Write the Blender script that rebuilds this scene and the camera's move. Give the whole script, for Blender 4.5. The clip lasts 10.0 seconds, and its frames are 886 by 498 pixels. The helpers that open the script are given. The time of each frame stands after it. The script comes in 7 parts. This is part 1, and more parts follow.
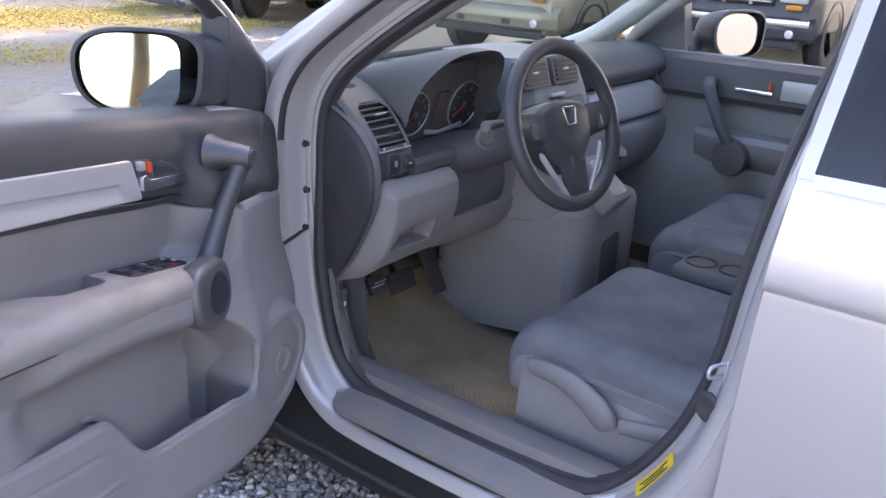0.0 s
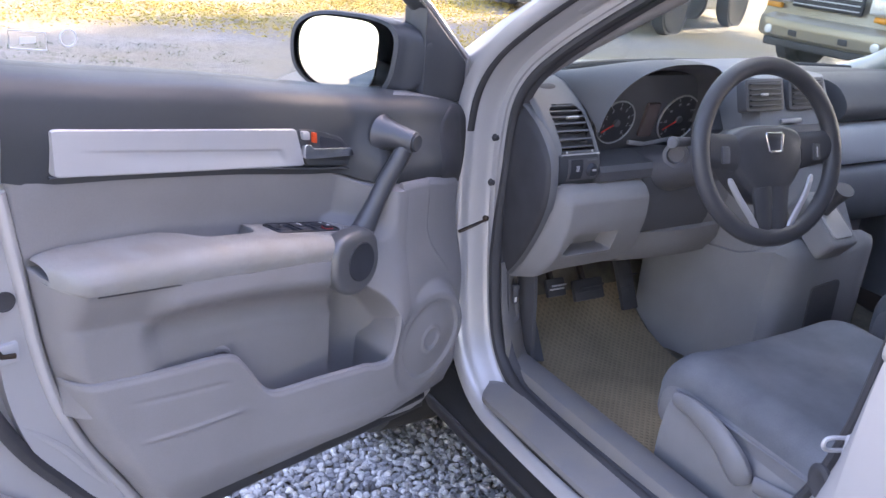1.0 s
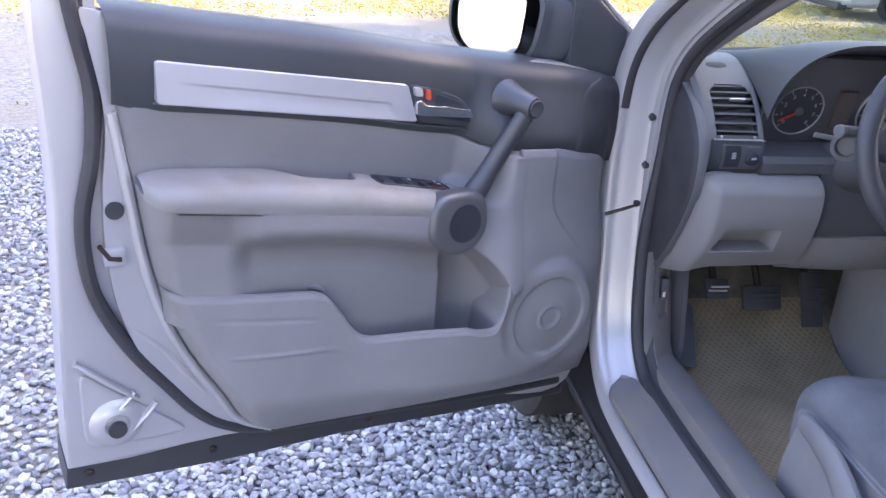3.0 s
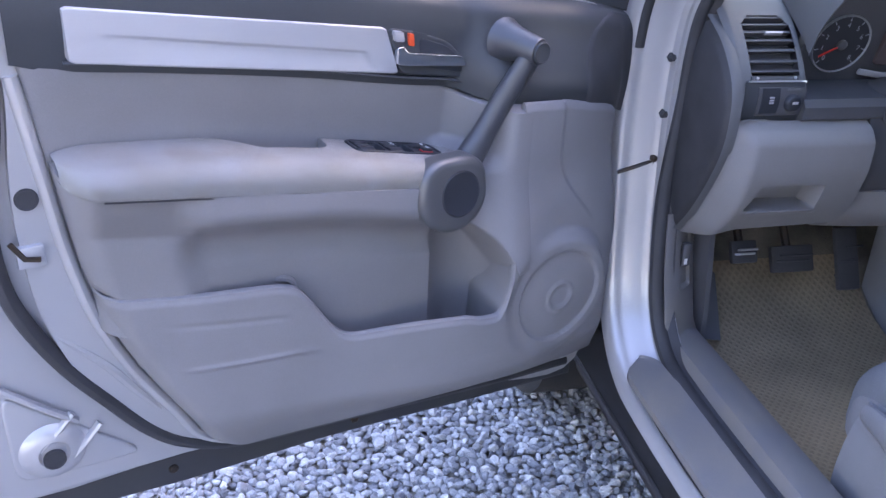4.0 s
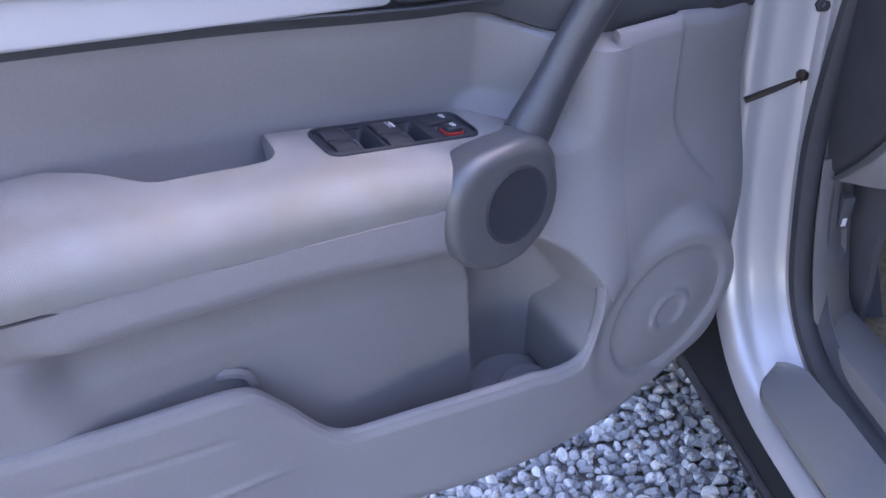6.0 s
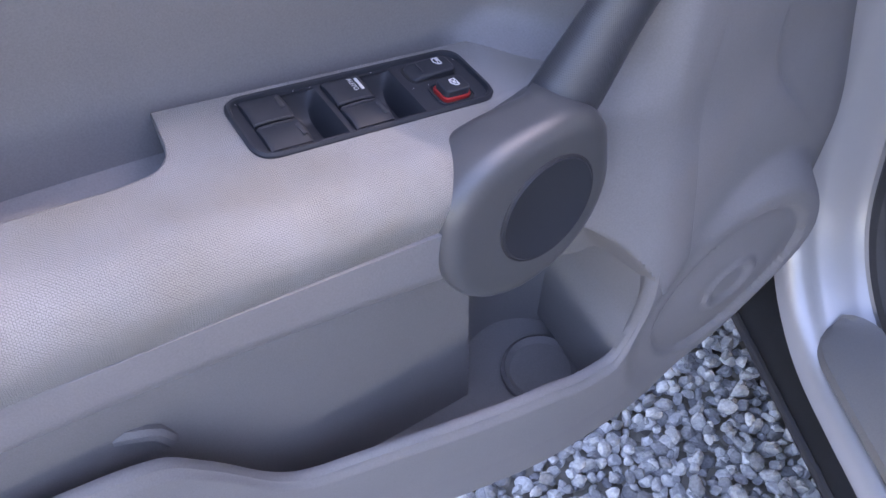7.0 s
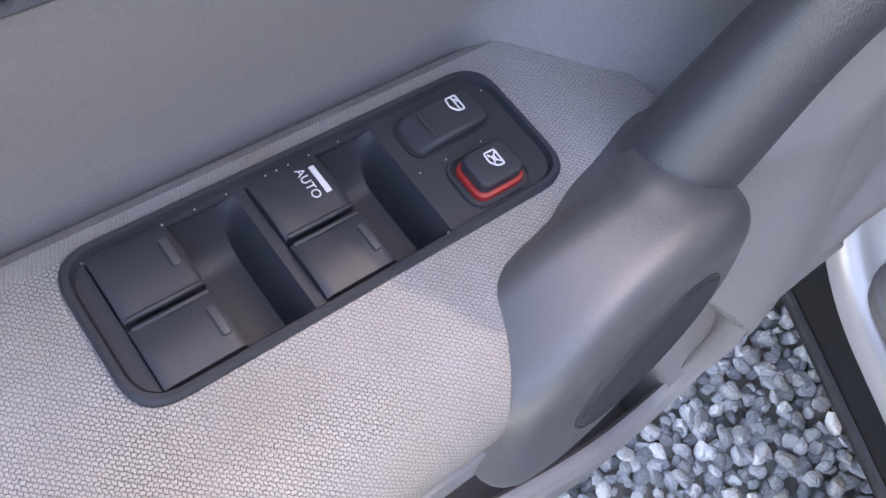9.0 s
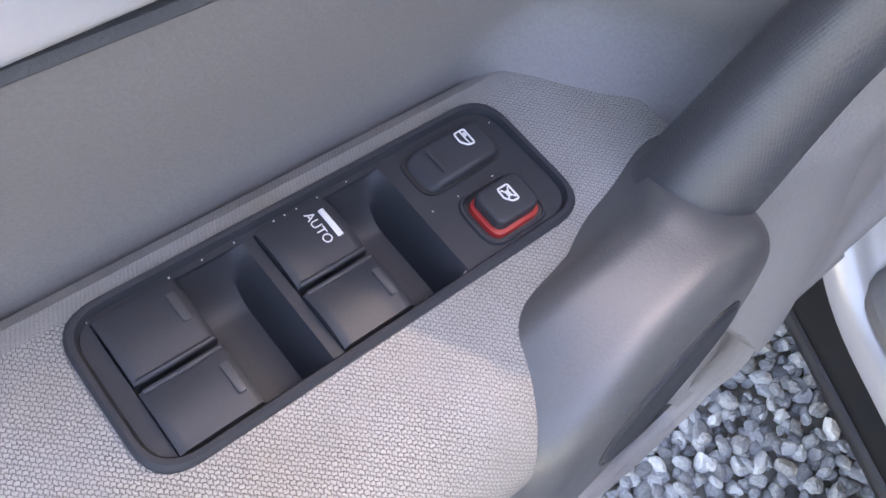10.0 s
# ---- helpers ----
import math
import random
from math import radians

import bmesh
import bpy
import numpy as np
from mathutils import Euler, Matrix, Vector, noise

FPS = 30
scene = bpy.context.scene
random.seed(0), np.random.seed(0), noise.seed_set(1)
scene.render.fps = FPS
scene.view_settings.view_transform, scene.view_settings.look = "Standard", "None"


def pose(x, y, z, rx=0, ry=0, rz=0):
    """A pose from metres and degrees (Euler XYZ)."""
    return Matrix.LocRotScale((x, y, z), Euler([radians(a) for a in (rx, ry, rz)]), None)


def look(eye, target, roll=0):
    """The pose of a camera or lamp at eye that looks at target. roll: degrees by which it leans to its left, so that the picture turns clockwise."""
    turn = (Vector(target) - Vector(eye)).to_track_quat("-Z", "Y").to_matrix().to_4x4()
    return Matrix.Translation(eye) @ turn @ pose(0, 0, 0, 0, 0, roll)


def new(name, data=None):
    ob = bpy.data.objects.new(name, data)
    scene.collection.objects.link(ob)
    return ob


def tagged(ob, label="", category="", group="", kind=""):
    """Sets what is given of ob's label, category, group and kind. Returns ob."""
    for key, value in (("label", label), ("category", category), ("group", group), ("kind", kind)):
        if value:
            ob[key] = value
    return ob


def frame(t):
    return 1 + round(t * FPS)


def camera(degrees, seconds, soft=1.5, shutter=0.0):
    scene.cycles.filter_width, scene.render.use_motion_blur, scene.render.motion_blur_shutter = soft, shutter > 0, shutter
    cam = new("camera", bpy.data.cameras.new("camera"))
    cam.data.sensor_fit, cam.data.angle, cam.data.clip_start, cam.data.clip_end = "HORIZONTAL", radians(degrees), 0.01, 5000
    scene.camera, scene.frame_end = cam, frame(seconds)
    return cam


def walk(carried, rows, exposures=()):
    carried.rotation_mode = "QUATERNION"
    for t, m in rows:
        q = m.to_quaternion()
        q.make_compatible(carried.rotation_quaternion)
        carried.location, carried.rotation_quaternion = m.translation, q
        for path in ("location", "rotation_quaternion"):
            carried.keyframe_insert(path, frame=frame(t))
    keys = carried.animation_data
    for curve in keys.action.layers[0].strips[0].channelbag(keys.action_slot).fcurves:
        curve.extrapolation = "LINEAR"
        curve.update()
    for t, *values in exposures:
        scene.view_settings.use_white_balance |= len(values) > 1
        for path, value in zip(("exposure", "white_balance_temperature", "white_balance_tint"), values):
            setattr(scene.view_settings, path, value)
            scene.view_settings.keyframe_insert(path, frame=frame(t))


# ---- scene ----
import functools
cam = camera(54.8, 10.0)
PATH = [
    (0, (0.021, -0.077, 1.434), (1.523, 1.045, 0.738), 3.0),
    (0.5, (0.108, -0.162, 1.457), (1.392, 1.19, 0.733), 4.2),
    (1, (0.224, -0.278, 1.448), (1.203, 1.304, 0.713), 5.1),
    (1.5, (0.348, -0.379, 1.437), (1.056, 1.338, 0.696), 5.5),
    (2, (0.47, -0.444, 1.433), (0.95, 1.35, 0.691), 5.4),
    (2.5, (0.531, -0.454, 1.424), (0.891, 1.365, 0.676), 4.4),
    (2.7, (0.542, -0.443, 1.416), (0.872, 1.379, 0.658), 4.0),
    (4, (0.569, -0.149, 1.342), (0.957, 1.602, 0.456), 2.6),
    (4.5, (0.573, -0.018, 1.329), (1.017, 1.676, 0.365), 1.3),
    (5, (0.597, 0.125, 1.311), (1.05, 1.789, 0.297), 0.2),
    (5.5, (0.633, 0.269, 1.296), (1.026, 1.901, 0.209), -1.1),
    (6, (0.671, 0.41, 1.274), (0.96, 1.974, 0.062), -2.7),
    (6.2, (0.678, 0.457, 1.262), (0.942, 1.992, 0.008), -3.2),
    (7.3, (0.741, 0.773, 1.21), (0.96, 1.86, -0.455), -0.7),
    (7.5, (0.745, 0.813, 1.196), (0.965, 1.829, -0.513), -0.4),
    (8, (0.749, 0.88, 1.162), (0.985, 1.756, -0.62), 0.8),
    (8.5, (0.748, 0.921, 1.142), (1.004, 1.719, -0.674), 2.8),
    (9, (0.747, 0.943, 1.135), (1.023, 1.694, -0.698), 4.5),
    (9.5, (0.743, 0.951, 1.128), (1.036, 1.677, -0.713), 6.0),
    (10, (0.741, 0.956, 1.13), (1.063, 1.724, -0.688), 4.7),
]
walk(cam, [(t, look(eye, target, roll)) for t, eye, target, roll in PATH],
     [(0, 2.87, 7400, 30), (1.2, 3.14, 7300, 31), (3.0, 3.16, 6940, 30), (5.0, 3.04, 6340, 31), (7.5, 3.12, 7250, 29), (10, 3.45, 8150, 23)])

# ---- light ----
SUN_AZ, SUN_EL = radians(77), radians(42)      # azimuth from +y towards +x
world = bpy.data.worlds.new("sky")
scene.world = world
world.use_nodes = True
wn = world.node_tree
sky = wn.nodes.new("ShaderNodeTexSky")
sky.sky_type, sky.sun_disc = "NISHITA", False
sky.sun_elevation, sky.sun_rotation = SUN_EL, SUN_AZ
sky.air_density, sky.dust_density = 1.0, 1.5
wn.nodes["Background"].inputs[1].default_value = 0.15
wn.links.new(sky.outputs[0], wn.nodes["Background"].inputs[0])
sun_data = bpy.data.lights.new("sun", "SUN")
sun_data.energy, sun_data.angle, sun_data.color = 1.7, radians(0.6), (1.0, 0.90, 0.74)
sun = new("sun", sun_data)
sun_way = Vector((math.sin(SUN_AZ) * math.cos(SUN_EL), math.cos(SUN_AZ) * math.cos(SUN_EL), math.sin(SUN_EL)))
sun.matrix_world = look(sun_way * 60, (0, 0, 0))


# ---- materials ----
def material(name, color, rough=0.5, metal=0.0, grain=0.0, grain_size=0.002, stain=0.12, stain_size=0.25,
             coat=0.0, rough_var=0.12, tint=None, spec=0.5, uv=False):
    """Principled surface: colour mottled at two scales, fine relief and uneven gloss. Sizes in metres."""
    m = bpy.data.materials.new(name)
    m.use_nodes = True
    n, l = m.node_tree.nodes, m.node_tree.links
    b = n["Principled BSDF"]
    tc = n.new("ShaderNodeTexCoord")
    big = n.new("ShaderNodeTexNoise")
    big.inputs["Scale"].default_value, big.inputs["Detail"].default_value = 1 / stain_size, 4
    fine = n.new("ShaderNodeTexNoise")
    fine.inputs["Scale"].default_value, fine.inputs["Detail"].default_value = 1 / grain_size, 2
    l.new(tc.outputs["Object"], big.inputs["Vector"])
    l.new(tc.outputs["Object"], fine.inputs["Vector"])
    ramp = n.new("ShaderNodeMapRange")
    ramp.inputs["From Min"].default_value, ramp.inputs["From Max"].default_value = 0.3, 0.7
    l.new(big.outputs[0], ramp.inputs["Value"])
    mix = n.new("ShaderNodeMix")
    mix.data_type = "RGBA"
    other = tint or tuple(c * (1 - stain) for c in color)
    mix.inputs[6].default_value = (*color, 1)
    mix.inputs[7].default_value = (*other, 1)
    l.new(ramp.outputs[0], mix.inputs[0])
    grainy = n.new("ShaderNodeMix")
    grainy.data_type, grainy.blend_type = "RGBA", "MULTIPLY"
    grainy.inputs[0].default_value = 0.25 if grain else 0.08
    l.new(mix.outputs[2], grainy.inputs[6])
    l.new(fine.outputs[0], grainy.inputs[7])
    l.new(grainy.outputs[2], b.inputs["Base Color"])
    gloss = n.new("ShaderNodeMapRange")
    gloss.inputs["To Min"].default_value = max(0.02, rough - rough_var)
    gloss.inputs["To Max"].default_value = min(1.0, rough + rough_var)
    l.new(big.outputs[0], gloss.inputs["Value"])
    l.new(gloss.outputs[0], b.inputs["Roughness"])
    b.inputs["Metallic"].default_value = metal
    b.inputs["Coat Weight"].default_value = coat
    b.inputs["Coat Roughness"].default_value = 0.06
    b.inputs["Specular IOR Level"].default_value = spec
    if grain:
        bump = n.new("ShaderNodeBump")
        bump.inputs["Strength"].default_value, bump.inputs["Distance"].default_value = grain, grain_size * 0.4
        l.new(fine.outputs[0], bump.inputs["Height"])
        l.new(bump.outputs[0], b.inputs["Normal"])
    return m


PAINT = material("silver_paint", (0.545, 0.535, 0.54), 0.36, 0.40, 0.0, 0.0008, 0.05, 0.6, coat=0.6, rough_var=0.05)
GREY = material("grey_plastic", (0.286, 0.276, 0.284), 0.56, 0, 0.35, 0.0012, 0.10, 0.16, spec=0.35)
GREY_DARKER = material("grey_sill_plastic", (0.20, 0.195, 0.205), 0.5, 0, 0.4, 0.0012, 0.2, 0.1, tint=(0.25, 0.23, 0.21))
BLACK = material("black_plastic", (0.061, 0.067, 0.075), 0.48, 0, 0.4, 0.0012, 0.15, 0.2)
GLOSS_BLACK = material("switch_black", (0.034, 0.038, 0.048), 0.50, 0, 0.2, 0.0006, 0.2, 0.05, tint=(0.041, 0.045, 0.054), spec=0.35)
PULL = material("pull_grey", (0.086, 0.089, 0.095), 0.36, 0, 0.22, 0.0009, 0.25, 0.05, tint=(0.100, 0.100, 0.100), spec=1.0)
SATIN = material("satin_silver_plastic", (0.56, 0.56, 0.58), 0.37, 0.4, 0, 0.001, 0.06, 0.2)
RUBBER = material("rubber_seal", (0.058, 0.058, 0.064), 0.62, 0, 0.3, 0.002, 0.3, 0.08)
ROCKER = material("rocker_black", (0.046, 0.047, 0.056), 0.5, 0, 0.4, 0.0015, 0.3, 0.1, tint=(0.055, 0.055, 0.055))
CHROME = material("chrome", (0.85, 0.85, 0.87), 0.22, 1.0, 0, 0.001, 0.04, 0.03, rough_var=0.05)
RED = material("red_plastic", (0.40, 0.03, 0.028), 0.4)
ORANGE = material("orange_flag", (0.85, 0.10, 0.03), 0.4)
WHITE = material("white_print", (0.80, 0.80, 0.80), 0.5)
DARK_STEEL = material("dark_steel", (0.05, 0.05, 0.05), 0.45, 0.7, 0.3, 0.003, 0.5, 0.03, tint=(0.09, 0.06, 0.04))
SEAT = material("seat_cloth", (0.215, 0.228, 0.25), 0.9, 0, 0.8, 0.0022, 0.2, 0.12, tint=(0.14, 0.15, 0.168), spec=0.2)
SEAT_SIDE = material("seat_side_cloth", (0.26, 0.26, 0.275), 0.88, 0, 0.6, 0.0018, 0.15, 0.12, spec=0.2)
CARPET = material("carpet", (0.31, 0.275, 0.22), 0.97, 0, 1.0, 0.004, 0.4, 0.08, tint=(0.15, 0.135, 0.115), spec=0.1)
MAT = material("rubber_mat", (0.43, 0.34, 0.225), 0.75, 0, 0.5, 0.004, 0.4, 0.12, tint=(0.29, 0.235, 0.16), spec=0.2)
YELLOW = material("yellow_label", (0.85, 0.60, 0.03), 0.5)
TYRE = material("tyre", (0.02, 0.02, 0.021), 0.8, 0, 0.5, 0.004, 0.4, 0.1, tint=(0.05, 0.047, 0.042))


def woven():
    """Embossed weave of the armrest: short slanted ticks in stepped rows, laid in metres by the UV map."""
    m = material("armrest_weave", (0.405, 0.404, 0.402), 0.58, 0, 0.0, 0.001, 0.10, 0.05, tint=(0.362, 0.345, 0.315), spec=0.35)
    n, l = m.node_tree.nodes, m.node_tree.links
    b = n["Principled BSDF"]
    uv = n.new("ShaderNodeUVMap")
    turn = n.new("ShaderNodeMapping")
    turn.inputs["Rotation"].default_value = (0, 0, radians(45))
    warp = n.new("ShaderNodeTexNoise")
    warp.inputs["Scale"].default_value = 420
    push = n.new("ShaderNodeVectorMath")
    push.operation = "MULTIPLY_ADD"
    push.inputs[1].default_value = (0.0012, 0.0012, 0)
    l.new(uv.outputs[0], warp.inputs["Vector"])
    l.new(warp.outputs[1], push.inputs[0])
    l.new(uv.outputs[0], push.inputs[2])
    l.new(push.outputs[0], turn.inputs["Vector"])
    sep = n.new("ShaderNodeSeparateXYZ")
    l.new(turn.outputs[0], sep.inputs[0])

    def calc(op, a, b=0.0, c=None):
        q = n.new("ShaderNodeMath")
        q.operation = op
        for k, v in enumerate((a, b) if c is None else (a, b, c)):
            if isinstance(v, (int, float)):
                q.inputs[k].default_value = v
            else:
                l.new(v, q.inputs[k])
        return q.outputs[0]

    P, R = 0.00150, 0.00118
    across = calc("DIVIDE", calc("MULTIPLY_ADD", sep.outputs[1], 0.22, sep.outputs[0]), P)
    lift = calc("MULTIPLY_ADD", calc("SINE", calc("MULTIPLY", across, 6.2832)), 0.13, calc("DIVIDE", sep.outputs[1], R))
    rank = calc("FLOOR", lift)
    row = calc("ABSOLUTE", calc("SUBTRACT", calc("FRACT", lift), 0.5))
    cell = calc("FRACT", calc("MULTIPLY_ADD", rank, 0.42, across))
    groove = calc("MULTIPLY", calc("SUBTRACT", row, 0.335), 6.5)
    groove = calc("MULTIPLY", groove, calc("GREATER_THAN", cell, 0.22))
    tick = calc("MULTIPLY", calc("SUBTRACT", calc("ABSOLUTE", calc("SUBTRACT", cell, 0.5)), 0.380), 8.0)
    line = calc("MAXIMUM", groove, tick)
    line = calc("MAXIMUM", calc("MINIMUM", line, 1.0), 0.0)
    bump = n.new("ShaderNodeBump")
    bump.invert = True
    bump.inputs["Strength"].default_value, bump.inputs["Distance"].default_value = 0.7, 0.0006
    l.new(line, bump.inputs["Height"])
    l.new(bump.outputs[0], b.inputs["Normal"])
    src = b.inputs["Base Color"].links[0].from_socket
    # shade of the grooves put into the base colour, on top of the bump
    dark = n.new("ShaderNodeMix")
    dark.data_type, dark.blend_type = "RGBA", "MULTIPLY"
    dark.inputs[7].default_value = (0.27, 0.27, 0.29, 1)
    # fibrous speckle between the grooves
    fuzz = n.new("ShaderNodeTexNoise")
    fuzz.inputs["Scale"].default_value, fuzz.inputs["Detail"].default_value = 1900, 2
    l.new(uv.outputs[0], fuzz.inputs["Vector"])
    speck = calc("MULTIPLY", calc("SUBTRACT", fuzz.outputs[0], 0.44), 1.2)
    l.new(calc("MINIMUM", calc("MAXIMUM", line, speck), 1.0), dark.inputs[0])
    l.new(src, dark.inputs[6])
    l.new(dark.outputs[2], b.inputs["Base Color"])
    return m


WEAVE = woven()


def glass(name, color, rough=0.0):
    m = bpy.data.materials.new(name)
    m.use_nodes = True
    b = m.node_tree.nodes["Principled BSDF"]
    b.inputs["Base Color"].default_value = (*color, 1)
    b.inputs["Roughness"].default_value = rough
    b.inputs["Transmission Weight"].default_value = 1.0
    b.inputs["IOR"].default_value = 1.45
    return m


def thin_glass(name, tint, gloss, edge=0.45):
    """Flat pane: clear through, with a faint reflection."""
    m = bpy.data.materials.new(name)
    m.use_nodes = True
    n, l = m.node_tree.nodes, m.node_tree.links
    n.remove(n["Principled BSDF"])
    tr = n.new("ShaderNodeBsdfTransparent")
    tr.inputs[0].default_value = (*tint, 1)
    gl = n.new("ShaderNodeBsdfGlossy")
    gl.inputs["Roughness"].default_value = 0.02
    lw = n.new("ShaderNodeLayerWeight")
    lw.inputs[0].default_value = 0.5
    cube = n.new("ShaderNodeMath")
    cube.operation = "POWER"
    cube.inputs[1].default_value = 4.0
    fr = n.new("ShaderNodeMath")
    fr.operation = "MULTIPLY_ADD"
    fr.inputs[1].default_value, fr.inputs[2].default_value = edge, gloss
    l.new(lw.outputs["Facing"], cube.inputs[0])
    l.new(cube.outputs[0], fr.inputs[0])
    mix = n.new("ShaderNodeMixShader")
    l.new(fr.outputs[0], mix.inputs[0])
    l.new(tr.outputs[0], mix.inputs[1])
    l.new(gl.outputs[0], mix.inputs[2])
    l.new(mix.outputs[0], n["Material Output"].inputs[0])
    return m


SCREEN = thin_glass("windscreen_glass", (0.84, 0.90, 0.86), 0.03, 0.12)
PANE = thin_glass("window_glass", (0.93, 0.95, 0.94), 0.03)
TINTED = material("privacy_glass", (0.02, 0.02, 0.024), 0.06, 0, 0, 0.001, 0.1, 0.4, rough_var=0.02)
PRIVACY = thin_glass("tinted_window", (0.30, 0.30, 0.32), 0.05)
MIRROR = material("mirror_glass", (0.62, 0.67, 0.66), 0.02, 1.0, 0, 0.001, 0.0, 0.3, rough_var=0.015)


# ---- building helpers ----
PLACE = {}


def thing(name, place, label, category, group="", kind=""):
    ob = new(name)
    ob.matrix_basis = Matrix.Translation(place)
    PLACE[ob] = Matrix.Translation(place)
    return tagged(ob, label, category, group, kind)


def finish(bm, sharp=38):
    bmesh.ops.recalc_face_normals(bm, faces=bm.faces)
    for f in bm.faces:
        f.smooth = True
    for e in bm.edges:
        e.smooth = e.calc_face_angle(0.0) < radians(sharp)
    return bm


def part(name, bm, mat, parent=None, label="", at=None, sharp=38, raw=False):
    """Links bm as one mesh; at: a pose that carries the mesh's own coordinates into the world."""
    if at is not None:
        bm.transform(at)
    if not raw:
        finish(bm, sharp)
    me = bpy.data.meshes.new(name)
    bm.to_mesh(me)
    bm.free()
    for m in (mat if isinstance(mat, (list, tuple)) else (mat,)):
        me.materials.append(m)
    ob = new(name, me)
    if parent is not None:
        ob.parent = parent
        ob.matrix_parent_inverse = PLACE.get(parent, Matrix()).inverted()
    if label:
        ob["label"] = label
    return ob


def ease(xs, ys):
    """A smooth curve through the knots, with no overshoot."""
    xs, ys = np.array(xs, float), np.array(ys, float)
    h, d = np.diff(xs), np.diff(ys) / np.diff(xs)
    m = np.zeros(len(xs))
    m[0], m[-1] = d[0], d[-1]
    for i in range(1, len(xs) - 1):
        m[i] = 0 if d[i - 1] * d[i] <= 0 else 2 * d[i - 1] * d[i] / (d[i - 1] + d[i])

    def f(x):
        x = min(max(x, xs[0]), xs[-1])
        i = min(max(int(np.searchsorted(xs, x)) - 1, 0), len(h) - 1)
        t = (x - xs[i]) / h[i]
        return ((2 * t**3 - 3 * t**2 + 1) * ys[i] + (t**3 - 2 * t**2 + t) * h[i] * m[i]
                + (3 * t**2 - 2 * t**3) * ys[i + 1] + (t**3 - t**2) * h[i] * m[i + 1])
    return f


def step(a, b, x):
    t = min(max((x - a) / (b - a), 0.0), 1.0)
    return t * t * (3 - 2 * t)


def spline(points, n, closed=False):
    """n points along a smooth curve through the given ones."""
    p = [Vector(q) for q in points]
    k = len(p)
    segs = k if closed else k - 1
    out = []
    for j in range(n):
        t = j / (n if closed else n - 1) * segs
        i = min(int(t), segs - 1)
        t -= i
        if closed:
            a, b, c, d = p[(i - 1) % k], p[i % k], p[(i + 1) % k], p[(i + 2) % k]
        else:
            a, b, c, d = p[max(i - 1, 0)], p[i], p[i + 1], p[min(i + 2, k - 1)]
        out.append(0.5 * ((2 * b) + (c - a) * t + (2 * a - 5 * b + 4 * c - d) * t * t + (3 * b - a - 3 * c + d) * t**3))
    return out


def surface(fn, nu, nv, uv=None, bm=None, loop_u=False, loop_v=False):
    """A sheet of points fn(u, v), u and v from 0 to 1."""
    bm = bm or bmesh.new()
    cu, cv = (nu if loop_u else nu + 1), (nv if loop_v else nv + 1)
    vs = [[bm.verts.new(fn(i / nu, j / nv)) for j in range(cv)] for i in range(cu)]
    layer = bm.loops.layers.uv.verify() if uv else None
    for i in range(nu):
        for j in range(nv):
            q = [(i, j), (i + 1, j), (i + 1, j + 1), (i, j + 1)]
            f = bm.faces.new([vs[a % cu][b % cv] for a, b in q])
            if uv:
                for lp, (a, b) in zip(f.loops, q):
                    lp[layer].uv = uv(a / nu, b / nv)
    return bm


def loft(sections, bm=None, closed=True, caps=True):
    """Skin over rings of equally many points."""
    bm = bm or bmesh.new()
    rings = [[bm.verts.new(p) for p in s] for s in sections]
    k = len(rings[0])
    for a, b in zip(rings, rings[1:]):
        for j in range(k if closed else k - 1):
            bm.faces.new((a[j], a[(j + 1) % k], b[(j + 1) % k], b[j]))
    if caps and closed:
        bm.faces.new(rings[0][::-1])
        bm.faces.new(rings[-1])
    return bm


def box(size, centre=(0, 0, 0), bevel=0.0, segs=2, bm=None, turn=None):
    out = bm or bmesh.new()
    tmp = bmesh.new()
    bmesh.ops.create_cube(tmp, size=1)
    bmesh.ops.scale(tmp, vec=size, verts=tmp.verts)
    if bevel:
        bmesh.ops.bevel(tmp, geom=tmp.edges[:], offset=bevel, segments=segs, profile=0.6, affect="EDGES")
    m = Matrix.Translation(centre) @ (turn or Matrix())
    bmesh.ops.transform(tmp, matrix=m, verts=tmp.verts)
    return join(out, tmp)


def join(bm, other):
    me = bpy.data.meshes.new("join")
    other.to_mesh(me)
    other.free()
    bm.from_mesh(me)
    bpy.data.meshes.remove(me)
    return bm


def plate(outline, d0, d1, bevel=0.0, segs=2, bm=None):
    """A flat piece: outline in (a, z), from depth d0 (back) to d1 (front); the front edge rounded."""
    out = bm or bmesh.new()
    tmp = bmesh.new()
    f = tmp.faces.new([tmp.verts.new((a, d0, z)) for a, z in outline])
    r = bmesh.ops.extrude_face_region(tmp, geom=[f])
    top = [v for v in r["geom"] if isinstance(v, bmesh.types.BMVert)]
    for v in top:
        v.co.y = d1
    if bevel:
        tops = set(top)
        es = [e for e in tmp.edges if e.verts[0] in tops and e.verts[1] in tops]
        bmesh.ops.bevel(tmp, geom=es, offset=bevel, segments=segs, profile=0.6, affect="EDGES", clamp_overlap=True)
    return join(out, tmp)


def rounded(points, r, n=5):
    """Outline with its corners rounded by r."""
    out, k = [], len(points)
    for i in range(k):
        a, b, c = (Vector(points[(i + o) % k]) for o in (-1, 0, 1))
        u, v = (a - b), (c - b)
        q = min(r, u.length * 0.48, v.length * 0.48)
        s, e = b + u.normalized() * q, b + v.normalized() * q
        for j in range(n + 1):
            t = j / n
            out.append(tuple(s * (1 - t) ** 2 + b * 2 * t * (1 - t) + e * t * t))
    return out


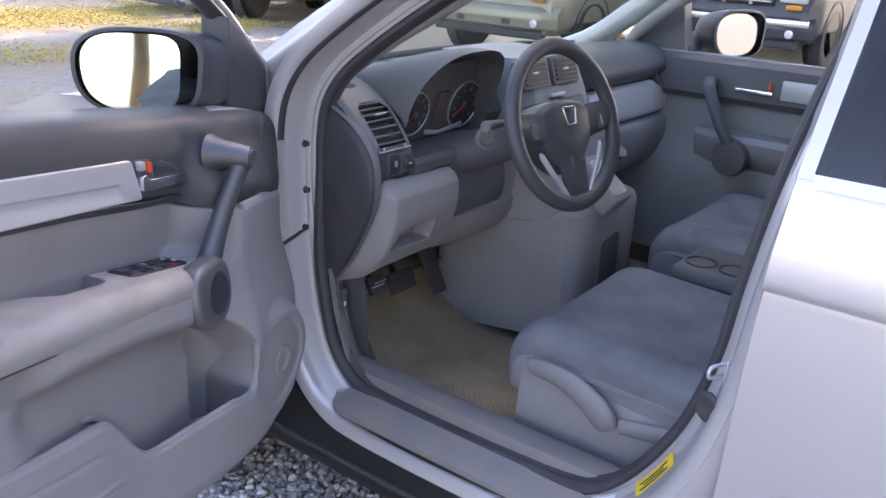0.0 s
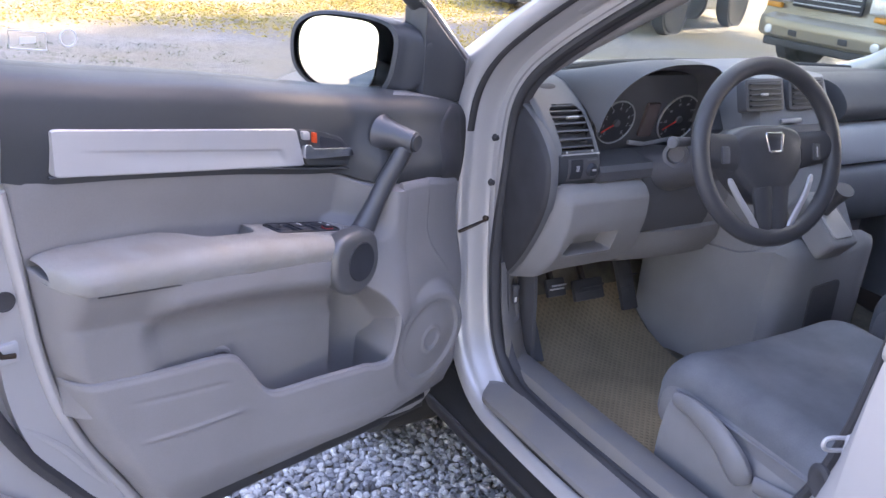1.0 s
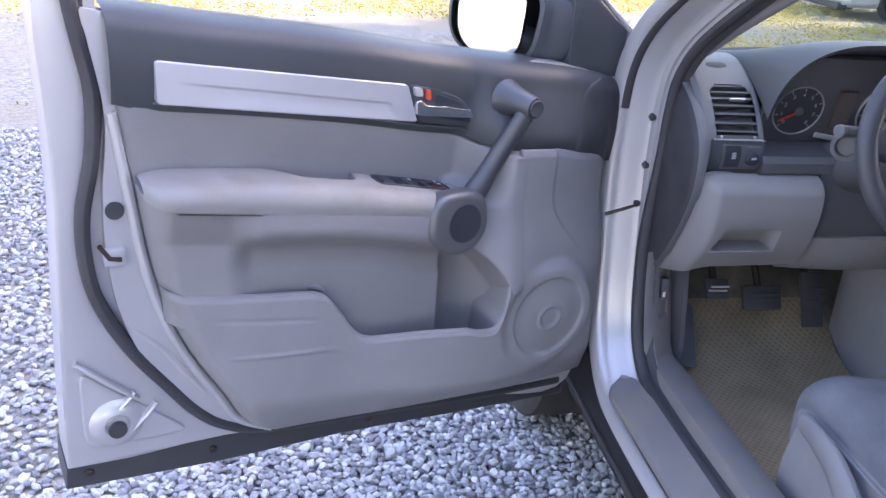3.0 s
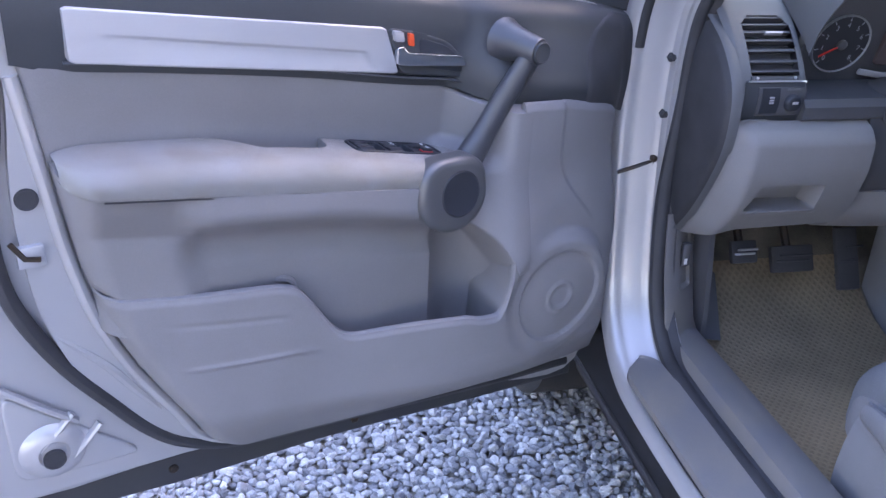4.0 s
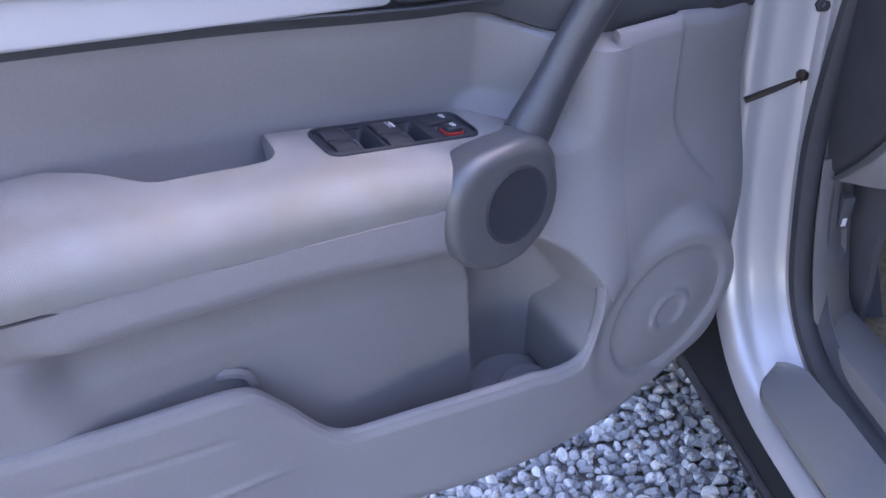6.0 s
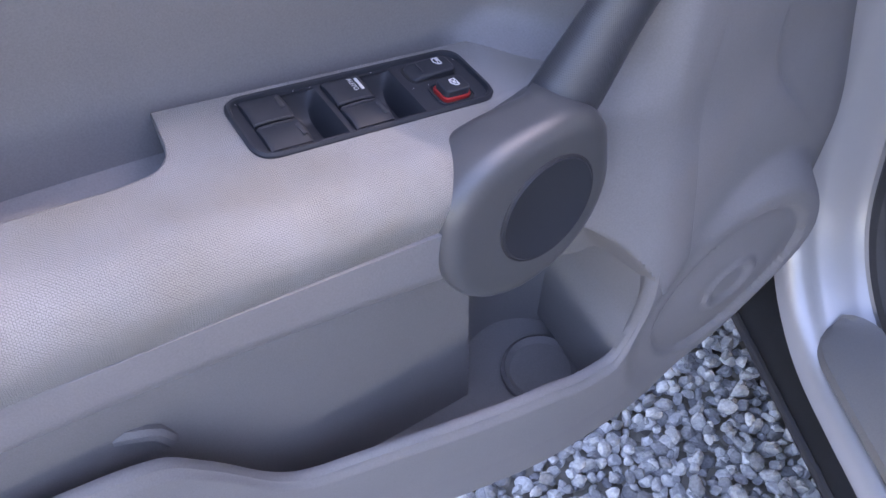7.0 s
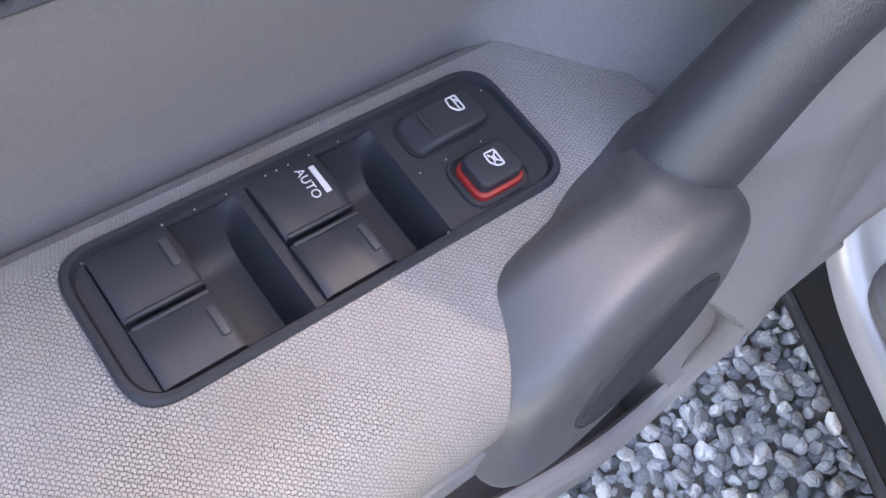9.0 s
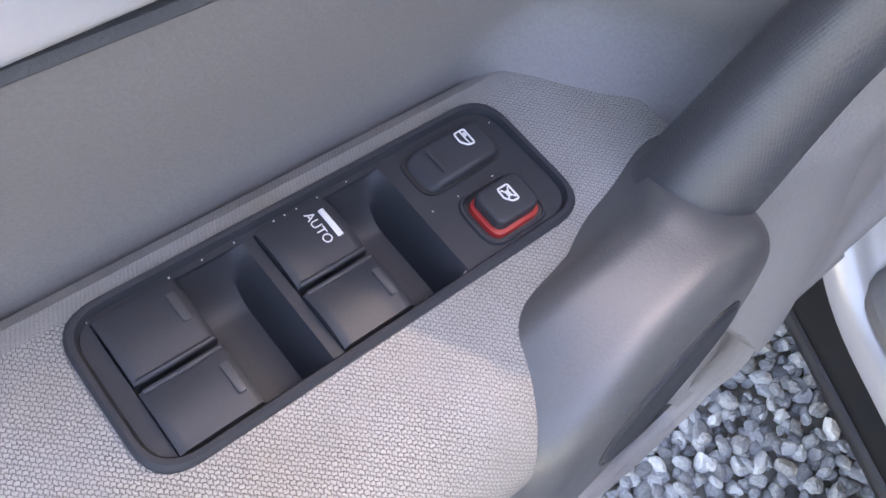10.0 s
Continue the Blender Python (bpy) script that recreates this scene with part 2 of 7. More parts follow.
def tube(points, radius, sides=12, bm=None, closed=False, squash=None, caps=True):
    """A round bar along the points; radius: one number or one for each point."""
    p = [Vector(q) for q in points]
    k = len(p)
    rings, up = [], None
    for i in range(k):
        t = (p[(i + 1) % k] - p[i - 1]) if closed else (p[min(i + 1, k - 1)] - p[max(i - 1, 0)])
        t.normalize()
        if up is None:
            up = Vector((0, 0, 1)) if abs(t.z) < 0.9 else Vector((1, 0, 0))
        side = t.cross(up).normalized()
        up = side.cross(t).normalized()
        r = radius[i] if isinstance(radius, (list, tuple)) else radius
        rx, ry = (r, r) if squash is None else (r * squash[0], r * squash[1])
        rings.append([p[i] + side * rx * math.cos(a) + up * ry * math.sin(a) for a in (2 * math.pi * j / sides for j in range(sides))])
    bm = bm or bmesh.new()
    if closed:
        rings.append(rings[0])
        loft(rings, bm, caps=False)
        bmesh.ops.remove_doubles(bm, verts=bm.verts, dist=1e-6)
        return bm
    return loft(rings, bm, caps=caps)


def lathe(profile, sides=32, bm=None):
    """Turned about y: profile of (radius, y)."""
    rings = [[(r * math.cos(a), y, r * math.sin(a)) for a in (2 * math.pi * j / sides for j in range(sides))] for r, y in profile]
    return loft(rings, bm)


# ---- ground ----
def gravel_material(name, scale):
    m = bpy.data.materials.new(name)
    m.use_nodes = True
    n, l = m.node_tree.nodes, m.node_tree.links
    b = n["Principled BSDF"]
    tc = n.new("ShaderNodeTexCoord")
    vor = n.new("ShaderNodeTexVoronoi")
    vor.inputs["Scale"].default_value = scale
    big = n.new("ShaderNodeTexNoise")
    big.inputs["Scale"].default_value, big.inputs["Detail"].default_value = 0.55, 6
    l.new(tc.outputs["Object"], vor.inputs["Vector"])
    l.new(tc.outputs["Object"], big.inputs["Vector"])
    grey = n.new("ShaderNodeValToRGB")
    e = grey.color_ramp.elements
    e[0].position, e[0].color = 0.0, (0.15, 0.15, 0.155, 1)
    e[1].position, e[1].color = 1.0, (0.40, 0.385, 0.36, 1)
    sep = n.new("ShaderNodeSeparateColor")
    l.new(vor.outputs["Color"], sep.inputs[0])
    l.new(sep.outputs[0], grey.inputs[0])
    dirt = n.new("ShaderNodeMix")
    dirt.data_type = "RGBA"
    dirt.inputs[7].default_value = (0.30, 0.25, 0.16, 1)
    patch = n.new("ShaderNodeMapRange")
    patch.inputs["From Min"].default_value, patch.inputs["From Max"].default_value = 0.36, 0.70
    l.new(big.outputs[0], patch.inputs["Value"])
    l.new(patch.outputs[0], dirt.inputs[0])
    l.new(grey.outputs[0], dirt.inputs[6])
    l.new(dirt.outputs[2], b.inputs["Base Color"])
    b.inputs["Roughness"].default_value = 0.85
    bump = n.new("ShaderNodeBump")
    bump.invert = True
    bump.inputs["Strength"].default_value, bump.inputs["Distance"].default_value = 0.8, 0.012
    l.new(vor.outputs["Distance"], bump.inputs["Height"])
    l.new(bump.outputs[0], b.inputs["Normal"])
    return m


GRAVEL_SHEET = gravel_material("gravel_yard", 45)


def stone_material():
    m = bpy.data.materials.new("crushed_stone")
    m.use_nodes = True
    n, l = m.node_tree.nodes, m.node_tree.links
    b = n["Principled BSDF"]
    geo = n.new("ShaderNodeNewGeometry")
    ramp = n.new("ShaderNodeValToRGB")
    e = ramp.color_ramp.elements
    e[0].position, e[0].color = 0.0, (0.20, 0.20, 0.21, 1)
    e[1].position, e[1].color = 1.0, (0.64, 0.63, 0.62, 1)
    mid = ramp.color_ramp.elements.new(0.55)
    mid.color = (0.41, 0.41, 0.415, 1)
    l.new(geo.outputs["Random Per Island"], ramp.inputs[0])
    tc = n.new("ShaderNodeTexCoord")
    nz = n.new("ShaderNodeTexNoise")
    nz.inputs["Scale"].default_value, nz.inputs["Detail"].default_value = 220, 4
    l.new(tc.outputs["Object"], nz.inputs["Vector"])
    mul = n.new("ShaderNodeMix")
    mul.data_type, mul.blend_type = "RGBA", "OVERLAY"
    mul.inputs[0].default_value = 0.55
    l.new(ramp.outputs[0], mul.inputs[6])
    l.new(nz.outputs[0], mul.inputs[7])
    l.new(mul.outputs[2], b.inputs["Base Color"])
    b.inputs["Roughness"].default_value = 0.8
    bump = n.new("ShaderNodeBump")
    bump.inputs["Strength"].default_value, bump.inputs["Distance"].default_value = 0.5, 0.002
    l.new(nz.outputs[0], bump.inputs["Height"])
    l.new(bump.outputs[0], b.inputs["Normal"])
    return m


STONE = stone_material()


def make_ground():
    bm = surface(lambda u, v: (-900 + 1800 * u, -900 + 1800 * v, -0.012), 4, 4)
    tagged(part("ground", bm, GRAVEL_SHEET, raw=True), "grey gravel yard with worn earthy patches", "ground", kind="structure")


def scatter(count, xs, ys, size, seed, fine):
    """Crushed stones in two loose layers: pebbles with flats broken off them, as numpy vertices and faces."""
    rng = np.random.default_rng(seed)
    ball = bmesh.new()
    bmesh.ops.create_icosphere(ball, subdivisions=2 if fine else 1, radius=1)
    ball.verts.index_update()
    block = np.array([tuple(v.co) for v in ball.verts])
    faces = np.array([[v.index for v in f.verts] for f in ball.faces])
    n = len(block)
    ball.free()
    gap = math.sqrt(2 * (xs[1] - xs[0]) * (ys[1] - ys[0]) / count)
    gx, gy = np.meshgrid(np.arange(xs[0], xs[1], gap), np.arange(ys[0], ys[1], gap))
    grid = np.stack([gx.ravel(), gy.ravel(), np.zeros(gx.size)], 1)
    c = np.concatenate([grid + (gap * 0.5, gap * 0.5, -0.55 * size), grid])
    count = len(c)
    c[:, :2] += rng.uniform(-0.45, 0.45, (count, 2)) * gap
    r = size * rng.uniform(0.60, 1.18, count)
    c[:, 2] += r * rng.uniform(-0.3, 0.2, count)
    v = np.repeat(block[None], count, 0)
    for _ in range(7):
        w = rng.normal(0, 1, (count, 1, 3))
        w /= np.linalg.norm(w, axis=2, keepdims=True)
        over = np.maximum((v * w).sum(2, keepdims=True) - rng.uniform(0.52, 0.82, (count, 1, 1)), 0)
        v = v - over * w
    v = v * np.stack([rng.uniform(1.0, 1.5, count), rng.uniform(0.8, 1.15, count), rng.uniform(0.6, 0.9, count)], 1)[:, None] * r[:, None, None]
    for i, j, top in ((1, 2, 0.4), (0, 2, 0.4), (0, 1, 3.14)):
        a = rng.uniform(-top, top, count)
        ca, sa = np.cos(a)[:, None], np.sin(a)[:, None]
        v[..., i], v[..., j] = v[..., i] * ca - v[..., j] * sa, v[..., i] * sa + v[..., j] * ca
    v = v + c[:, None]
    f = (faces[None] + n * np.arange(count)[:, None, None]).reshape(-1, 3)
    return v.reshape(-1, 3), f


def make_gravel():
    vs, fs, base = [], [], 0
    for k, (count, xs, ys, size, fine) in enumerate(((12500, (0.0, 1.75), (0.75, 2.3), 0.0118, True), (22000, (-2.6, 0.0), (0.4, 4.6), 0.0135, False),
                                                     (6500, (0.0, 1.6), (-1.2, 0.75), 0.0130, False), (8000, (0.0, 3.2), (2.3, 4.6), 0.0140, False))):
        v, f = scatter(count, xs, ys, size, k + 3, fine)
        vs.append(v)
        fs.append(f + base)
        base += len(v)
    me = bpy.data.meshes.new("gravel")
    me.from_pydata(np.concatenate(vs).tolist(), [], np.concatenate(fs).tolist())
    me.materials.append(STONE)
    tagged(new("gravel", me), "loose crushed grey stones covering the yard", "gravel", kind="stuff")


make_ground()
make_gravel()


# ---- silver SUV: body ----
MID = 2.03                      # the car's centre line
suv = thing("silver_suv", (MID, 0.0, 0.0), "silver compact SUV parked on gravel with its driver door wide open", "car")


def mirrored(bm):
    for v in bm.verts:
        v.co.x = 2 * MID - v.co.x
    return bm


side_x = ease([0.28, 0.42, 0.62, 0.90, 0.982, 0.991, 1.002, 1.010, 1.10, 1.17, 1.56], [1.25, 1.21, 1.185, 1.172, 1.174, 1.175, 1.164, 1.163, 1.177, 1.195, 1.37])
rear_edge = ease([0.30, 0.62, 1.0, 1.40, 1.56], [0.25, 0.24, 0.222, 0.195, 0.19])    # front edge of the rear door, y by z


def skin(y0, y1, z0, z1, nu=24, nv=20, out=0.0, thick=0.006):
    """Body sheet between y0(z) and y1(z), z0(y) and z1(y), on the car's flank."""
    def f(u, v):
        ya, yb = y0(0.9), y1(0.9)
        y = ya + (yb - ya) * u
        z = z0(y) + (z1(y) - z0(y)) * v
        y = y0(z) + (y1(z) - y0(z)) * u
        return (side_x(z) - out, y, z)
    bm = surface(f, nu, nv)
    bmesh.ops.recalc_face_normals(bm, faces=bm.faces)
    bmesh.ops.solidify(bm, geom=bm.faces[:], thickness=thick)
    return bm


def const(c):
    return lambda _: c


def arch(yc, r, base):
    return lambda y: max(base, 0.34 + math.sqrt(max(r * r - (y - yc) ** 2, 0.0)) if abs(y - yc) < r else base)


FRONT_AXLE, REAR_AXLE = 1.74, -0.88
for flip in (False, True):
    fix = mirrored if flip else (lambda bm: bm)
    tagged(part("front_fender", fix(skin(const(1.285), const(2.62), arch(FRONT_AXLE, 0.37, 0.30), ease([1.28, 2.0, 2.62], [1.06, 1.0, 0.80]), 48, 14)), PAINT, suv))
    rd = part("rear_door", fix(skin(rear_edge, const(-0.62), const(0.40), const(1.150), 24, 220)), PAINT, suv, "silver rear door with a body crease")
    part("window_frame", fix(skin(rear_edge, lambda z: rear_edge(z) - 0.020, const(1.150), const(1.545), 3, 12, 0.004)), PAINT, rd)
    part("side_glass", fix(skin(lambda z: rear_edge(z) - 0.020, const(-0.60), const(1.155), const(1.53), 6, 10, 0.0)), PRIVACY, rd, "dark tinted privacy glass")
    part("belt_moulding", fix(skin(lambda z: 0.190, const(-0.62), const(1.142), const(1.160), 8, 4, 0.010)), SATIN, rd, "bright satin belt moulding")
    part("quarter_panel", fix(skin(const(-0.626), const(-1.85), arch(REAR_AXLE, 0.37, 0.30), const(1.165), 48, 12)), PAINT, suv)
    part("quarter_glass", fix(skin(const(-0.63), const(-1.70), const(1.17), const(1.53), 10, 8, 0.0)), PRIVACY, suv, "dark tinted privacy glass")
    part("roof_rail", fix(tube([(1.38, 0.75, 1.60), (1.375, 0.2, 1.645), (1.375, -1.3, 1.64), (1.40, -1.72, 1.58)], 0.016)), BLACK, suv)
    rock = ease([0.24, 0.27, 0.31, 0.36, 0.40, 0.425], [1.240, 1.217, 1.207, 1.203, 1.207, 1.218])
    bm = surface(lambda u, v: (rock(0.24 + 0.185 * v), 1.34 - 1.9 * u, 0.24 + 0.185 * v), 6, 10)
    bmesh.ops.solidify(bm, geom=bm.faces[:], thickness=-0.02)
    cladding = part("rocker_cladding", fix(bm), ROCKER, suv, "black plastic lower sill cladding")
    part("cladding_ridge", fix(tube([(rock(0.312) - 0.002, 1.335 - 1.89 * k / 20, 0.312) for k in range(21)], 0.0065, 8, squash=(0.8, 1.2))), ROCKER, cladding)


def wheel(y, flip):
    x = 1.27 if not flip else 2 * MID - 1.27
    at = Matrix.Translation((x, y, 0.335)) @ Matrix.Rotation(radians(90 if not flip else -90), 4, "Z")
    w = part("wheel", lathe([(0.20, -0.02), (0.20, 0.06), (0.215, 0.09), (0.23, 0.10), (0.23, -0.10), (0.2, -0.10)]), SATIN, suv, "silver alloy wheel", at)
    part("tyre", lathe([(0.225, -0.105), (0.26, -0.112), (0.315, -0.108), (0.333, -0.09), (0.335, 0.09), (0.315, 0.108), (0.26, 0.112), (0.225, 0.105)], 40), TYRE, w, "", at)
    bm = bmesh.new()
    for k in range(5):
        box((0.05, 0.03, 0.19), (0, 0.06, 0.11), 0.008, 1, bm, None)
        bmesh.ops.rotate(bm, cent=(0, 0, 0), matrix=Matrix.Rotation(radians(72), 3, "Y"), verts=bm.verts)
    part("spokes", bm, SATIN, w, "", at)


for yy in (FRONT_AXLE, REAR_AXLE):
    wheel(yy, False)
    wheel(yy, True)

# roof, bonnet, nose and tail
crown = ease([1.37, 1.5, 1.75, 2.03], [1.555, 1.60, 1.63, 1.64])


def roof_point(u, v):
    x = 1.37 + 2 * (MID - 1.37) * u
    y = 0.62 - 2.38 * v
    z = crown(x if x < MID else 2 * MID - x) - 0.10 * max(0, v - 0.75) ** 1.5 - 0.06 * (1 - min(1, v / 0.08)) ** 2
    return (x, y, z)


def solid(bm, t):
    bmesh.ops.recalc_face_normals(bm, faces=bm.faces)
    bmesh.ops.solidify(bm, geom=bm.faces[:], thickness=t)
    return bm


part("roof", solid(surface(roof_point, 24, 20), 0.03), PAINT, suv)
hood_z = ease([1.56, 1.8, 2.3, 2.56, 2.63], [1.045, 1.035, 0.965, 0.88, 0.78])
part("bonnet", solid(surface(lambda u, v: (1.24 + 1.58 * u, 1.60 + 1.03 * v, hood_z(1.60 + 1.03 * v) - 0.06 * (2 * u - 1) ** 4), 20, 14), 0.02), PAINT, suv)
nose = ease([0.25, 0.4, 0.62, 0.80], [2.55, 2.64, 2.66, 2.60])
part("front_bumper", solid(surface(lambda u, v: (1.22 + 1.62 * u, nose(0.25 + 0.55 * v) - 0.28 * (2 * u - 1) ** 4, 0.25 + 0.55 * v), 24, 12), 0.02), PAINT, suv)
tail = ease([0.3, 0.5, 0.95, 1.2, 1.58], [-1.88, -1.93, -1.90, -1.85, -1.66])
part("tailgate", solid(surface(lambda u, v: (1.22 + 1.62 * u, tail(0.3 + 1.28 * v) + 0.10 * (2 * u - 1) ** 4, 0.3 + 1.28 * v), 20, 20), 0.02), PAINT, suv)
part("floor_pan", box((1.50, 4.1, 0.05), (MID, 0.35, 0.30), 0.01), ROCKER, suv)
part("headliner", solid(surface(lambda u, v: (1.40 + 1.26 * u, 0.60 - 2.2 * v, 1.535), 6, 6), 0.02), GREY, suv, "pale grey roof lining")

# the driver's door opening: one closed way round it, in (y, z)
RING = [(0.215, 1.46), (0.225, 1.36), (0.245, 1.25), (0.272, 1.10), (0.295, 0.95), (0.312, 0.81), (0.350, 0.67), (0.415, 0.55), (0.48, 0.485),
        (0.56, 0.466), (0.81, 0.458), (1.0, 0.461), (1.085, 0.475), (1.145, 0.53), (1.175, 0.62), (1.198, 0.75), (1.213, 0.90),
        (1.208, 1.04), (1.175, 1.125), (1.10, 1.20), (0.96, 1.305), (0.75, 1.445), (0.60, 1.52), (0.45, 1.55), (0.28, 1.54)]
ring = [Vector((0, p.x, p.y)) for p in spline([(y, z, 0) for y, z in RING], 190, closed=True)]


def lean(z):
    """How far the opening moves inboard with height."""
    return 0.14 * step(1.05, 1.60, z)


def ring_frame(i, n=190):
    i %= n
    t = (ring[(i + 2) % n] - ring[i - 2]).normalized()
    out = Vector((0, -t.z, t.y))
    mid = Vector((0, 0.72, 0.95))
    if out.dot(ring[i] - mid) < 0:
        out = -out
    return ring[i], out


def ring_sweep(profile, i0=0, i1=190, closed=True, bm=None, foot=False):
    """Sweeps a profile of (outward, x) round the opening; foot: shifted outboard along the hinge pillar's foot and the sill."""
    rows = []
    for i in range(i0, i1 + (1 if closed else 0)):
        p, out = ring_frame(i)
        k = step(0.95, 0.70, p.z) * step(0.42, 0.56, p.y) if foot else 0.0
        row = []
        for o, x in profile:
            q = p + out * (0.006 + (o - 0.006) * (1 + 0.35 * k) + 0.009 * k)
            row.append((1.298 + (x - 1.298) * (1 + 0.35 * k) + lean(p.z) - 0.011 * k, q.y, q.z))
        rows.append(row)
    return loft(rows, bm, closed=False)


jamb = ring_sweep([(0.008, 1.318), (0.010, 1.300), (0.018, 1.294), (0.024, 1.290), (0.0245, 1.284), (0.028, 1.281), (0.034, 1.279), (0.0375, 1.272), (0.040, 1.262), (0.043, 1.248), (0.047, 1.234), (0.051, 1.222), (0.050, 1.214), (0.054, 1.206), (0.062, 1.200), (0.075, 1.198)])
body = part("door_frame", solid(jamb, 0.004), PAINT, suv, "painted silver door opening with hinge pillar and sill")


def bulb(r1, c, k=9):
    return [(c[0] + r1 * math.cos(a) * 0.9, c[1] + r1 * math.sin(a)) for a in (2 * math.pi * j / k for j in range(k + 1))]


part("door_seal", ring_sweep(bulb(0.0115, (0.006, 1.298)), foot=True), RUBBER, body, "black rubber door seal")
part("seal_lip", ring_sweep([(0.002, 1.302), (-0.004, 1.310), (-0.006, 1.318), (-0.002, 1.319), (0.002, 1.313), (0.006, 1.306)], foot=True), RUBBER, body)
PILLAR_I = [i for i in range(190) if 0.99 < ring[i].z < 1.53 and ring[i].y > 0.5]
part("pillar_gasket", ring_sweep(bulb(0.010, (0.050, 1.219)), PILLAR_I[0], PILLAR_I[-1], closed=False), RUBBER, body, "black rubber strip along the windscreen pillar")
FOOT_I = [i for i in range(190) if 0.50 < ring[i].z < 1.02 and ring[i].y < 0.5]
part("pillar_skirt", solid(ring_sweep([(0.072, 1.1985), (0.085, 1.199), (0.10, 1.203), (0.125, 1.212)], FOOT_I[0], FOOT_I[-1], closed=False), 0.003), PAINT, body)
# outer seam line on the pillar, a thin black gap strip at the rear door
part("gap_strip", solid(surface(lambda u, v: (side_x(0.42 + 1.1 * v) + 0.012, rear_edge(0.42 + 1.1 * v) + 0.004 - 0.018 * u, 0.42 + 1.1 * v), 1, 20), 0.003), RUBBER, body)


def along_sill(profile, y0, y1, n=24, round_front=0.0):
    """A moulding along the sill; profile of (x, z). Its front end is rounded in plan."""
    rows = []
    xm = sum(x for x, _ in profile) / len(profile)
    for k in range(n + 1):
        y = y0 + (y1 - y0) * (k / n) ** 1.6
        q = 1.0 if not round_front else min(1.0, math.sqrt(max(1 - (1 - min(1, (y0 - y) / round_front)) ** 2, 0.003)))
        rows.append([(xm + (x - xm) * q, y, z) for x, z in profile])
    return loft(rows)


part("scuff_plate", along_sill([(1.204, 0.426), (1.206, 0.437), (1.220, 0.4450), (1.262, 0.4505), (1.276, 0.456), (1.276, 0.446), (1.224, 0.436)], 1.112, 0.40, 30, 0.05), GREY_DARKER, body, "grey plastic scuff plate on the sill")
part("sill_trim", along_sill([(1.303, 0.462), (1.311, 0.480), (1.346, 0.486), (1.378, 0.474), (1.398, 0.43), (1.402, 0.36), (1.38, 0.36), (1.303, 0.43)], 1.16, 0.36, 24), GREY_DARKER, suv, "grey plastic inner sill trim")

# hinge pillar fittings
def bolt(p, r=0.0068, parent=body):
    at = Matrix.Translation(p) @ Matrix.Rotation(radians(180), 4, "Z")
    part("hinge_bolt", lathe([(r * 1.35, -0.002), (r * 1.35, 0.002), (r, 0.003), (r, 0.007), (r * 0.7, 0.009)], 6), RUBBER, parent, "", at, 25)


bolt((1.276, 1.244, 0.993))
bolt((1.277, 1.243, 0.890))
strap = part("check_strap", tube([(1.282, 1.246, 0.801), (1.262, 1.243, 0.798), (1.238, 1.243, 0.789), (1.205, 1.247, 0.777)], [0.006, 0.0055, 0.005, 0.005], 8, squash=(1.0, 0.7)), DARK_STEEL, body, "greasy steel door check strap")
bm = bmesh.new()
box((0.022, 0.012, 0.024), (1.277, 1.244, 0.80), 0.003, 1, bm)
box((0.012, 0.016, 0.012), (1.268, 1.238, 0.806), 0.003, 1, bm)
part("strap_bracket", bm, DARK_STEEL, body)
for z in (0.985, 0.64):
    bm = bmesh.new()
    box((0.05, 0.016, 0.055), (1.222, 1.276, z), 0.004, 1, bm)
    tube([(1.205, 1.272, z - 0.035), (1.205, 1.272, z + 0.035)], 0.008, 10, bm)
    part("door_hinge", bm, PAINT, body)

# striker, plug and labels on the rear pillar
bm = tube(spline([(1.245, 0.276, 0.826), (1.218, 0.288, 0.826), (1.210, 0.290, 0.818), (1.218, 0.288, 0.807), (1.245, 0.276, 0.807)], 16), 0.0032, 8)
box((0.034, 0.006, 0.05), (1.24, 0.268, 0.816), 0.002, 1, bm)
part("striker", bm, SATIN, body, "steel door striker")
at = Matrix.Translation((1.216, 0.284, 0.757)) @ Matrix.Rotation(radians(68), 4, "Z")
part("rubber_plug", lathe([(0.026, -0.004), (0.026, 0.001), (0.022, 0.004), (0.016, 0.0045), (0.012, 0.002)], 20), RUBBER, body, "", at)


# ---- the open driver's door ----
# door's own frame: s from the hinge to the free edge, d out of its inner face, z up
A = radians(20.8)
DOOR = Matrix(((-math.cos(A), math.sin(A), 0, 1.25), (-math.sin(A), -math.cos(A), 0, 1.27), (0, 0, 1, 0), (0, 0, 0, 1)))
bottom = ease([0.03, 0.36, 0.56, 0.88, 1.17], [0.338, 0.366, 0.386, 0.417, 0.424])
belt = ease([0.0, 0.176, 0.447, 0.676, 0.871, 1.043, 1.13], [1.062, 1.098, 1.134, 1.171, 1.196, 1.219, 1.226])
OUTER = [(0.045, 1.10), (0.060, 0.93), (0.066, 0.70), (0.058, 0.50), (0.062, 0.345)] + [(s, bottom(s)) for s in (0.2, 0.36, 0.56, 0.75, 0.88, 1.05)] \
    + [(1.154, 0.426), (1.150, 0.53), (1.141, 0.695), (1.128, 0.90), (1.126, 1.04), (1.129, 1.17), (1.127, 1.24), (1.040, 1.235), (1.040, 1.19), (0.6, 1.13), (0.2, 1.075)]
door = part("front_door", plate(OUTER, -0.145, -0.040, 0.008, 2), PAINT, suv, "silver driver door, wide open, inner side showing", DOOR)
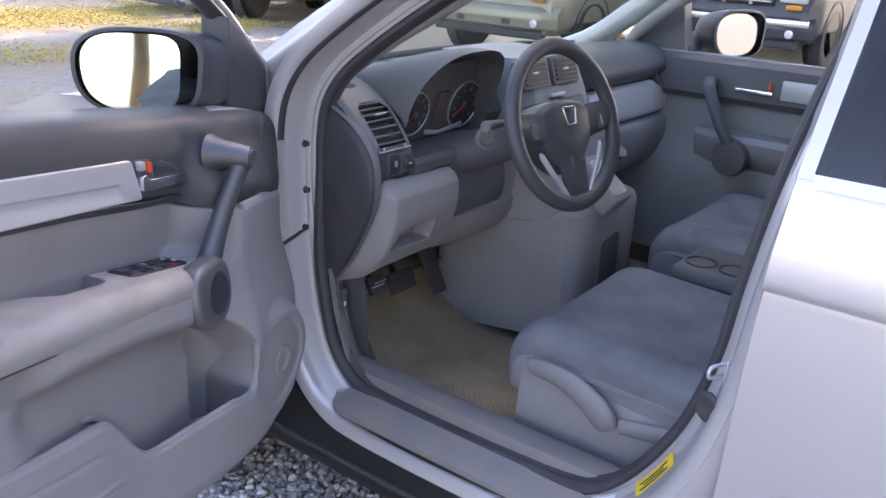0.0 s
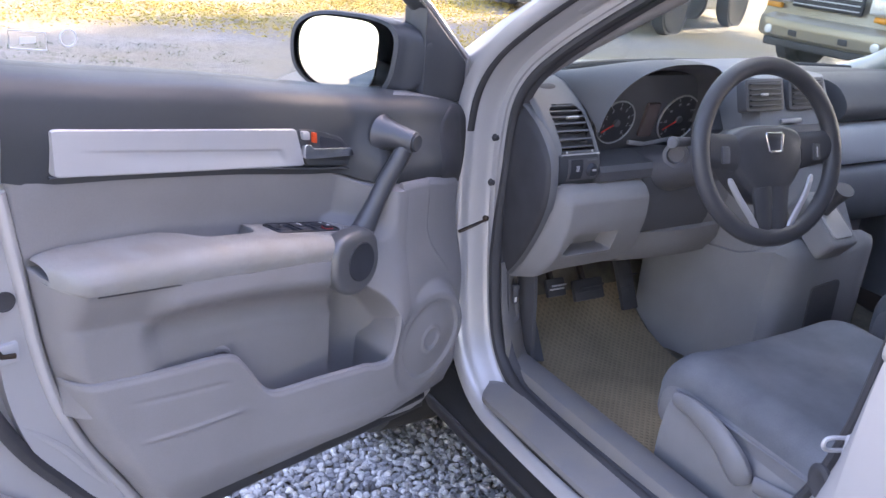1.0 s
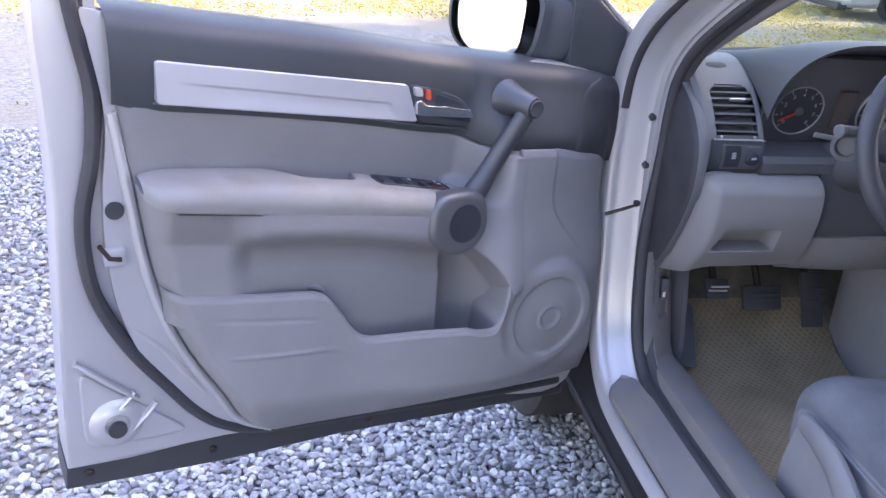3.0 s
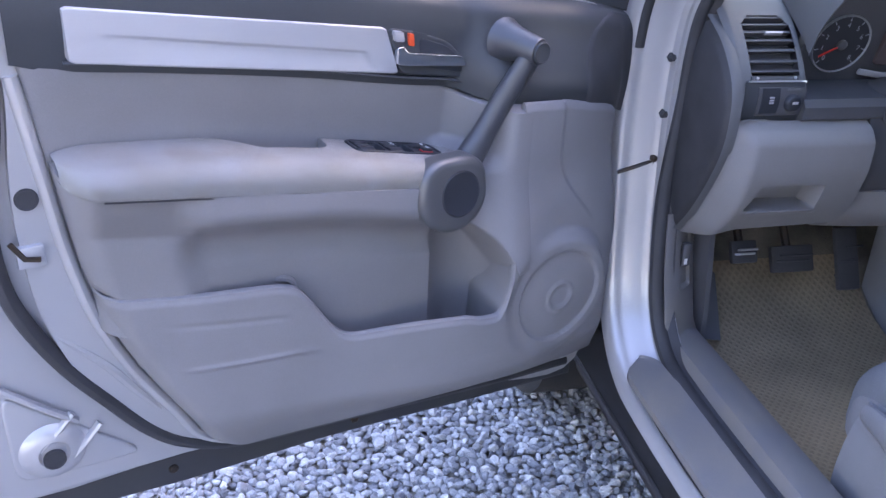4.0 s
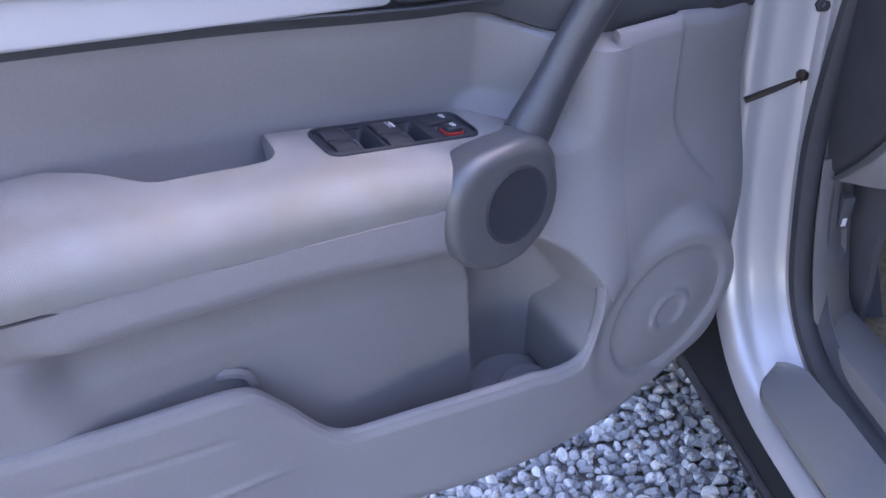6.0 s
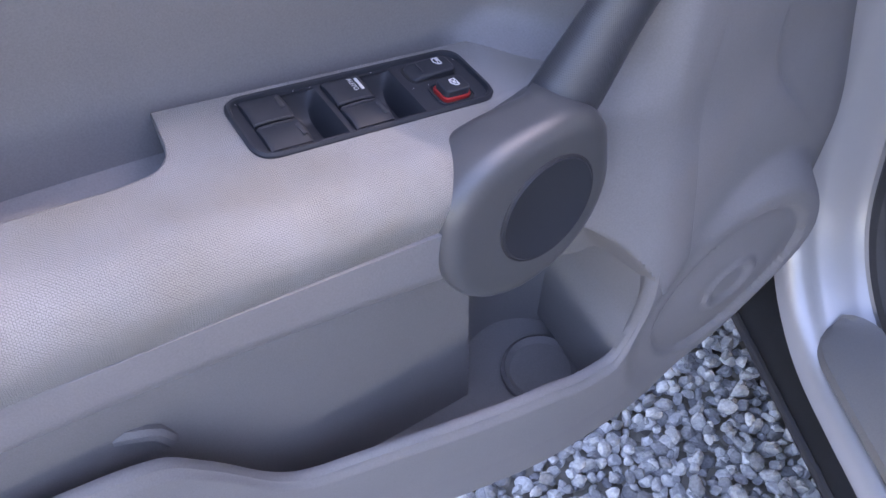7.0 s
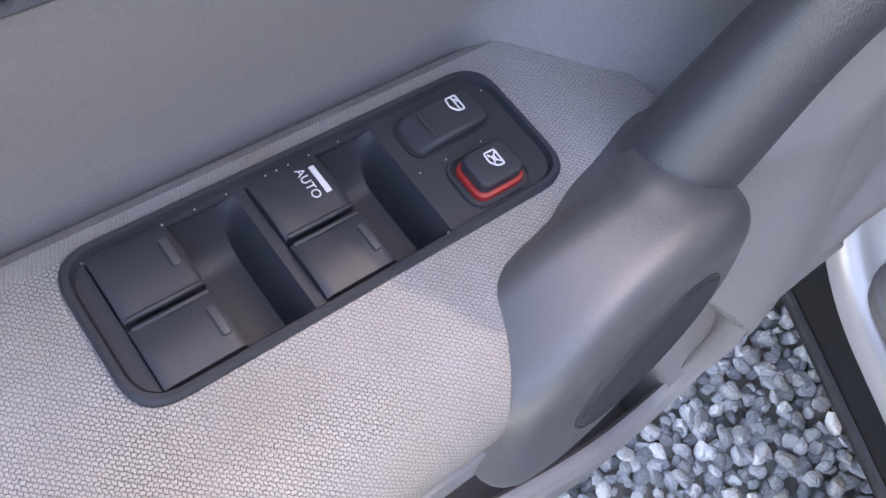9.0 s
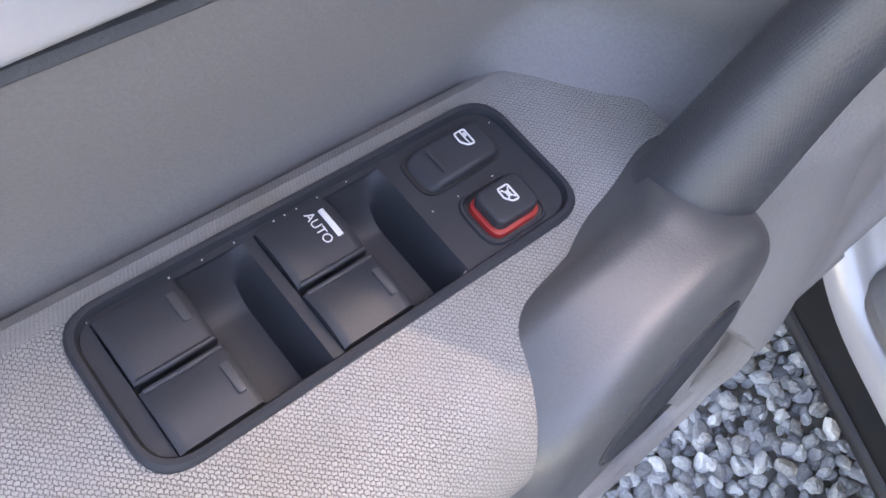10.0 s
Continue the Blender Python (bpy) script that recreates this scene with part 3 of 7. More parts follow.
# raised inner stamping of the steel round the trim panel
lip = [(0.075, 0.360), (0.36, 0.382), (0.75, 0.428), (0.89, 0.458), (0.99, 0.575), (1.045, 0.71), (1.060, 0.83), (1.058, 0.93), (1.045, 1.05), (1.060, 1.17), (1.066, 1.21), (1.0, 1.20), (0.5, 1.12), (0.09, 1.06), (0.085, 0.7)]
part("inner_stamping", plate([tuple(p)[:2] for p in spline([(a, b, 0) for a, b in lip], 90, closed=True)], -0.060, -0.018, 0.014, 4), PAINT, door, "", DOOR)
# lower rear corner: pressed triangle with ribs and a drain hole
tri = rounded([(1.122, 0.62), (1.122, 0.462), (0.94, 0.452)], 0.03)
part("pressed_corner", plate(tri, -0.05, -0.034, 0.006, 3), PAINT, door, "", DOOR)
for a, b in (((1.125, 0.635), (1.030, 0.545)), ((1.035, 0.56), (1.105, 0.495)), ((1.00, 0.530), (1.06, 0.472))):
    pts = [(a[0] + (b[0] - a[0]) * k / 6, -0.034 + 0.004 * math.sin(math.pi * k / 6), a[1] + (b[1] - a[1]) * k / 6) for k in range(7)]
    part("pressed_rib", tube(pts, 0.007, 8, squash=(1, 0.7)), PAINT, door, "", DOOR)
part("hole_boss", lathe([(0.05, -0.04), (0.044, -0.030), (0.030, -0.024), (0.022, -0.022), (0.017, -0.026)], 28), PAINT, door, "", DOOR @ Matrix.Translation((1.068, 0, 0.505)))


def dark_hole(s, z, r, d):
    part("drain_hole", lathe([(r * 1.12, d - 0.006), (r * 1.12, d + 0.0015), (r * 0.97, d + 0.0015), (r * 0.92, d + 0.0005), (0.001, d + 0.0004)], 20), RUBBER, door, "", DOOR @ Matrix.Translation((s, 0, z)))


dark_hole(1.069, 0.497, 0.014, -0.021)
dark_hole(1.043, 0.903, 0.013, -0.016)
# rounded steel lip that the trim panel's rear edge lies against, and the ridge inside the gasket
LIP = [(0.797, 0.433), (0.858, 0.468), (0.895, 0.53), (0.946, 0.62), (0.976, 0.69), (0.994, 0.75), (1.009, 0.83), (1.017, 0.90), (1.025, 0.966), (1.036, 1.06)]
part("panel_lip", tube([(p.x, -0.016, p.y) for p in spline([(a, b, 0) for a, b in LIP], 60)], 0.0105, 10, squash=(1.0, 0.9)), PAINT, door, "", DOOR)
RIDGE = [(1.040, 0.700), (0.985, 0.640), (0.945, 0.580), (0.912, 0.530)]
part("pressed_ridge", tube([(p.x, -0.021, p.y) for p in spline([(a, b, 0) for a, b in RIDGE], 24)], [0.003 + 0.005 * math.sin(math.pi * k / 23) for k in range(24)], 8), PAINT, door, "", DOOR)
# latch
bm = box((0.034, 0.012, 0.030), (1.050, -0.016, 0.826), 0.003)
part("latch_plate", bm, SATIN, door, "", DOOR)
part("latch_claw", tube([(1.072, -0.012, 0.849), (1.058, -0.009, 0.826), (1.040, -0.009, 0.822)], 0.004, 8), DARK_STEEL, door, "", DOOR)
# black rubber round the door's edge
gasket = spline([(1.081, 1.245, 0), (1.071, 1.17, 0), (1.059, 1.085, 0), (1.068, 0.99, 0), (1.089, 0.90, 0), (1.092, 0.82, 0), (1.079, 0.745, 0), (1.036, 0.65, 0), (0.981, 0.567, 0), (0.932, 0.50, 0), (0.88, 0.456, 0),
                 (0.80, 0.426, 0), (0.6, 0.405, 0), (0.3, 0.374, 0), (0.10, 0.360, 0)], 80)
part("door_gasket", tube([(p.x, -0.026, p.y) for p in gasket], 0.0135, 10, squash=(1.0, 0.9)), RUBBER, door, "black rubber door gasket", DOOR)
# black lower moulding with screws
mould = [(0.055, 0.340), (0.36, 0.364), (0.56, 0.384), (0.88, 0.414), (1.156, 0.422), (1.16, 0.378), (0.882, 0.354), (0.64, 0.345), (0.36, 0.322), (0.055, 0.294)]
part("lower_moulding", plate(mould, -0.165, -0.050, 0.006, 2), ROCKER, door, "black plastic lower door moulding", DOOR)
for s, z in ((1.12, 0.404), (0.572, 0.366), (0.90, 0.388), (0.09, 0.320)):
    part("screw", lathe([(0.008, -0.053), (0.008, -0.047), (0.005, -0.045), (0.001, -0.046)], 12), DARK_STEEL, door, "", DOOR @ Matrix.Translation((s, 0, z)))

# window frame, glass and the mirror's sail panel
part("rear_frame", plate([(1.128, 1.22), (1.127, 1.50), (1.052, 1.50), (1.050, 1.205)], -0.105, -0.045, 0.01, 2), PAINT, door, "", DOOR)
part("rear_channel", plate([(1.082, 1.21), (1.080, 1.50), (1.056, 1.50), (1.058, 1.205)], -0.05, -0.028, 0.008, 3), RUBBER, door, "", DOOR)
front = [(0.014, 1.060), (0.016, 1.150), (0.160, 1.268), (0.42, 1.44), (0.60, 1.515), (1.06, 1.52)]
part("upper_frame", tube([(s, -0.07, z) for s, z in front], 0.019, 10, squash=(1.0, 0.8)), BLACK, door, "black window frame", DOOR)
part("frame_edge", tube([(s - 0.006, -0.046, z + 0.006) for s, z in front], 0.006, 8), PAINT, door, "", DOOR)
sail = [(0.030, 1.063), (0.030, 1.150), (0.172, 1.268), (0.168, 1.092)]
part("sail_panel", plate(rounded(sail, 0.008, 3), -0.09, -0.032, 0.006, 3), BLACK, door, "black plastic mirror sail panel", DOOR)
pane = [(0.16, 1.08), (0.165, 1.268), (0.42, 1.44), (0.60, 1.51), (1.07, 1.51), (1.07, 1.19)]
w = part("window_pane", plate(pane, -0.078, -0.074), PANE, door, "clear raised side window", DOOR)
w.visible_shadow = False
FROST = material("etched_mark", (0.75, 0.77, 0.78), 0.7)


def outline_bar(pts, r=0.0012):
    return tube([(s, -0.0735, z) for s, z in pts], r, 6, closed=True)


part("etched_mark", outline_bar([(0.975, 1.232), (0.975, 1.256), (0.925, 1.250), (0.925, 1.226)]), FROST, door, "faint frosted glass markings", DOOR)
part("etched_bar", box((0.022, 0.0008, 0.009), (0.950, -0.0732, 1.241), 0, 1), FROST, door, "", DOOR)
part("etched_ring", outline_bar([(0.893 + 0.012 * math.cos(a), 1.241 + 0.012 * math.sin(a)) for a in (k * math.pi / 8 for k in range(16))]), FROST, door, "", DOOR)

# upper trim: soft black plastic, rolled over at the belt
trim_low = ease([0.05, 0.079, 0.138, 0.201, 0.257, 0.320, 0.375, 0.405, 0.432, 0.503, 0.676, 0.878, 1.006, 1.04], [0.896, 0.907, 0.930, 0.944, 0.957, 0.964, 0.969, 0.976, 0.987, 0.997, 1.027, 1.055, 1.070, 1.080])
UP = DOOR @ Matrix.Translation((-0.005, -0.014, -0.006))      # the upper trim lies a little deeper than the panel below


def black_low(s):
    return trim_low(s + 0.005) - 0.006



TRIM_FRONT = ease([0.05, 0.079, 0.10, 0.138, 0.19, 0.257, 0.33, 0.38, 0.42, 0.48], [0.0, 0.014, 0.032, 0.050, 0.066, 0.076, 0.080, 0.070, 0.040, 0.0])


def trim_depth(s, k):
    """Depth of the upper trim's face, k from its lower edge (0) to the belt (1)."""
    plain = 0.014 + 0.012 * math.sin(math.pi * k) - 0.004 * step(0.89, 1.04, s)
    swell = TRIM_FRONT(s) * (1 - 0.55 * step(0.10, 0.75, k)) + 0.010 * math.sin(math.pi * k) * step(0.48, 0.30, s)
    w = step(0.48, 0.36, s)
    return plain * (1 - w) + max(swell, plain * step(0.05, 0.12, s) - 0.02 * step(0.12, 0.05, s)) * w


def trim_point(u, v):
    s = 0.055 + (1.041 - 0.055) * u
    lo, hi = trim_low(s), belt(s)
    k = (v - 0.12) / 0.70
    kk = min(max(k, 0), 1)
    z = lo + (hi - lo) * kk
    d = trim_depth(s, kk)
    if k < 0:
        d -= 0.02 * (-k / 0.17)
        z += 0.002 * (k / 0.17)
    if k > 0.8:
        d -= 0.02 * ((k - 0.8) / 0.2) ** 2
    if k > 1:
        a = (k - 1) / 0.257
        d -= 0.006 + 0.085 * a
        z += 0.004 * math.sin(math.pi * min(a * 1.2, 1)) - 0.012 * step(0.75, 1, a)
    return (s, d, z)


part("upper_trim", surface(trim_point, 130, 40), BLACK, door, "soft black upper door trim", UP)
COVER_EDGE = ease([0.0, 0.35, 0.65, 0.85, 1.0], [0.205, 0.198, 0.180, 0.150, 0.090])


def front_cover(u, v):
    """Thin black cover over the trim's front end, its rear edge an arc."""
    k = 0.96 * v
    s = 0.056 + (COVER_EDGE(k) - 0.056) * u
    z = trim_low(s) + (belt(s) - trim_low(s)) * k
    return (s, trim_depth(s, k) - (0.02 * ((k - 0.8) / 0.2) ** 2 if k > 0.8 else 0) + 0.0035 * step(1.0, 0.94, u), z)


part("front_cover", surface(front_cover, 24, 24), RUBBER, door, "", UP)

# satin insert with its shallow groove
INSERT = [Vector(p) for p in ((0.982, 1.080 - 0.0005, 0), (0.530, 1.020, 0), (0.982, 1.148, 0), (0.553, 1.091, 0))]


def insert_point(u, v):
    """The satin insert: u from its rear end forwards, v up; a soft crease with the field below it pressed in, its edges rolled."""
    r = 0.026
    x = min(u, 1 - u)
    cut = 0.16 * (1 - math.sqrt(max(1 - (1 - min(1, x / r)) ** 2, 0))) if x < r else 0.0
    w = cut + (1 - 2 * cut) * v
    p = INSERT[0].lerp(INSERT[1], u).lerp(INSERT[2].lerp(INSERT[3], u), w)
    line = 0.56 - 0.10 * u
    fade = step(0.06, 0.30, u) * step(0.905, 0.875, u - 0.04 * (line - w))
    d = 0.029 - 0.0032 * step(line + 0.02, line - 0.05, w) * step(0.02, line - 0.08, w) ** 0.8 * fade
    e = min(v, 1 - v, x * 6.5) / 0.05
    return (p.x, d - 0.004 * (1 - min(1, e)) ** 2 - (0.02 if min(v, 1 - v, x) <= 1e-6 else 0), p.y)


part("silver_insert", surface(insert_point, 120, 60), SATIN, door, "satin silver decorative insert", UP)
# shadow line below the insert, put in as a thin black tube
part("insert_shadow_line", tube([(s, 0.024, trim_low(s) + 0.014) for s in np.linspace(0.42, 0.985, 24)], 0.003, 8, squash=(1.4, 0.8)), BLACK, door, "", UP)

# inner release lever with its cup
bez = rounded([(0.553, 1.091), (0.530, 1.020), (0.403, 1.001), (0.415, 1.028), (0.448, 1.062), (0.497, 1.078)], 0.014)
part("handle_bezel", plate(bez, 0.0, 0.0275, 0.004, 3), BLACK, door, "", UP)
cup = rounded([(0.500, 1.072), (0.497, 1.028), (0.420, 1.012), (0.425, 1.03), (0.450, 1.055)], 0.010)
part("handle_cup", plate(cup, 0.02, 0.0290, 0.002, 2), GLOSS_BLACK, door, "", UP)
bm = bmesh.new()
lever = [(0.541, 1.062), (0.529, 1.062), (0.522, 1.053), (0.428, 1.040), (0.420, 1.024), (0.520, 1.034), (0.540, 1.037)]
part("release_lever", plate(rounded(lever, 0.004, 3), 0.024, 0.037, 0.004, 3), CHROME, door, "chrome inner door handle", UP)
part("lock_pad", plate(rounded([(0.546, 1.086), (0.543, 1.070), (0.527, 1.068), (0.529, 1.083)], 0.004), 0.025, 0.034, 0.003, 2), SATIN, door, "", UP)
part("lock_flag", plate(rounded([(0.5205, 1.080), (0.5190, 1.062), (0.5110, 1.061), (0.5125, 1.079)], 0.002), 0.025, 0.034, 0.001, 2), ORANGE, door, "orange lock indicator", UP)

# ---- main trim panel ----
panel_rear = ease([0.37, 0.43, 0.472, 0.53, 0.62, 0.69, 0.75, 0.83, 0.90, 0.966, 1.08], [0.74, 0.79, 0.852, 0.884, 0.935, 0.965, 0.983, 0.998, 1.006, 1.014, 1.030])
panel_low = ease([0.07, 0.24, 0.4, 0.62, 0.8, 1.05], [0.418, 0.418, 0.429, 0.443, 0.456, 0.464])
arm_top = ease([0.40, 0.60, 0.66, 0.72, 0.79, 0.90, 0.97, 1.02], [0.8785, 0.9185, 0.9305, 0.941, 0.951, 0.962, 0.967, 0.965])
seam = ease([0.42, 0.555, 0.814, 0.953, 1.005], [0.846, 0.866, 0.906, 0.926, 0.934])
under = ease([0.40, 0.50, 0.68, 0.84, 1.0], [0.757, 0.773, 0.811, 0.832, 0.846])
pocket = ease([0.352, 0.358, 0.364, 0.374, 0.395, 0.425, 0.458, 0.557, 0.630, 0.648, 0.664, 0.702, 0.727, 0.76, 0.862, 0.985], [0.87, 0.78, 0.71, 0.653, 0.622, 0.625, 0.635, 0.640, 0.638, 0.641, 0.652, 0.708, 0.737, 0.745, 0.752, 0.763])


SPK = (0.254, 0.618)
SHEET = ease([0.05, 0.075, 0.10, 0.15, 0.20, 0.26, 0.35, 0.43, 0.52, 0.657, 0.80, 1.0], [0.010, 0.040, 0.062, 0.080, 0.087, 0.092, 0.101, 0.104, 0.098, 0.081, 0.070, 0.040])


UPPER_FRONT = ease([0.05, 0.075, 0.10, 0.133, 0.19, 0.252, 0.33, 0.40], [-0.010, 0.006, 0.028, 0.046, 0.064, 0.074, 0.082, 0.084])


def rounded_edge(d, s, z):
    """The panel's rear edge rolls back to the steel."""
    k = min(max((s - panel_rear(z) + 0.034) / 0.034, 0.0), 1.0)
    return -0.014 + (d + 0.014) * math.sqrt(max(1 - k * k, 0.0))


def front_depth(s, z):
    """The panel's outer sheet: pocket face, speaker swell and the plain front."""
    low = panel_low(s)
    d = SHEET(s)
    d = 0.020 + (d - 0.020) * step(low - 0.04, low + 0.09, z)
    d += 0.021 * math.sin(math.pi * min(max((z - low) / 0.21, 0), 0.60)) * step(0.14, 0.38, s) * step(0.72, 0.44, s)
    d += (UPPER_FRONT(s) - d) * step(0.68, 0.86, z) * step(0.47, 0.40, s)
    # raised rear field of the upper front, with a soft step where it ends
    d += 0.005 * step(0.250, 0.260, s + 0.10 * step(0.89, 0.70, z) ** 1.5) * step(0.72, 0.80, z) * step(0.47, 0.40, s)
    r = math.hypot(s - SPK[0], z - SPK[1])
    k = step(0.128, 0.100, r) * (0.62 + 0.38 * step(SPK[1] - 0.12, SPK[1] + 0.02, z))
    d += (0.112 - d) * k
    d += -0.006 * step(0.088, 0.083, r) + 0.005 * step(0.082, 0.035, r) + 0.003 * step(0.031, 0.028, r) - 0.004 * step(0.024, 0.018, r)
    d -= 0.03 * step(0.085, 0.055, s)
    # shallow pressed lines on the pocket face: a groove and, below it, a fine ridge
    d -= 0.0016 * step(0.007, 0.0, abs(z - (0.695 + 0.11 * (s - 0.75)))) * step(0.73, 0.77, s) * step(0.92, 0.87, s)
    d += 0.0026 * step(0.006, 0.0, abs(z - (0.632 + 0.045 * (s - 0.75)))) * step(0.68, 0.72, s) * step(0.90, 0.86, s)
    return rounded_edge(d, s, z)


def back_top(s):
    return black_low(s) + 0.004


HOLDER_TOP = ease([0.28, 0.352, 0.365, 0.376, 0.390, 0.414, 0.441, 0.47], [0.672, 0.675, 0.698, 0.718, 0.738, 0.759, 0.778, 0.790])


def back_depth(s, z):
    """The panel's back sheet: upper insert, the swell under the armrest and the pocket's rear wall."""
    d = -0.014 + 0.012 * step(arm_top(s) + 0.01, black_low(s), z)
    # swell below the armrest, out to the seam and back in
    if z < seam(s) + 0.012:
        zs, zu = seam(s), under(s)
        out = step(zs + 0.012, zs + 0.005, z) * step(zu - 0.040, zu + 0.040, z) * (0.056 + 0.0605 * step(zu - 0.025, zu + 0.055, z))
        d += out * step(0.385, 0.43, s)
        d += 0.056 * step(zu + 0.035, zu - 0.05, z)
    if z < 0.80 and 0.350 < s < 0.482:                       # bottle holder
        c = 0.060 - math.sqrt(max(0.066 ** 2 - (s - 0.425) ** 2, 1e-6))
        k = step(0.80, 0.755, z) * step(0.482, 0.468, s) * step(0.350, 0.356, s)
        d = d * (1 - k) + c * k
    fill = 0.0
    if s < 0.47:                                             # the front sheet runs on behind the pull, ending over the bottle holder
        zl = HOLDER_TOP(s)
        fill = step(zl - 0.012, zl + 0.014, z) * step(0.468, 0.425, s) * (1 - step(0.855, 0.905, z) * step(0.355, 0.440, s))
        d += (front_depth(max(s, 0.30), z) - 0.006 + 0.0075 * step(0.286, 0.345, s) - 0.034 * step(0.350, 0.440, s) - d) * fill
        d -= 0.035 * step(back_top(s) - 0.012, back_top(s), z) * step(0.46, 0.38, s)
    # behind the pocket's recess the panel comes forward again, up to the armrest's seam
    if s > 0.82 and z < arm_top(s):
        zc, zs = under(s) + 0.014, seam(s)
        block = SHEET(s) - 0.008 + 0.008 * step(pocket(s), zc, z)
        swell = block + (0.090 - block) * step(zc - 0.012, zs, z) * (1 - 0.10 * step(0.94, 1.0, s)) - 0.003 * step(0.012, 0.0, abs(z - zc)) * step(0.995, 0.965, s)
        k = step(0.838, 0.892, s + 0.10 * (0.80 - z) * step(0.84, 0.80, z))
        d += (swell - d) * k * step(zs + 0.012, zs + 0.002, z)
    if z < 0.84 or s < 0.40:
        free = step(pocket(s), pocket(s) + 0.07, z) * step(0.40, 0.42, s)
        d = min(d, front_depth(s, z) - 0.008 + 0.15 * max(free, step(0.2, 0.8, fill)))
    return rounded_edge(d, s, z) if s > 0.9 else d


@functools.lru_cache(None)
def rear_end(v, high):
    """Where the panel's rear edge lies at the share v of a sheet's height."""
    s = 0.95
    for _ in range(12):
        s = panel_rear(panel_low(s) + (high(s) - panel_low(s)) * v)
    return s


def back_point(u, v):
    s = 0.285 + (rear_end(v, back_top) - 0.285) * u
    z = panel_low(s) + (back_top(s) - panel_low(s)) * v
    return (s, back_depth(s, z), z)


part("panel_back", surface(back_point, 280, 190), GREY, door, "grey moulded door panel", DOOR)

def front_top(s):
    return min(pocket(s), black_low(s) + 0.004) if s > 0.352 else min(0.87 + (0.352 - s) * 12, black_low(s) + 0.004)


def front_point(u, v):
    vv = min(v / 0.94, 1.0)
    sr = rear_end(vv, front_top)
    # columns crowd where the pocket's front end rises
    if u < 0.35:
        s = 0.075 + (0.346 - 0.075) * (u / 0.35)
    elif u < 0.55:
        s = 0.346 + 0.045 * ((u - 0.35) / 0.20)
    else:
        s = 0.391 + (sr - 0.391) * ((u - 0.55) / 0.45)
    lo, hi = panel_low(s), front_top(s)
    z = lo + (hi - lo) * vv
    d = front_depth(s, z)
    d -= 0.004 * step(hi - 0.010, hi, z)
    if v > 0.94:                                              # the lip rolls over and goes down inside
        k = (v - 0.94) / 0.06
        z = hi + 0.003 * math.sin(math.pi * min(k * 2, 1)) - 0.10 * max(0, k - 0.4)
        d -= 0.010 * min(k * 2.2, 1)
    return (s, d, z)


part("pocket_panel", surface(front_point, 240, 150), GREY, door, "grey moulded map pocket and speaker grille", DOOR)
EDGE_S = ease([0.55, 0.63, 0.658, 0.71, 0.78, 0.88], [0.392, 0.389, 0.373, 0.363, 0.357, 0.351])
part("holder_wall", surface(lambda u, v: (EDGE_S(0.55 + 0.29 * v) - 0.002 - 0.012 * (1 - u), -0.03 + (front_depth(EDGE_S(0.55 + 0.29 * v), 0.55 + 0.29 * v) + 0.022) * u, 0.55 + 0.29 * v), 8, 40), GREY, door, "", DOOR)
FLOOR_Z = ease([0.35, 0.42, 0.62, 0.72, 0.98], [0.548, 0.550, 0.560, 0.60, 0.64])
part("pocket_floor", surface(lambda u, v: (0.352 + 0.59 * u, -0.03 + (front_depth(0.352 + 0.59 * u, FLOOR_Z(0.352 + 0.59 * u)) + 0.026) * v, FLOOR_Z(0.352 + 0.59 * u) - 0.012 * math.sin(math.pi * v)), 60, 8), GREY, door, "", DOOR)
part("pocket_hook", tube(spline([(0.757, 0.020, 0.716), (0.750, 0.032, 0.736), (0.738, 0.040, 0.742), (0.722, 0.044, 0.736), (0.716, 0.042, 0.716)], 10), 0.006, 8), GREY, door, "", DOOR)
part("holder_base", lathe([(0.036, 0), (0.036, 0.010), (0.033, 0.013), (0.028, 0.008), (0.002, 0.008)], 28), GREY, door, "", DOOR @ Matrix.Translation((0.412, 0.058, 0.535)) @ Matrix.Rotation(radians(90), 4, "X"))
part("armrest_seam", tube([(s, 0.0985 + 0.003 * step(0.5, 0.9, s), seam(s) + 0.0005) for s in np.linspace(0.505, 0.972, 40)], 0.0011, 6), RUBBER, door, "", DOOR)

# ---- armrest: woven pad, lofted along s ----
notch = ease([0.6475, 0.6505, 0.664, 0.690, 0.745, 0.785, 0.815], [-0.013, 0.020, 0.033, 0.036, 0.036, 0.004, -0.013])


def arm_section(s):
    """Section of (d, z) from the back of the top, over the rounded edge, to the seam."""
    zt, zs = arm_top(s), seam(s)
    end = math.sqrt(max(1 - ((max(s, 0.975) - 0.975) / 0.034) ** 2, 0.0))
    zt = zs + (zt - zs) * (0.80 + 0.20 * end)
    front_d = 0.030 + (0.072 + 0.004 * step(0.5, 0.9, s) - 0.044 * step(0.538, 0.462, s)) * end
    b = notch(s)
    r = max(0.012, min(0.030, front_d - 0.055)) if s < 0.9 else 0.030
    pts = [(b + 0.002, zt - 0.050), (b, zt - 0.012), (b + 0.001, zt - 0.004), (b + 0.006, zt)]
    flat0, flat1 = b + 0.012, front_d - r
    pts += [(flat0 + (flat1 - flat0) * k / 24, zt) for k in range(25)]
    hgt = zt - zs - 0.004
    for k in range(1, 13):
        a = math.pi / 2 * k / 12
        pts.append((front_d - r + r * math.sin(a), zt - hgt * 0.62 * (1 - math.cos(a))))
    for k in range(1, 7):
        pts.append((front_d - 0.002 * (k / 6) ** 2, zt - hgt * (0.62 + 0.38 * k / 6)))
    pts += [(front_d - 0.008, zs + 0.001), (-0.012, zs + 0.001)]
    return pts


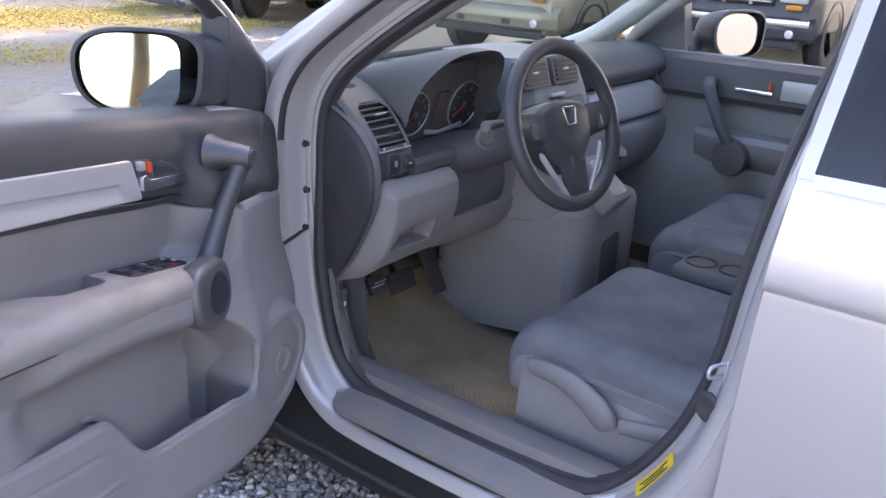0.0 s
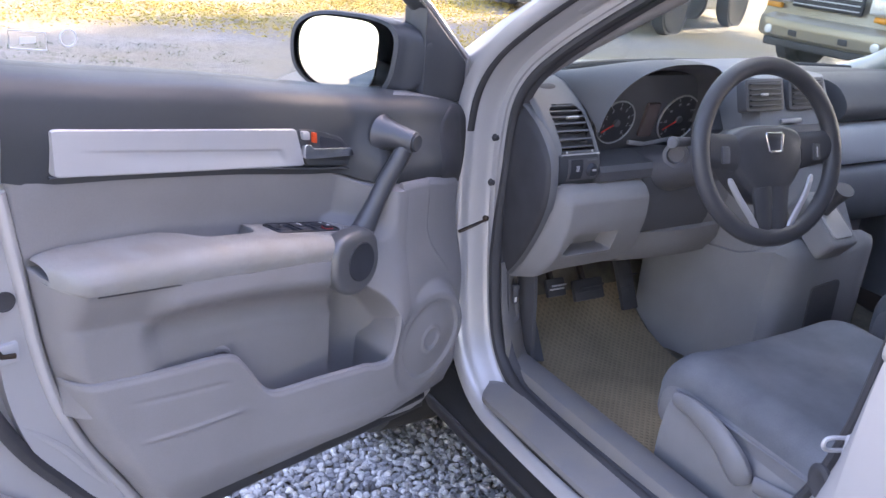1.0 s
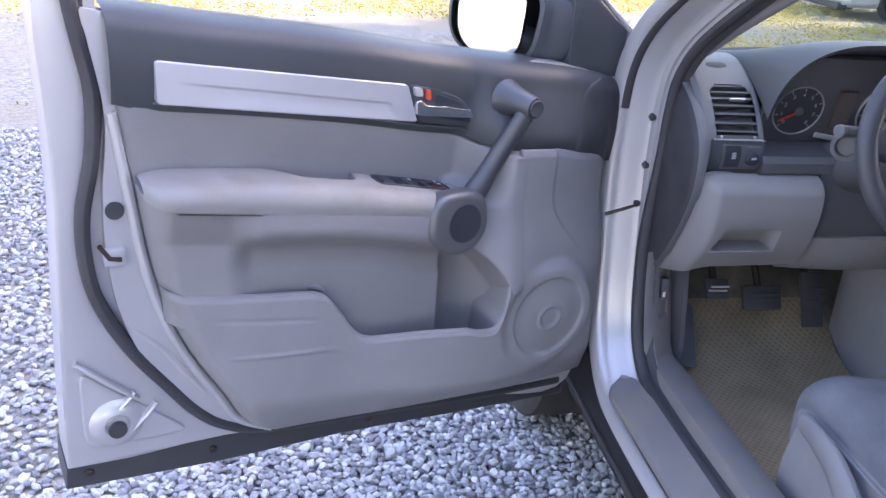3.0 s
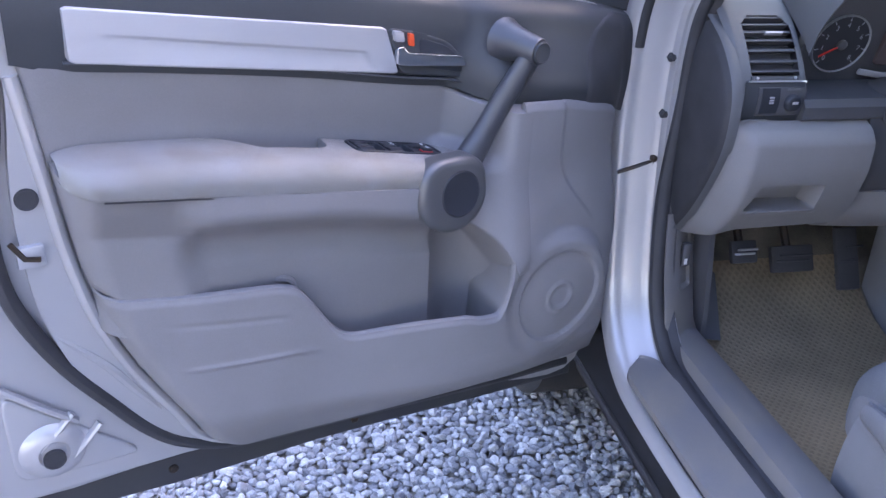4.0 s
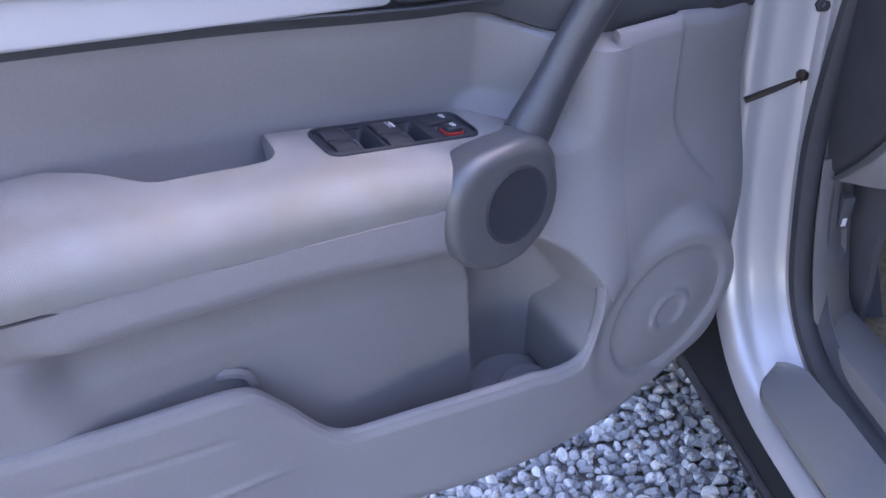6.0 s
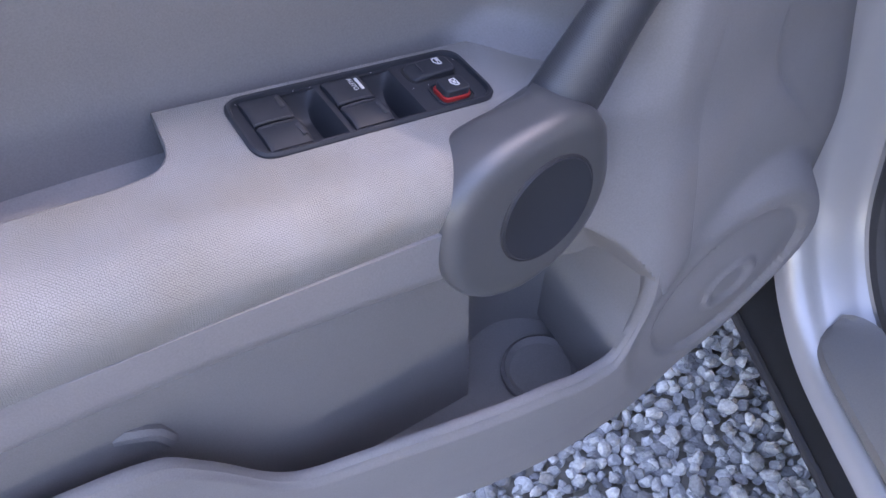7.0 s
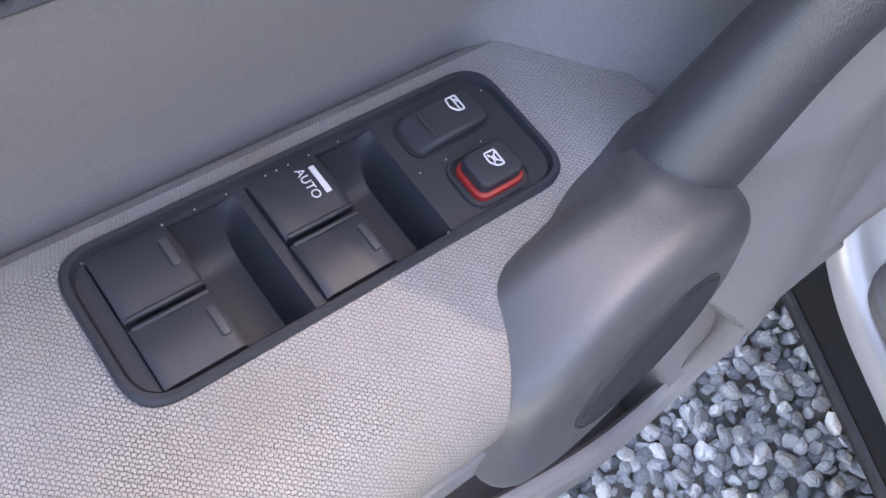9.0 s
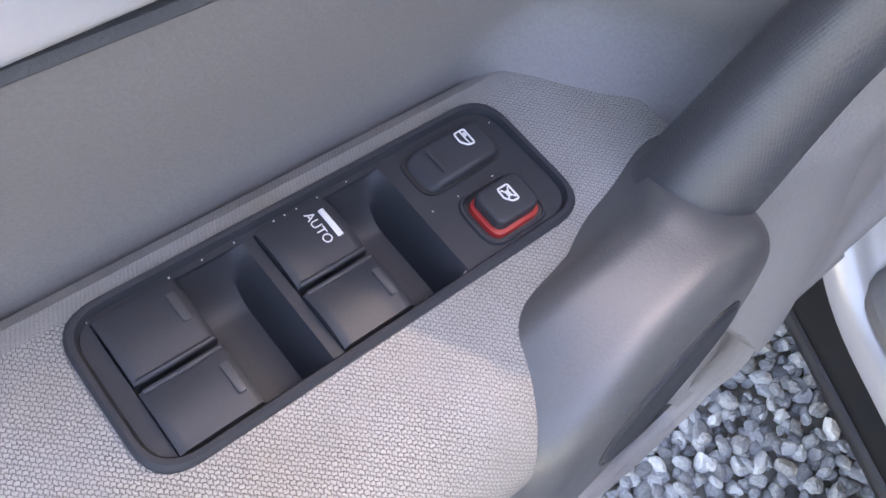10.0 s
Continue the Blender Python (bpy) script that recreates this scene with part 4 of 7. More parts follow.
ARM0, ARM1, ARMN = 0.4185, 1.0085, 240


def arm_point(u, v):
    s = ARM0 + (ARM1 - ARM0) * u
    sec = arm_section(s)
    k = v * (len(sec) - 1)
    i = min(int(k), len(sec) - 2)
    a, b = sec[i], sec[i + 1]
    t = k - i
    return (s, a[0] + (b[0] - a[0]) * t, a[1] + (b[1] - a[1]) * t)


_sec = arm_section(0.6)
def arm_uv(u, v):
    """Metres along the pad and round its section, counted from the top's inner edge."""
    s = ARM0 + (ARM1 - ARM0) * u
    sec = arm_section(s)
    k = min(round(v * (len(sec) - 1)), len(sec) - 1)
    w = sec[4][0]
    for i in range(4, k):
        w += math.hypot(sec[i + 1][0] - sec[i][0], sec[i + 1][1] - sec[i][1])
    return (s, w - 0.02 * max(0, 4 - k))


bm = surface(arm_point, ARMN, len(_sec) - 1, uv=arm_uv)
hole = [f for f in bm.faces if 0.470 < f.calc_center_median().x < 0.6105 and 0.0015 < f.calc_center_median().y < 0.0480 and f.calc_center_median().z > 0.885]
bmesh.ops.delete(bm, geom=hole, context="FACES")
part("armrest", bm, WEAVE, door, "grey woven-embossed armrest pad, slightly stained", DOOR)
part("armrest_floor", plate([(0.64, 0.880), (0.82, 0.915), (0.82, 0.922), (0.64, 0.888)], -0.014, 0.06), GREY, door, "", DOOR)

# ---- window switch panel ----
# own frame: p forwards along the armrest from its rear inner corner, q outwards, r up
SLOPE = 0.2
p_axis = DOOR.to_3x3() @ Vector((-1, 0, -SLOPE)).normalized()
q_axis = DOOR.to_3x3() @ Vector((0, 1, 0))
r_axis = -p_axis.cross(q_axis).normalized() if p_axis.cross(q_axis).z < 0 else p_axis.cross(q_axis).normalized()
o = DOOR @ Vector((0.6140, -0.0020, 0.7985 + SLOPE * 0.6140 + 0.001))
SW = Matrix(((p_axis.x, q_axis.x, r_axis.x, o.x), (p_axis.y, q_axis.y, r_axis.y, o.y), (p_axis.z, q_axis.z, r_axis.z, o.z), (0, 0, 0, 1)))
PL, PW = 0.1505, 0.0525


def flat(outline, r0, r1, bevel=0.0, segs=2, bm=None):
    """Plate in the switch frame: outline in (p, q), from r0 up to r1."""
    tmp = plate(outline, r0, r1, bevel, segs)
    for v in tmp.verts:
        v.co = Vector((v.co.x, v.co.z, v.co.y))
    return join(bm, tmp) if bm else tmp


rim_out = rounded([(0, 0), (PL, 0), (PL, PW), (0.0, PW)], 0.013, 7)
rim_in = rounded([(0.0035, 0.0035), (PL - 0.0035, 0.0035), (PL - 0.0035, PW - 0.0035), (0.0035, PW - 0.0035)], 0.0105, 7)


def rim():
    n = len(rim_out)
    rows = []
    for ring_pts, h in ((rim_out, -0.010), (rim_out, 0.0005), ([tuple(Vector(a).lerp(Vector(b), 0.3)) for a, b in zip(rim_out, rim_in)], 0.0018),
                        ([tuple(Vector(a).lerp(Vector(b), 0.7)) for a, b in zip(rim_out, rim_in)], 0.0016), (rim_in, -0.0006), (rim_in, -0.010)):
        rows.append([(x, y, h) for x, y in ring_pts])
    return loft(rows, caps=False)


panel = part("switch_panel", rim(), GLOSS_BLACK, door, "dusty black power window switch panel", SW)
# face plate, with two wells left open
Q0, Q1 = 0.0055, 0.0490
WELLS = ((0.0085, 0.0540), (0.0575, 0.1025))
def clipped(lo, hi):
    """The rim's inner outline between two lines across it."""
    pts = list(rim_in)
    for side, lim in ((1, lo), (-1, hi)):
        keep = []
        for a, b in zip(pts, pts[1:] + pts[:1]):
            ia, ib = side * (a[0] - lim) >= 0, side * (b[0] - lim) >= 0
            if ia:
                keep.append(a)
            if ia != ib:
                t = (lim - a[0]) / (b[0] - a[0])
                keep.append((lim, a[1] + (b[1] - a[1]) * t))
        pts = keep
    return pts


W0, W1 = WELLS
bands = [clipped(0, W0[0]), clipped(W0[1], W1[0]), clipped(W1[1], PL)]
for a, b in ((W0[0], W0[1]), (W1[0], W1[1])):
    bands += [[(a, 0.0035), (b, 0.0035), (b, Q0), (a, Q0)], [(a, Q1), (b, Q1), (b, PW - 0.0035), (a, PW - 0.0035)]]
for band in bands:
    part("switch_plate", flat(band, -0.010, -0.0006, 0.0, 1), GLOSS_BLACK, door, "", SW)


def well(p0, p1):
    """Scooped recess: the floor rises in a curve towards its inner end."""
    def f(u, v):
        p = p0 + (p1 - p0) * u
        q = Q0 + (Q1 - Q0) * v
        deep = 0.016 * step(0.0, 0.10, u) * step(1.0, 0.86, u)
        scoop = 1 - 0.9 * (1 - min(1, v / 0.30)) ** 2.2
        return (p, q, -0.0008 - deep * scoop * (1 - 0.5 * step(0.9, 1.0, v)))
    return surface(f, 24, 24)


for a, b in WELLS:
    part("switch_well", well(a, b), GLOSS_BLACK, door, "", SW)
part("panel_floor", flat(rim_in, -0.022, -0.0185), GLOSS_BLACK, door, "", SW)


def rocker(p0, p1, q0, q1, label):
    """Window rocker: top curved across q, flat along p."""
    def f(u, v):
        p = p0 + (p1 - p0) * u
        q = q0 + (q1 - q0) * v
        h = 0.0004 + 0.0024 * math.sin(math.pi * (0.15 + 0.75 * v)) - 0.0012 * step(0.93, 1.0, u) - 0.0008 * step(0.06, 0.0, u)
        return (p, q, h)
    bm = surface(f, 16, 14)
    bmesh.ops.recalc_face_normals(bm, faces=bm.faces)
    r = bmesh.ops.extrude_face_region(bm, geom=bm.faces[:])
    for v in [g for g in r["geom"] if isinstance(g, bmesh.types.BMVert)]:
        v.co.z = -0.012
    return part("window_switch", bm, GLOSS_BLACK, door, label, SW, 50)


QM = 0.0282
for p0, p1 in ((0.0090, 0.0325), (0.0580, 0.0815)):
    rocker(p0, p1, Q0 + 0.0006, QM - 0.0012, "black window rocker switch")
    rocker(p0 - 0.0002, p1 + 0.0002, QM + 0.0012, Q1 - 0.0004, "black window rocker switch")
    for dq in (-0.0016, 0.0016):
        part("switch_ridge", tube([(p0 + 0.001 + (p1 - p0 - 0.002) * k / 8, QM + dq + 0.0006 * math.sin(math.pi * k / 8), 0.0010 + 0.0012 * math.sin(math.pi * k / 8)) for k in range(9)], 0.0009, 8), GLOSS_BLACK, door, "", SW)
TICK = material("tick_mark", (0.055, 0.057, 0.065), 0.45)
for p, q in ((0.0288, 0.0150), (0.0294, 0.0395), (0.0782, 0.0392)):
    pill = rounded([(p - 0.0013, q - 0.0048), (p + 0.0013, q - 0.0048), (p + 0.0013, q + 0.0048), (p - 0.0013, q + 0.0048)], 0.0010, 4)
    part("switch_tick", flat(pill, 0.0014, 0.0036, 0.0005, 2), TICK, door, "", SW)
part("switch_mark", box((0.0018, 0.0102, 0.0008), (0.0772, 0.0152, 0.0028), 0.0002, 1), WHITE, door, "white printed bar", SW)


def lettering(text, size, at, parent, mat, name="lettering"):
    cu = bpy.data.curves.new(name, "FONT")
    cu.body, cu.size, cu.extrude, cu.align_x, cu.align_y = text, size, 0.00008, "CENTER", "CENTER"
    tmp = bpy.data.objects.new(name, cu)
    scene.collection.objects.link(tmp)
    me = bpy.data.meshes.new_from_object(tmp.evaluated_get(bpy.context.evaluated_depsgraph_get()))
    bpy.data.objects.remove(tmp)
    bpy.data.curves.remove(cu)
    bm = bmesh.new()
    bm.from_mesh(me)
    bpy.data.meshes.remove(me)
    return part(name, bm, mat, parent, "white printed word AUTO" if text == "AUTO" else "", at, raw=True)


PRINT = Matrix(((0, 1, 0, 0), (1, 0, 0, 0), (0, 0, 1, 0), (0, 0, 0, 1)))      # letters run along q, their heads towards p
lettering("AUTO", 0.0041, SW @ Matrix.Translation((0.0730, 0.0152, 0.0033)) @ PRINT, door, WHITE)

# lock rocker and window-lock button
DIAL_BLACK = material("recess_black", (0.016, 0.017, 0.021), 0.55)
def swollen(outline, centre, by):
    return [tuple(Vector(p) + (Vector(p) - Vector(centre)).normalized() * by) for p in outline]


lock = rounded([(0.1092, 0.0076), (0.1392, 0.0076), (0.1392, 0.0226), (0.1092, 0.0226)], 0.0048, 6)
lock_mid = (0.1242, 0.0151)
part("lock_surround", flat(swollen(lock, lock_mid, 0.0013), -0.004, -0.0002), DIAL_BLACK, door, "", SW)
lk = flat(lock, -0.006, 0.0034, 0.0020, 4)
for v in lk.verts:
    v.co.z -= 0.0030 * step(0.1165, 0.1095, v.co.x) if v.co.z > 0 else 0
part("lock_switch", lk, GLOSS_BLACK, door, "black door lock rocker", SW)
part("lock_ridge", tube([(0.1172, 0.0105, 0.0034), (0.1172, 0.0198, 0.0034)], 0.0005, 6), TICK, door, "", SW)
wl = rounded([(0.1170, 0.0318), (0.1340, 0.0318), (0.1340, 0.0450), (0.1170, 0.0450)], 0.0034, 6)
wl_mid = (0.1255, 0.0384)
part("button_surround", flat(swollen(wl, wl_mid, 0.0034), -0.006, -0.0001, 0.0008), DIAL_BLACK, door, "", SW)
part("button_lip", tube([(p, q, 0.0) for p, q in swollen(wl, wl_mid, 0.0036)], 0.0006, 6, closed=True), GLOSS_BLACK, door, "", SW)
skirt = flat(swollen(wl, wl_mid, 0.0012), -0.006, 0.0020, 0.0006, 2)
bmesh.ops.translate(skirt, vec=(-0.0004, 0.0005, 0), verts=skirt.verts)
part("button_skirt", skirt, RED, door, "red skirt of the raised button", SW)
part("lock_button", flat(wl, 0.0016, 0.0062, 0.0012, 3), GLOSS_BLACK, door, "black window lock button", SW)


def icon(p, q, r, cross):
    """Printed door symbol: an outline with a lower panel."""
    o = [(-0.0031, -0.0018), (0.0004, -0.0021), (0.0026, -0.0004), (0.0029, 0.0020), (-0.0031, 0.0022)]
    at = SW @ Matrix.Translation((p, q, r)) @ PRINT
    bm = tube([(a, b, 0) for a, b in rounded(o, 0.0007, 3)], 0.00034, 6, closed=True)
    if cross:
        tube([(-0.0022, -0.0012, 0), (0.0018, 0.0016, 0)], 0.00028, 6, bm)
        tube([(-0.0022, 0.0016, 0), (0.0016, -0.0010, 0)], 0.00028, 6, bm)
        box((0.0022, 0.0014, 0.0003), (-0.0002, 0.0002, 0), 0, 1, bm)
    else:
        tube([(-0.0031, 0.0004, 0), (0.0028, 0.0004, 0)], 0.00030, 6, bm)
        box((0.0016, 0.0007, 0.0003), (-0.0012, 0.0012, 0), 0, 1, bm)
    part("printed_icon", bm, WHITE, door, "white printed door symbol", at)


icon(0.1305, 0.0130, 0.0035, False)
icon(0.1262, 0.0378, 0.0063, True)

# dust specks on the switches
rng = np.random.default_rng(8)
bm = bmesh.new()
for k in range(26):
    p, q = rng.uniform(0.006, 0.146), rng.uniform(0.006, 0.046)
    h = 0.0002 if p > 0.104 else -0.0004
    if 0.104 < p < 0.138 and 0.006 < q < 0.049:
        q = 0.0275
    if p < 0.104:
        q = Q0 - 0.001 if q < 0.02 else Q1 + 0.001
    r = rng.uniform(0.00016, 0.00032)
    box((r * 2, r * 1.6, r), (p, q, h), 0, 1, bm)
tagged(part("dust", bm, WHITE, door, "pale dust specks", SW), kind="stuff")

# ---- pull handle ----
GRIP = material("grip_grey", (0.066, 0.070, 0.081), 0.36, 0, 0.9, 0.0007, 0.15, 0.08, spec=0.85)
# fine knurled grain of the grab bar
nodes, links = GRIP.node_tree.nodes, GRIP.node_tree.links
spots = nodes.new("ShaderNodeTexVoronoi")
spots.inputs["Scale"].default_value, spots.inputs["Randomness"].default_value = 900, 0.0
links.new(nodes.new("ShaderNodeTexCoord").outputs["Object"], spots.inputs["Vector"])
knurl = nodes.new("ShaderNodeBump")
knurl.invert = True
knurl.inputs["Strength"].default_value, knurl.inputs["Distance"].default_value = 0.42, 0.0005
links.new(spots.outputs["Distance"], knurl.inputs["Height"])
links.new(knurl.outputs[0], nodes["Principled BSDF"].inputs["Normal"])
# upper mount on the trim, bar, and the dished lower mount over the armrest
mount = tube(spline([(0.352, 0.030, 1.052), (0.350, 0.050, 1.053), (0.346, 0.068, 1.052), (0.340, 0.084, 1.049), (0.336, 0.098, 1.048)], 14), [0.036, 0.033, 0.030, 0.028, 0.026, 0.025, 0.024, 0.0235, 0.023, 0.0225, 0.022, 0.0215, 0.021, 0.0195], 18)
part("pull_mount", mount, GRIP, door, "", DOOR)
part("pull_cap", lathe([(0.0165, -0.004), (0.0162, 0.0015), (0.0145, 0.0028), (0.012, 0.0020), (0.002, 0.0022)], 24), BLACK, door, "", DOOR @ Matrix.Translation((0.3355, 0.1015, 1.048)) @ Matrix.Rotation(radians(6), 4, "Z"))
bar = spline([(0.449, 0.065, 0.862), (0.431, 0.066, 0.888), (0.413, 0.066, 0.914), (0.397, 0.067, 0.940), (0.380, 0.070, 0.970), (0.362, 0.077, 1.004), (0.348, 0.082, 1.030), (0.339, 0.086, 1.046)], 36)
part("pull_bar", tube([tuple(p) for p in bar], [0.0247 - 0.0050 * step(3, 16, k) - 0.0015 * step(16, 33, k) for k in range(36)], 24, squash=(0.80, 0.96)), GRIP, door, "grained dark grey grab bar", DOOR)


def boss_field(s, d, z):
    """Signed distance of the lower mount: a thick oval boss with a rounded face, and a neck that takes the bar."""
    face = 0.1065 + 0.10 * (s - 0.4715) - 0.10 * (z - 0.849)
    rear = 0.030 + 0.031 * step(0.875, 0.897, z)
    e = 2.0 + 0.9 * step(0.845, 0.885, z)
    flat = ((abs(s - 0.4790) / 0.0645) ** e + (abs(z - 0.8465) / 0.0585) ** e) ** (1 / e) * 0.0595 - 0.0595
    r = 0.0125
    a, b = flat + r, max(d - face, rear - d) + r
    disc = min(max(a, b), 0.0) + math.hypot(max(a, 0.0), max(b, 0.0)) - r
    p0, ax = Vector((0.452, 0.068, 0.856)), Vector((-0.57, 0.08, 0.82)).normalized()
    w = Vector((s, d, z)) - p0
    h = w.dot(ax)
    e = 0.002
    a, b = math.hypot((w - ax * h).length, 0.55 * (w - ax * h).y) - 0.0268 + e, max(h - 0.0360 + 0.12 * (d - 0.07), -h) + e
    neck = min(max(a, b), 0.0) + math.hypot(max(a, 0.0), max(b, 0.0)) - e
    k = 0.010
    q = max(k - abs(disc - neck), 0.0) / k
    return min(disc, neck) - q * q * k * 0.25


def boss_point(u, v):
    """Where a ray from the boss's middle leaves it."""
    a, b = 2 * math.pi * u, math.pi * (0.02 + 0.96 * v)
    way = (math.sin(b) * math.cos(a), math.cos(b), math.sin(b) * math.sin(a))
    c = (0.466, 0.074, 0.858)
    lo, hi = 0.0, 0.12
    for _ in range(16):
        m = (lo + hi) / 2
        if boss_field(*(c[i] + way[i] * m for i in range(3))) < 0:
            lo = m
        else:
            hi = m
    return tuple(c[i] + way[i] * lo for i in range(3))


part("pull_dish", surface(boss_point, 120, 72, loop_u=True), PULL, door, "dark grey dished pull mount", DOOR, 60)
CAP_AT = DOOR @ Matrix.Translation((0.4705, 0.1045, 0.8490)) @ Matrix.Rotation(radians(5.7), 4, "Z") @ Matrix.Rotation(radians(5.7), 4, "X")
part("dish_cap", lathe([(0.0352, -0.002), (0.0352, 0.0022), (0.0340, 0.0034), (0.0325, 0.0028), (0.001, 0.0030)], 48), GLOSS_BLACK, door, "", CAP_AT)
part("cap_gap", tube([(0.0358 * math.cos(a), 0.0020, 0.0358 * math.sin(a)) for a in (2 * math.pi * k / 48 for k in range(48))], 0.0008, 6, closed=True), RUBBER, door, "", CAP_AT)


# ---- door mirror ----
def mirror_shell(u, v):
    a = 2 * math.pi * u
    ca, sa = math.cos(a), math.sin(a)
    e = 2.6 if ca > 0 else 3.6
    x = math.copysign(abs(ca) ** (2 / e), ca)
    z = math.copysign(abs(sa) ** (2 / e), sa)
    prof = [(0.90, 0.0), (0.97, -0.002), (1.0, -0.010), (1.0, -0.03), (0.96, -0.065), (0.85, -0.105), (0.62, -0.135), (0.3, -0.148), (0.0, -0.15)]
    k = v * (len(prof) - 1)
    i = min(int(k), len(prof) - 2)
    t = k - i
    r, d = (prof[i][j] + (prof[i + 1][j] - prof[i][j]) * t for j in (0, 1))
    inner = 1 + 0.42 * step(-0.004, -0.070, d) * (1 if x < 0 else 0)      # the body reaches in towards the door
    return (x * r * inner * (0.124 + 0.008 * z) - 0.016, d, z * r * 0.082)


MIRROR_AT = DOOR @ Matrix(((0.309, 0.951, 0, 0.272), (-0.951, 0.309, 0, -0.186), (0, 0, 1, 1.163), (0, 0, 0, 1))) @ Matrix.Rotation(radians(6), 4, "X")
part("mirror_housing", surface(mirror_shell, 48, 32, loop_u=True), BLACK, door, "black door mirror housing", MIRROR_AT)
part("mirror_glass", plate([(0.096 * math.copysign(abs(math.cos(a)) ** (0.77 if math.cos(a) > 0 else 0.42), math.cos(a)) * (1 + 0.06 * math.sin(a)), 0.069 * math.copysign(abs(math.sin(a)) ** (0.77 if math.cos(a) > 0 else 0.48), math.sin(a))) for a in (k * math.pi / 24 for k in range(48))], -0.012, -0.004), MIRROR, door, "mirror glass reflecting bright sky", MIRROR_AT @ Matrix.Rotation(radians(-4), 4, "Z"))
part("mirror_arm", tube(spline([(0.215, -0.150, 1.125), (0.150, -0.110, 1.112), (0.100, -0.070, 1.105)], 10), [0.045, 0.044, 0.042, 0.04, 0.038, 0.036, 0.035, 0.034, 0.033, 0.033], 14, squash=(1.0, 0.7)), BLACK, door, "", DOOR)


# ---- cabin ----
DASH_TOP = material("dash_top", (0.110, 0.114, 0.122), 0.6, 0, 0.5, 0.0016, 0.15, 0.2)
DASH_MID = material("dash_grey", (0.145, 0.15, 0.158), 0.5, 0, 0.35, 0.0014, 0.1, 0.2)
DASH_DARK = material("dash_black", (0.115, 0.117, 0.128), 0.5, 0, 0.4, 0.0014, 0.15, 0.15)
LOWER = material("lower_dash_grey", (0.290, 0.281, 0.286), 0.55, 0, 0.4, 0.0014, 0.12, 0.15)
LOWER_DARK = material("console_grey", (0.31, 0.315, 0.335), 0.6, 0, 0.4, 0.0014, 0.15, 0.15)


def bow(x):
    """How far the dash's front edge comes back towards its ends."""
    return -0.17 * ((x - MID) / 0.72) ** 2


def across(section, x0, x1, n=30, k=None):
    """Lofts a closed (y, z) section along x; points ahead of y = 1.3 follow the windscreen's bow."""
    rows = []
    for i in range(n + 1):
        x = x0 + (x1 - x0) * i / n
        rows.append([(x, y + bow(x) * step(1.2, 1.5, y), z) for y, z in section])
    return loft(rows)


dash = part("dashboard", across([(1.20, 0.80), (1.165, 0.93), (1.135, 1.01), (1.175, 1.075), (1.215, 1.105), (1.30, 1.118), (1.42, 1.112), (1.56, 1.085), (1.60, 1.02), (1.52, 0.80)], 1.800, 2.742, 40), DASH_TOP, suv, "dark grey dashboard with round vents and gauges")
part("cluster_shelf", across([(1.20, 0.80), (1.13, 0.93), (1.14, 0.958), (1.22, 0.962), (1.30, 1.09), (1.42, 1.106), (1.56, 1.085), (1.60, 1.02), (1.52, 0.80)], 1.442, 1.802, 12), DASH_DARK, dash)
part("dash_edge_strip", tube([(x, 1.555 + bow(x), 1.094) for x in np.linspace(1.36, 2.70, 24)], 0.010, 8), RUBBER, dash)

# pod at the door end: an arched panel that runs over the vent up to the dash top
POD = spline([(1.092, 0.915, 0), (1.080, 0.945, 0), (1.080, 0.975, 0), (1.092, 1.003, 0), (1.130, 1.050, 0), (1.170, 1.083, 0), (1.215, 1.107, 0), (1.26, 1.119, 0), (1.35, 1.122, 0), (1.45, 1.112, 0), (1.55, 1.088, 0)], 121)
POD_X0, POD_X1 = 1.316, 1.447


def pod(u, v, off=0.0):
    """Point of the pod: u across from the door, v up along the arch, off out of its face."""
    k = v * 120
    i = min(int(k), 119)
    p = POD[i].lerp(POD[i + 1], k - i)
    w = (POD[i + 1] - POD[i]).normalized()
    x = POD_X0 + (POD_X1 - POD_X0) * u
    edge = 0.010 * (1 - min(1, u / 0.06)) ** 2 + 0.012 * (1 - min(1, (1 - u) / 0.08)) ** 2
    off -= edge
    return (x, p.x - w.y * off + bow(x) * step(1.2, 1.5, p.x), p.y + w.x * off)


def pod_v(z):
    return min(range(121), key=lambda i: abs(POD[i].y - z) + (9 if POD[i].x > 1.3 else 0)) / 120


V0, V1 = pod_v(0.999), pod_v(1.082)
bm = surface(pod, 44, 160)
hole = []
for f in bm.faces:
    q = f.calc_center_median()
    u = (q.x - POD_X0) / (POD_X1 - POD_X0)
    top = 1.082 - 0.012 * max(0, abs(u - 0.53) - 0.20) / 0.13
    if 0.20 < u < 0.86 and 0.999 < q.z < top and q.y < 1.2:
        hole.append(f)
bmesh.ops.delete(bm, geom=hole, context="FACES")
low = [f for f in bm.faces if f.calc_center_median().z < 0.992 and f.calc_center_median().y < 1.2 and f.calc_center_median().x > 1.332]
bmesh.ops.delete(bm, geom=low, context="FACES")
part("vent_pod", bm, DASH_MID, dash, "grey arched vent surround")
part("switch_fascia", surface(lambda u, v: pod(0.12 + 0.88 * u, pod_v(0.993) * v, 0.0006), 24, 40), BLACK, dash, "black switch panel below the vent")
for u0, u1, k0, k1 in ((0.16, 0.98, 0.9895, 0.9925),):
    part("vent_trim", loft([[pod(u, pod_v(k), off) for k, off in ((k0, -0.002), (k0, 0.004), (k1, 0.004), (k1, -0.002))] for u in np.linspace(u0, u1, 9)]), SATIN, dash, "pale trim line under the vent")
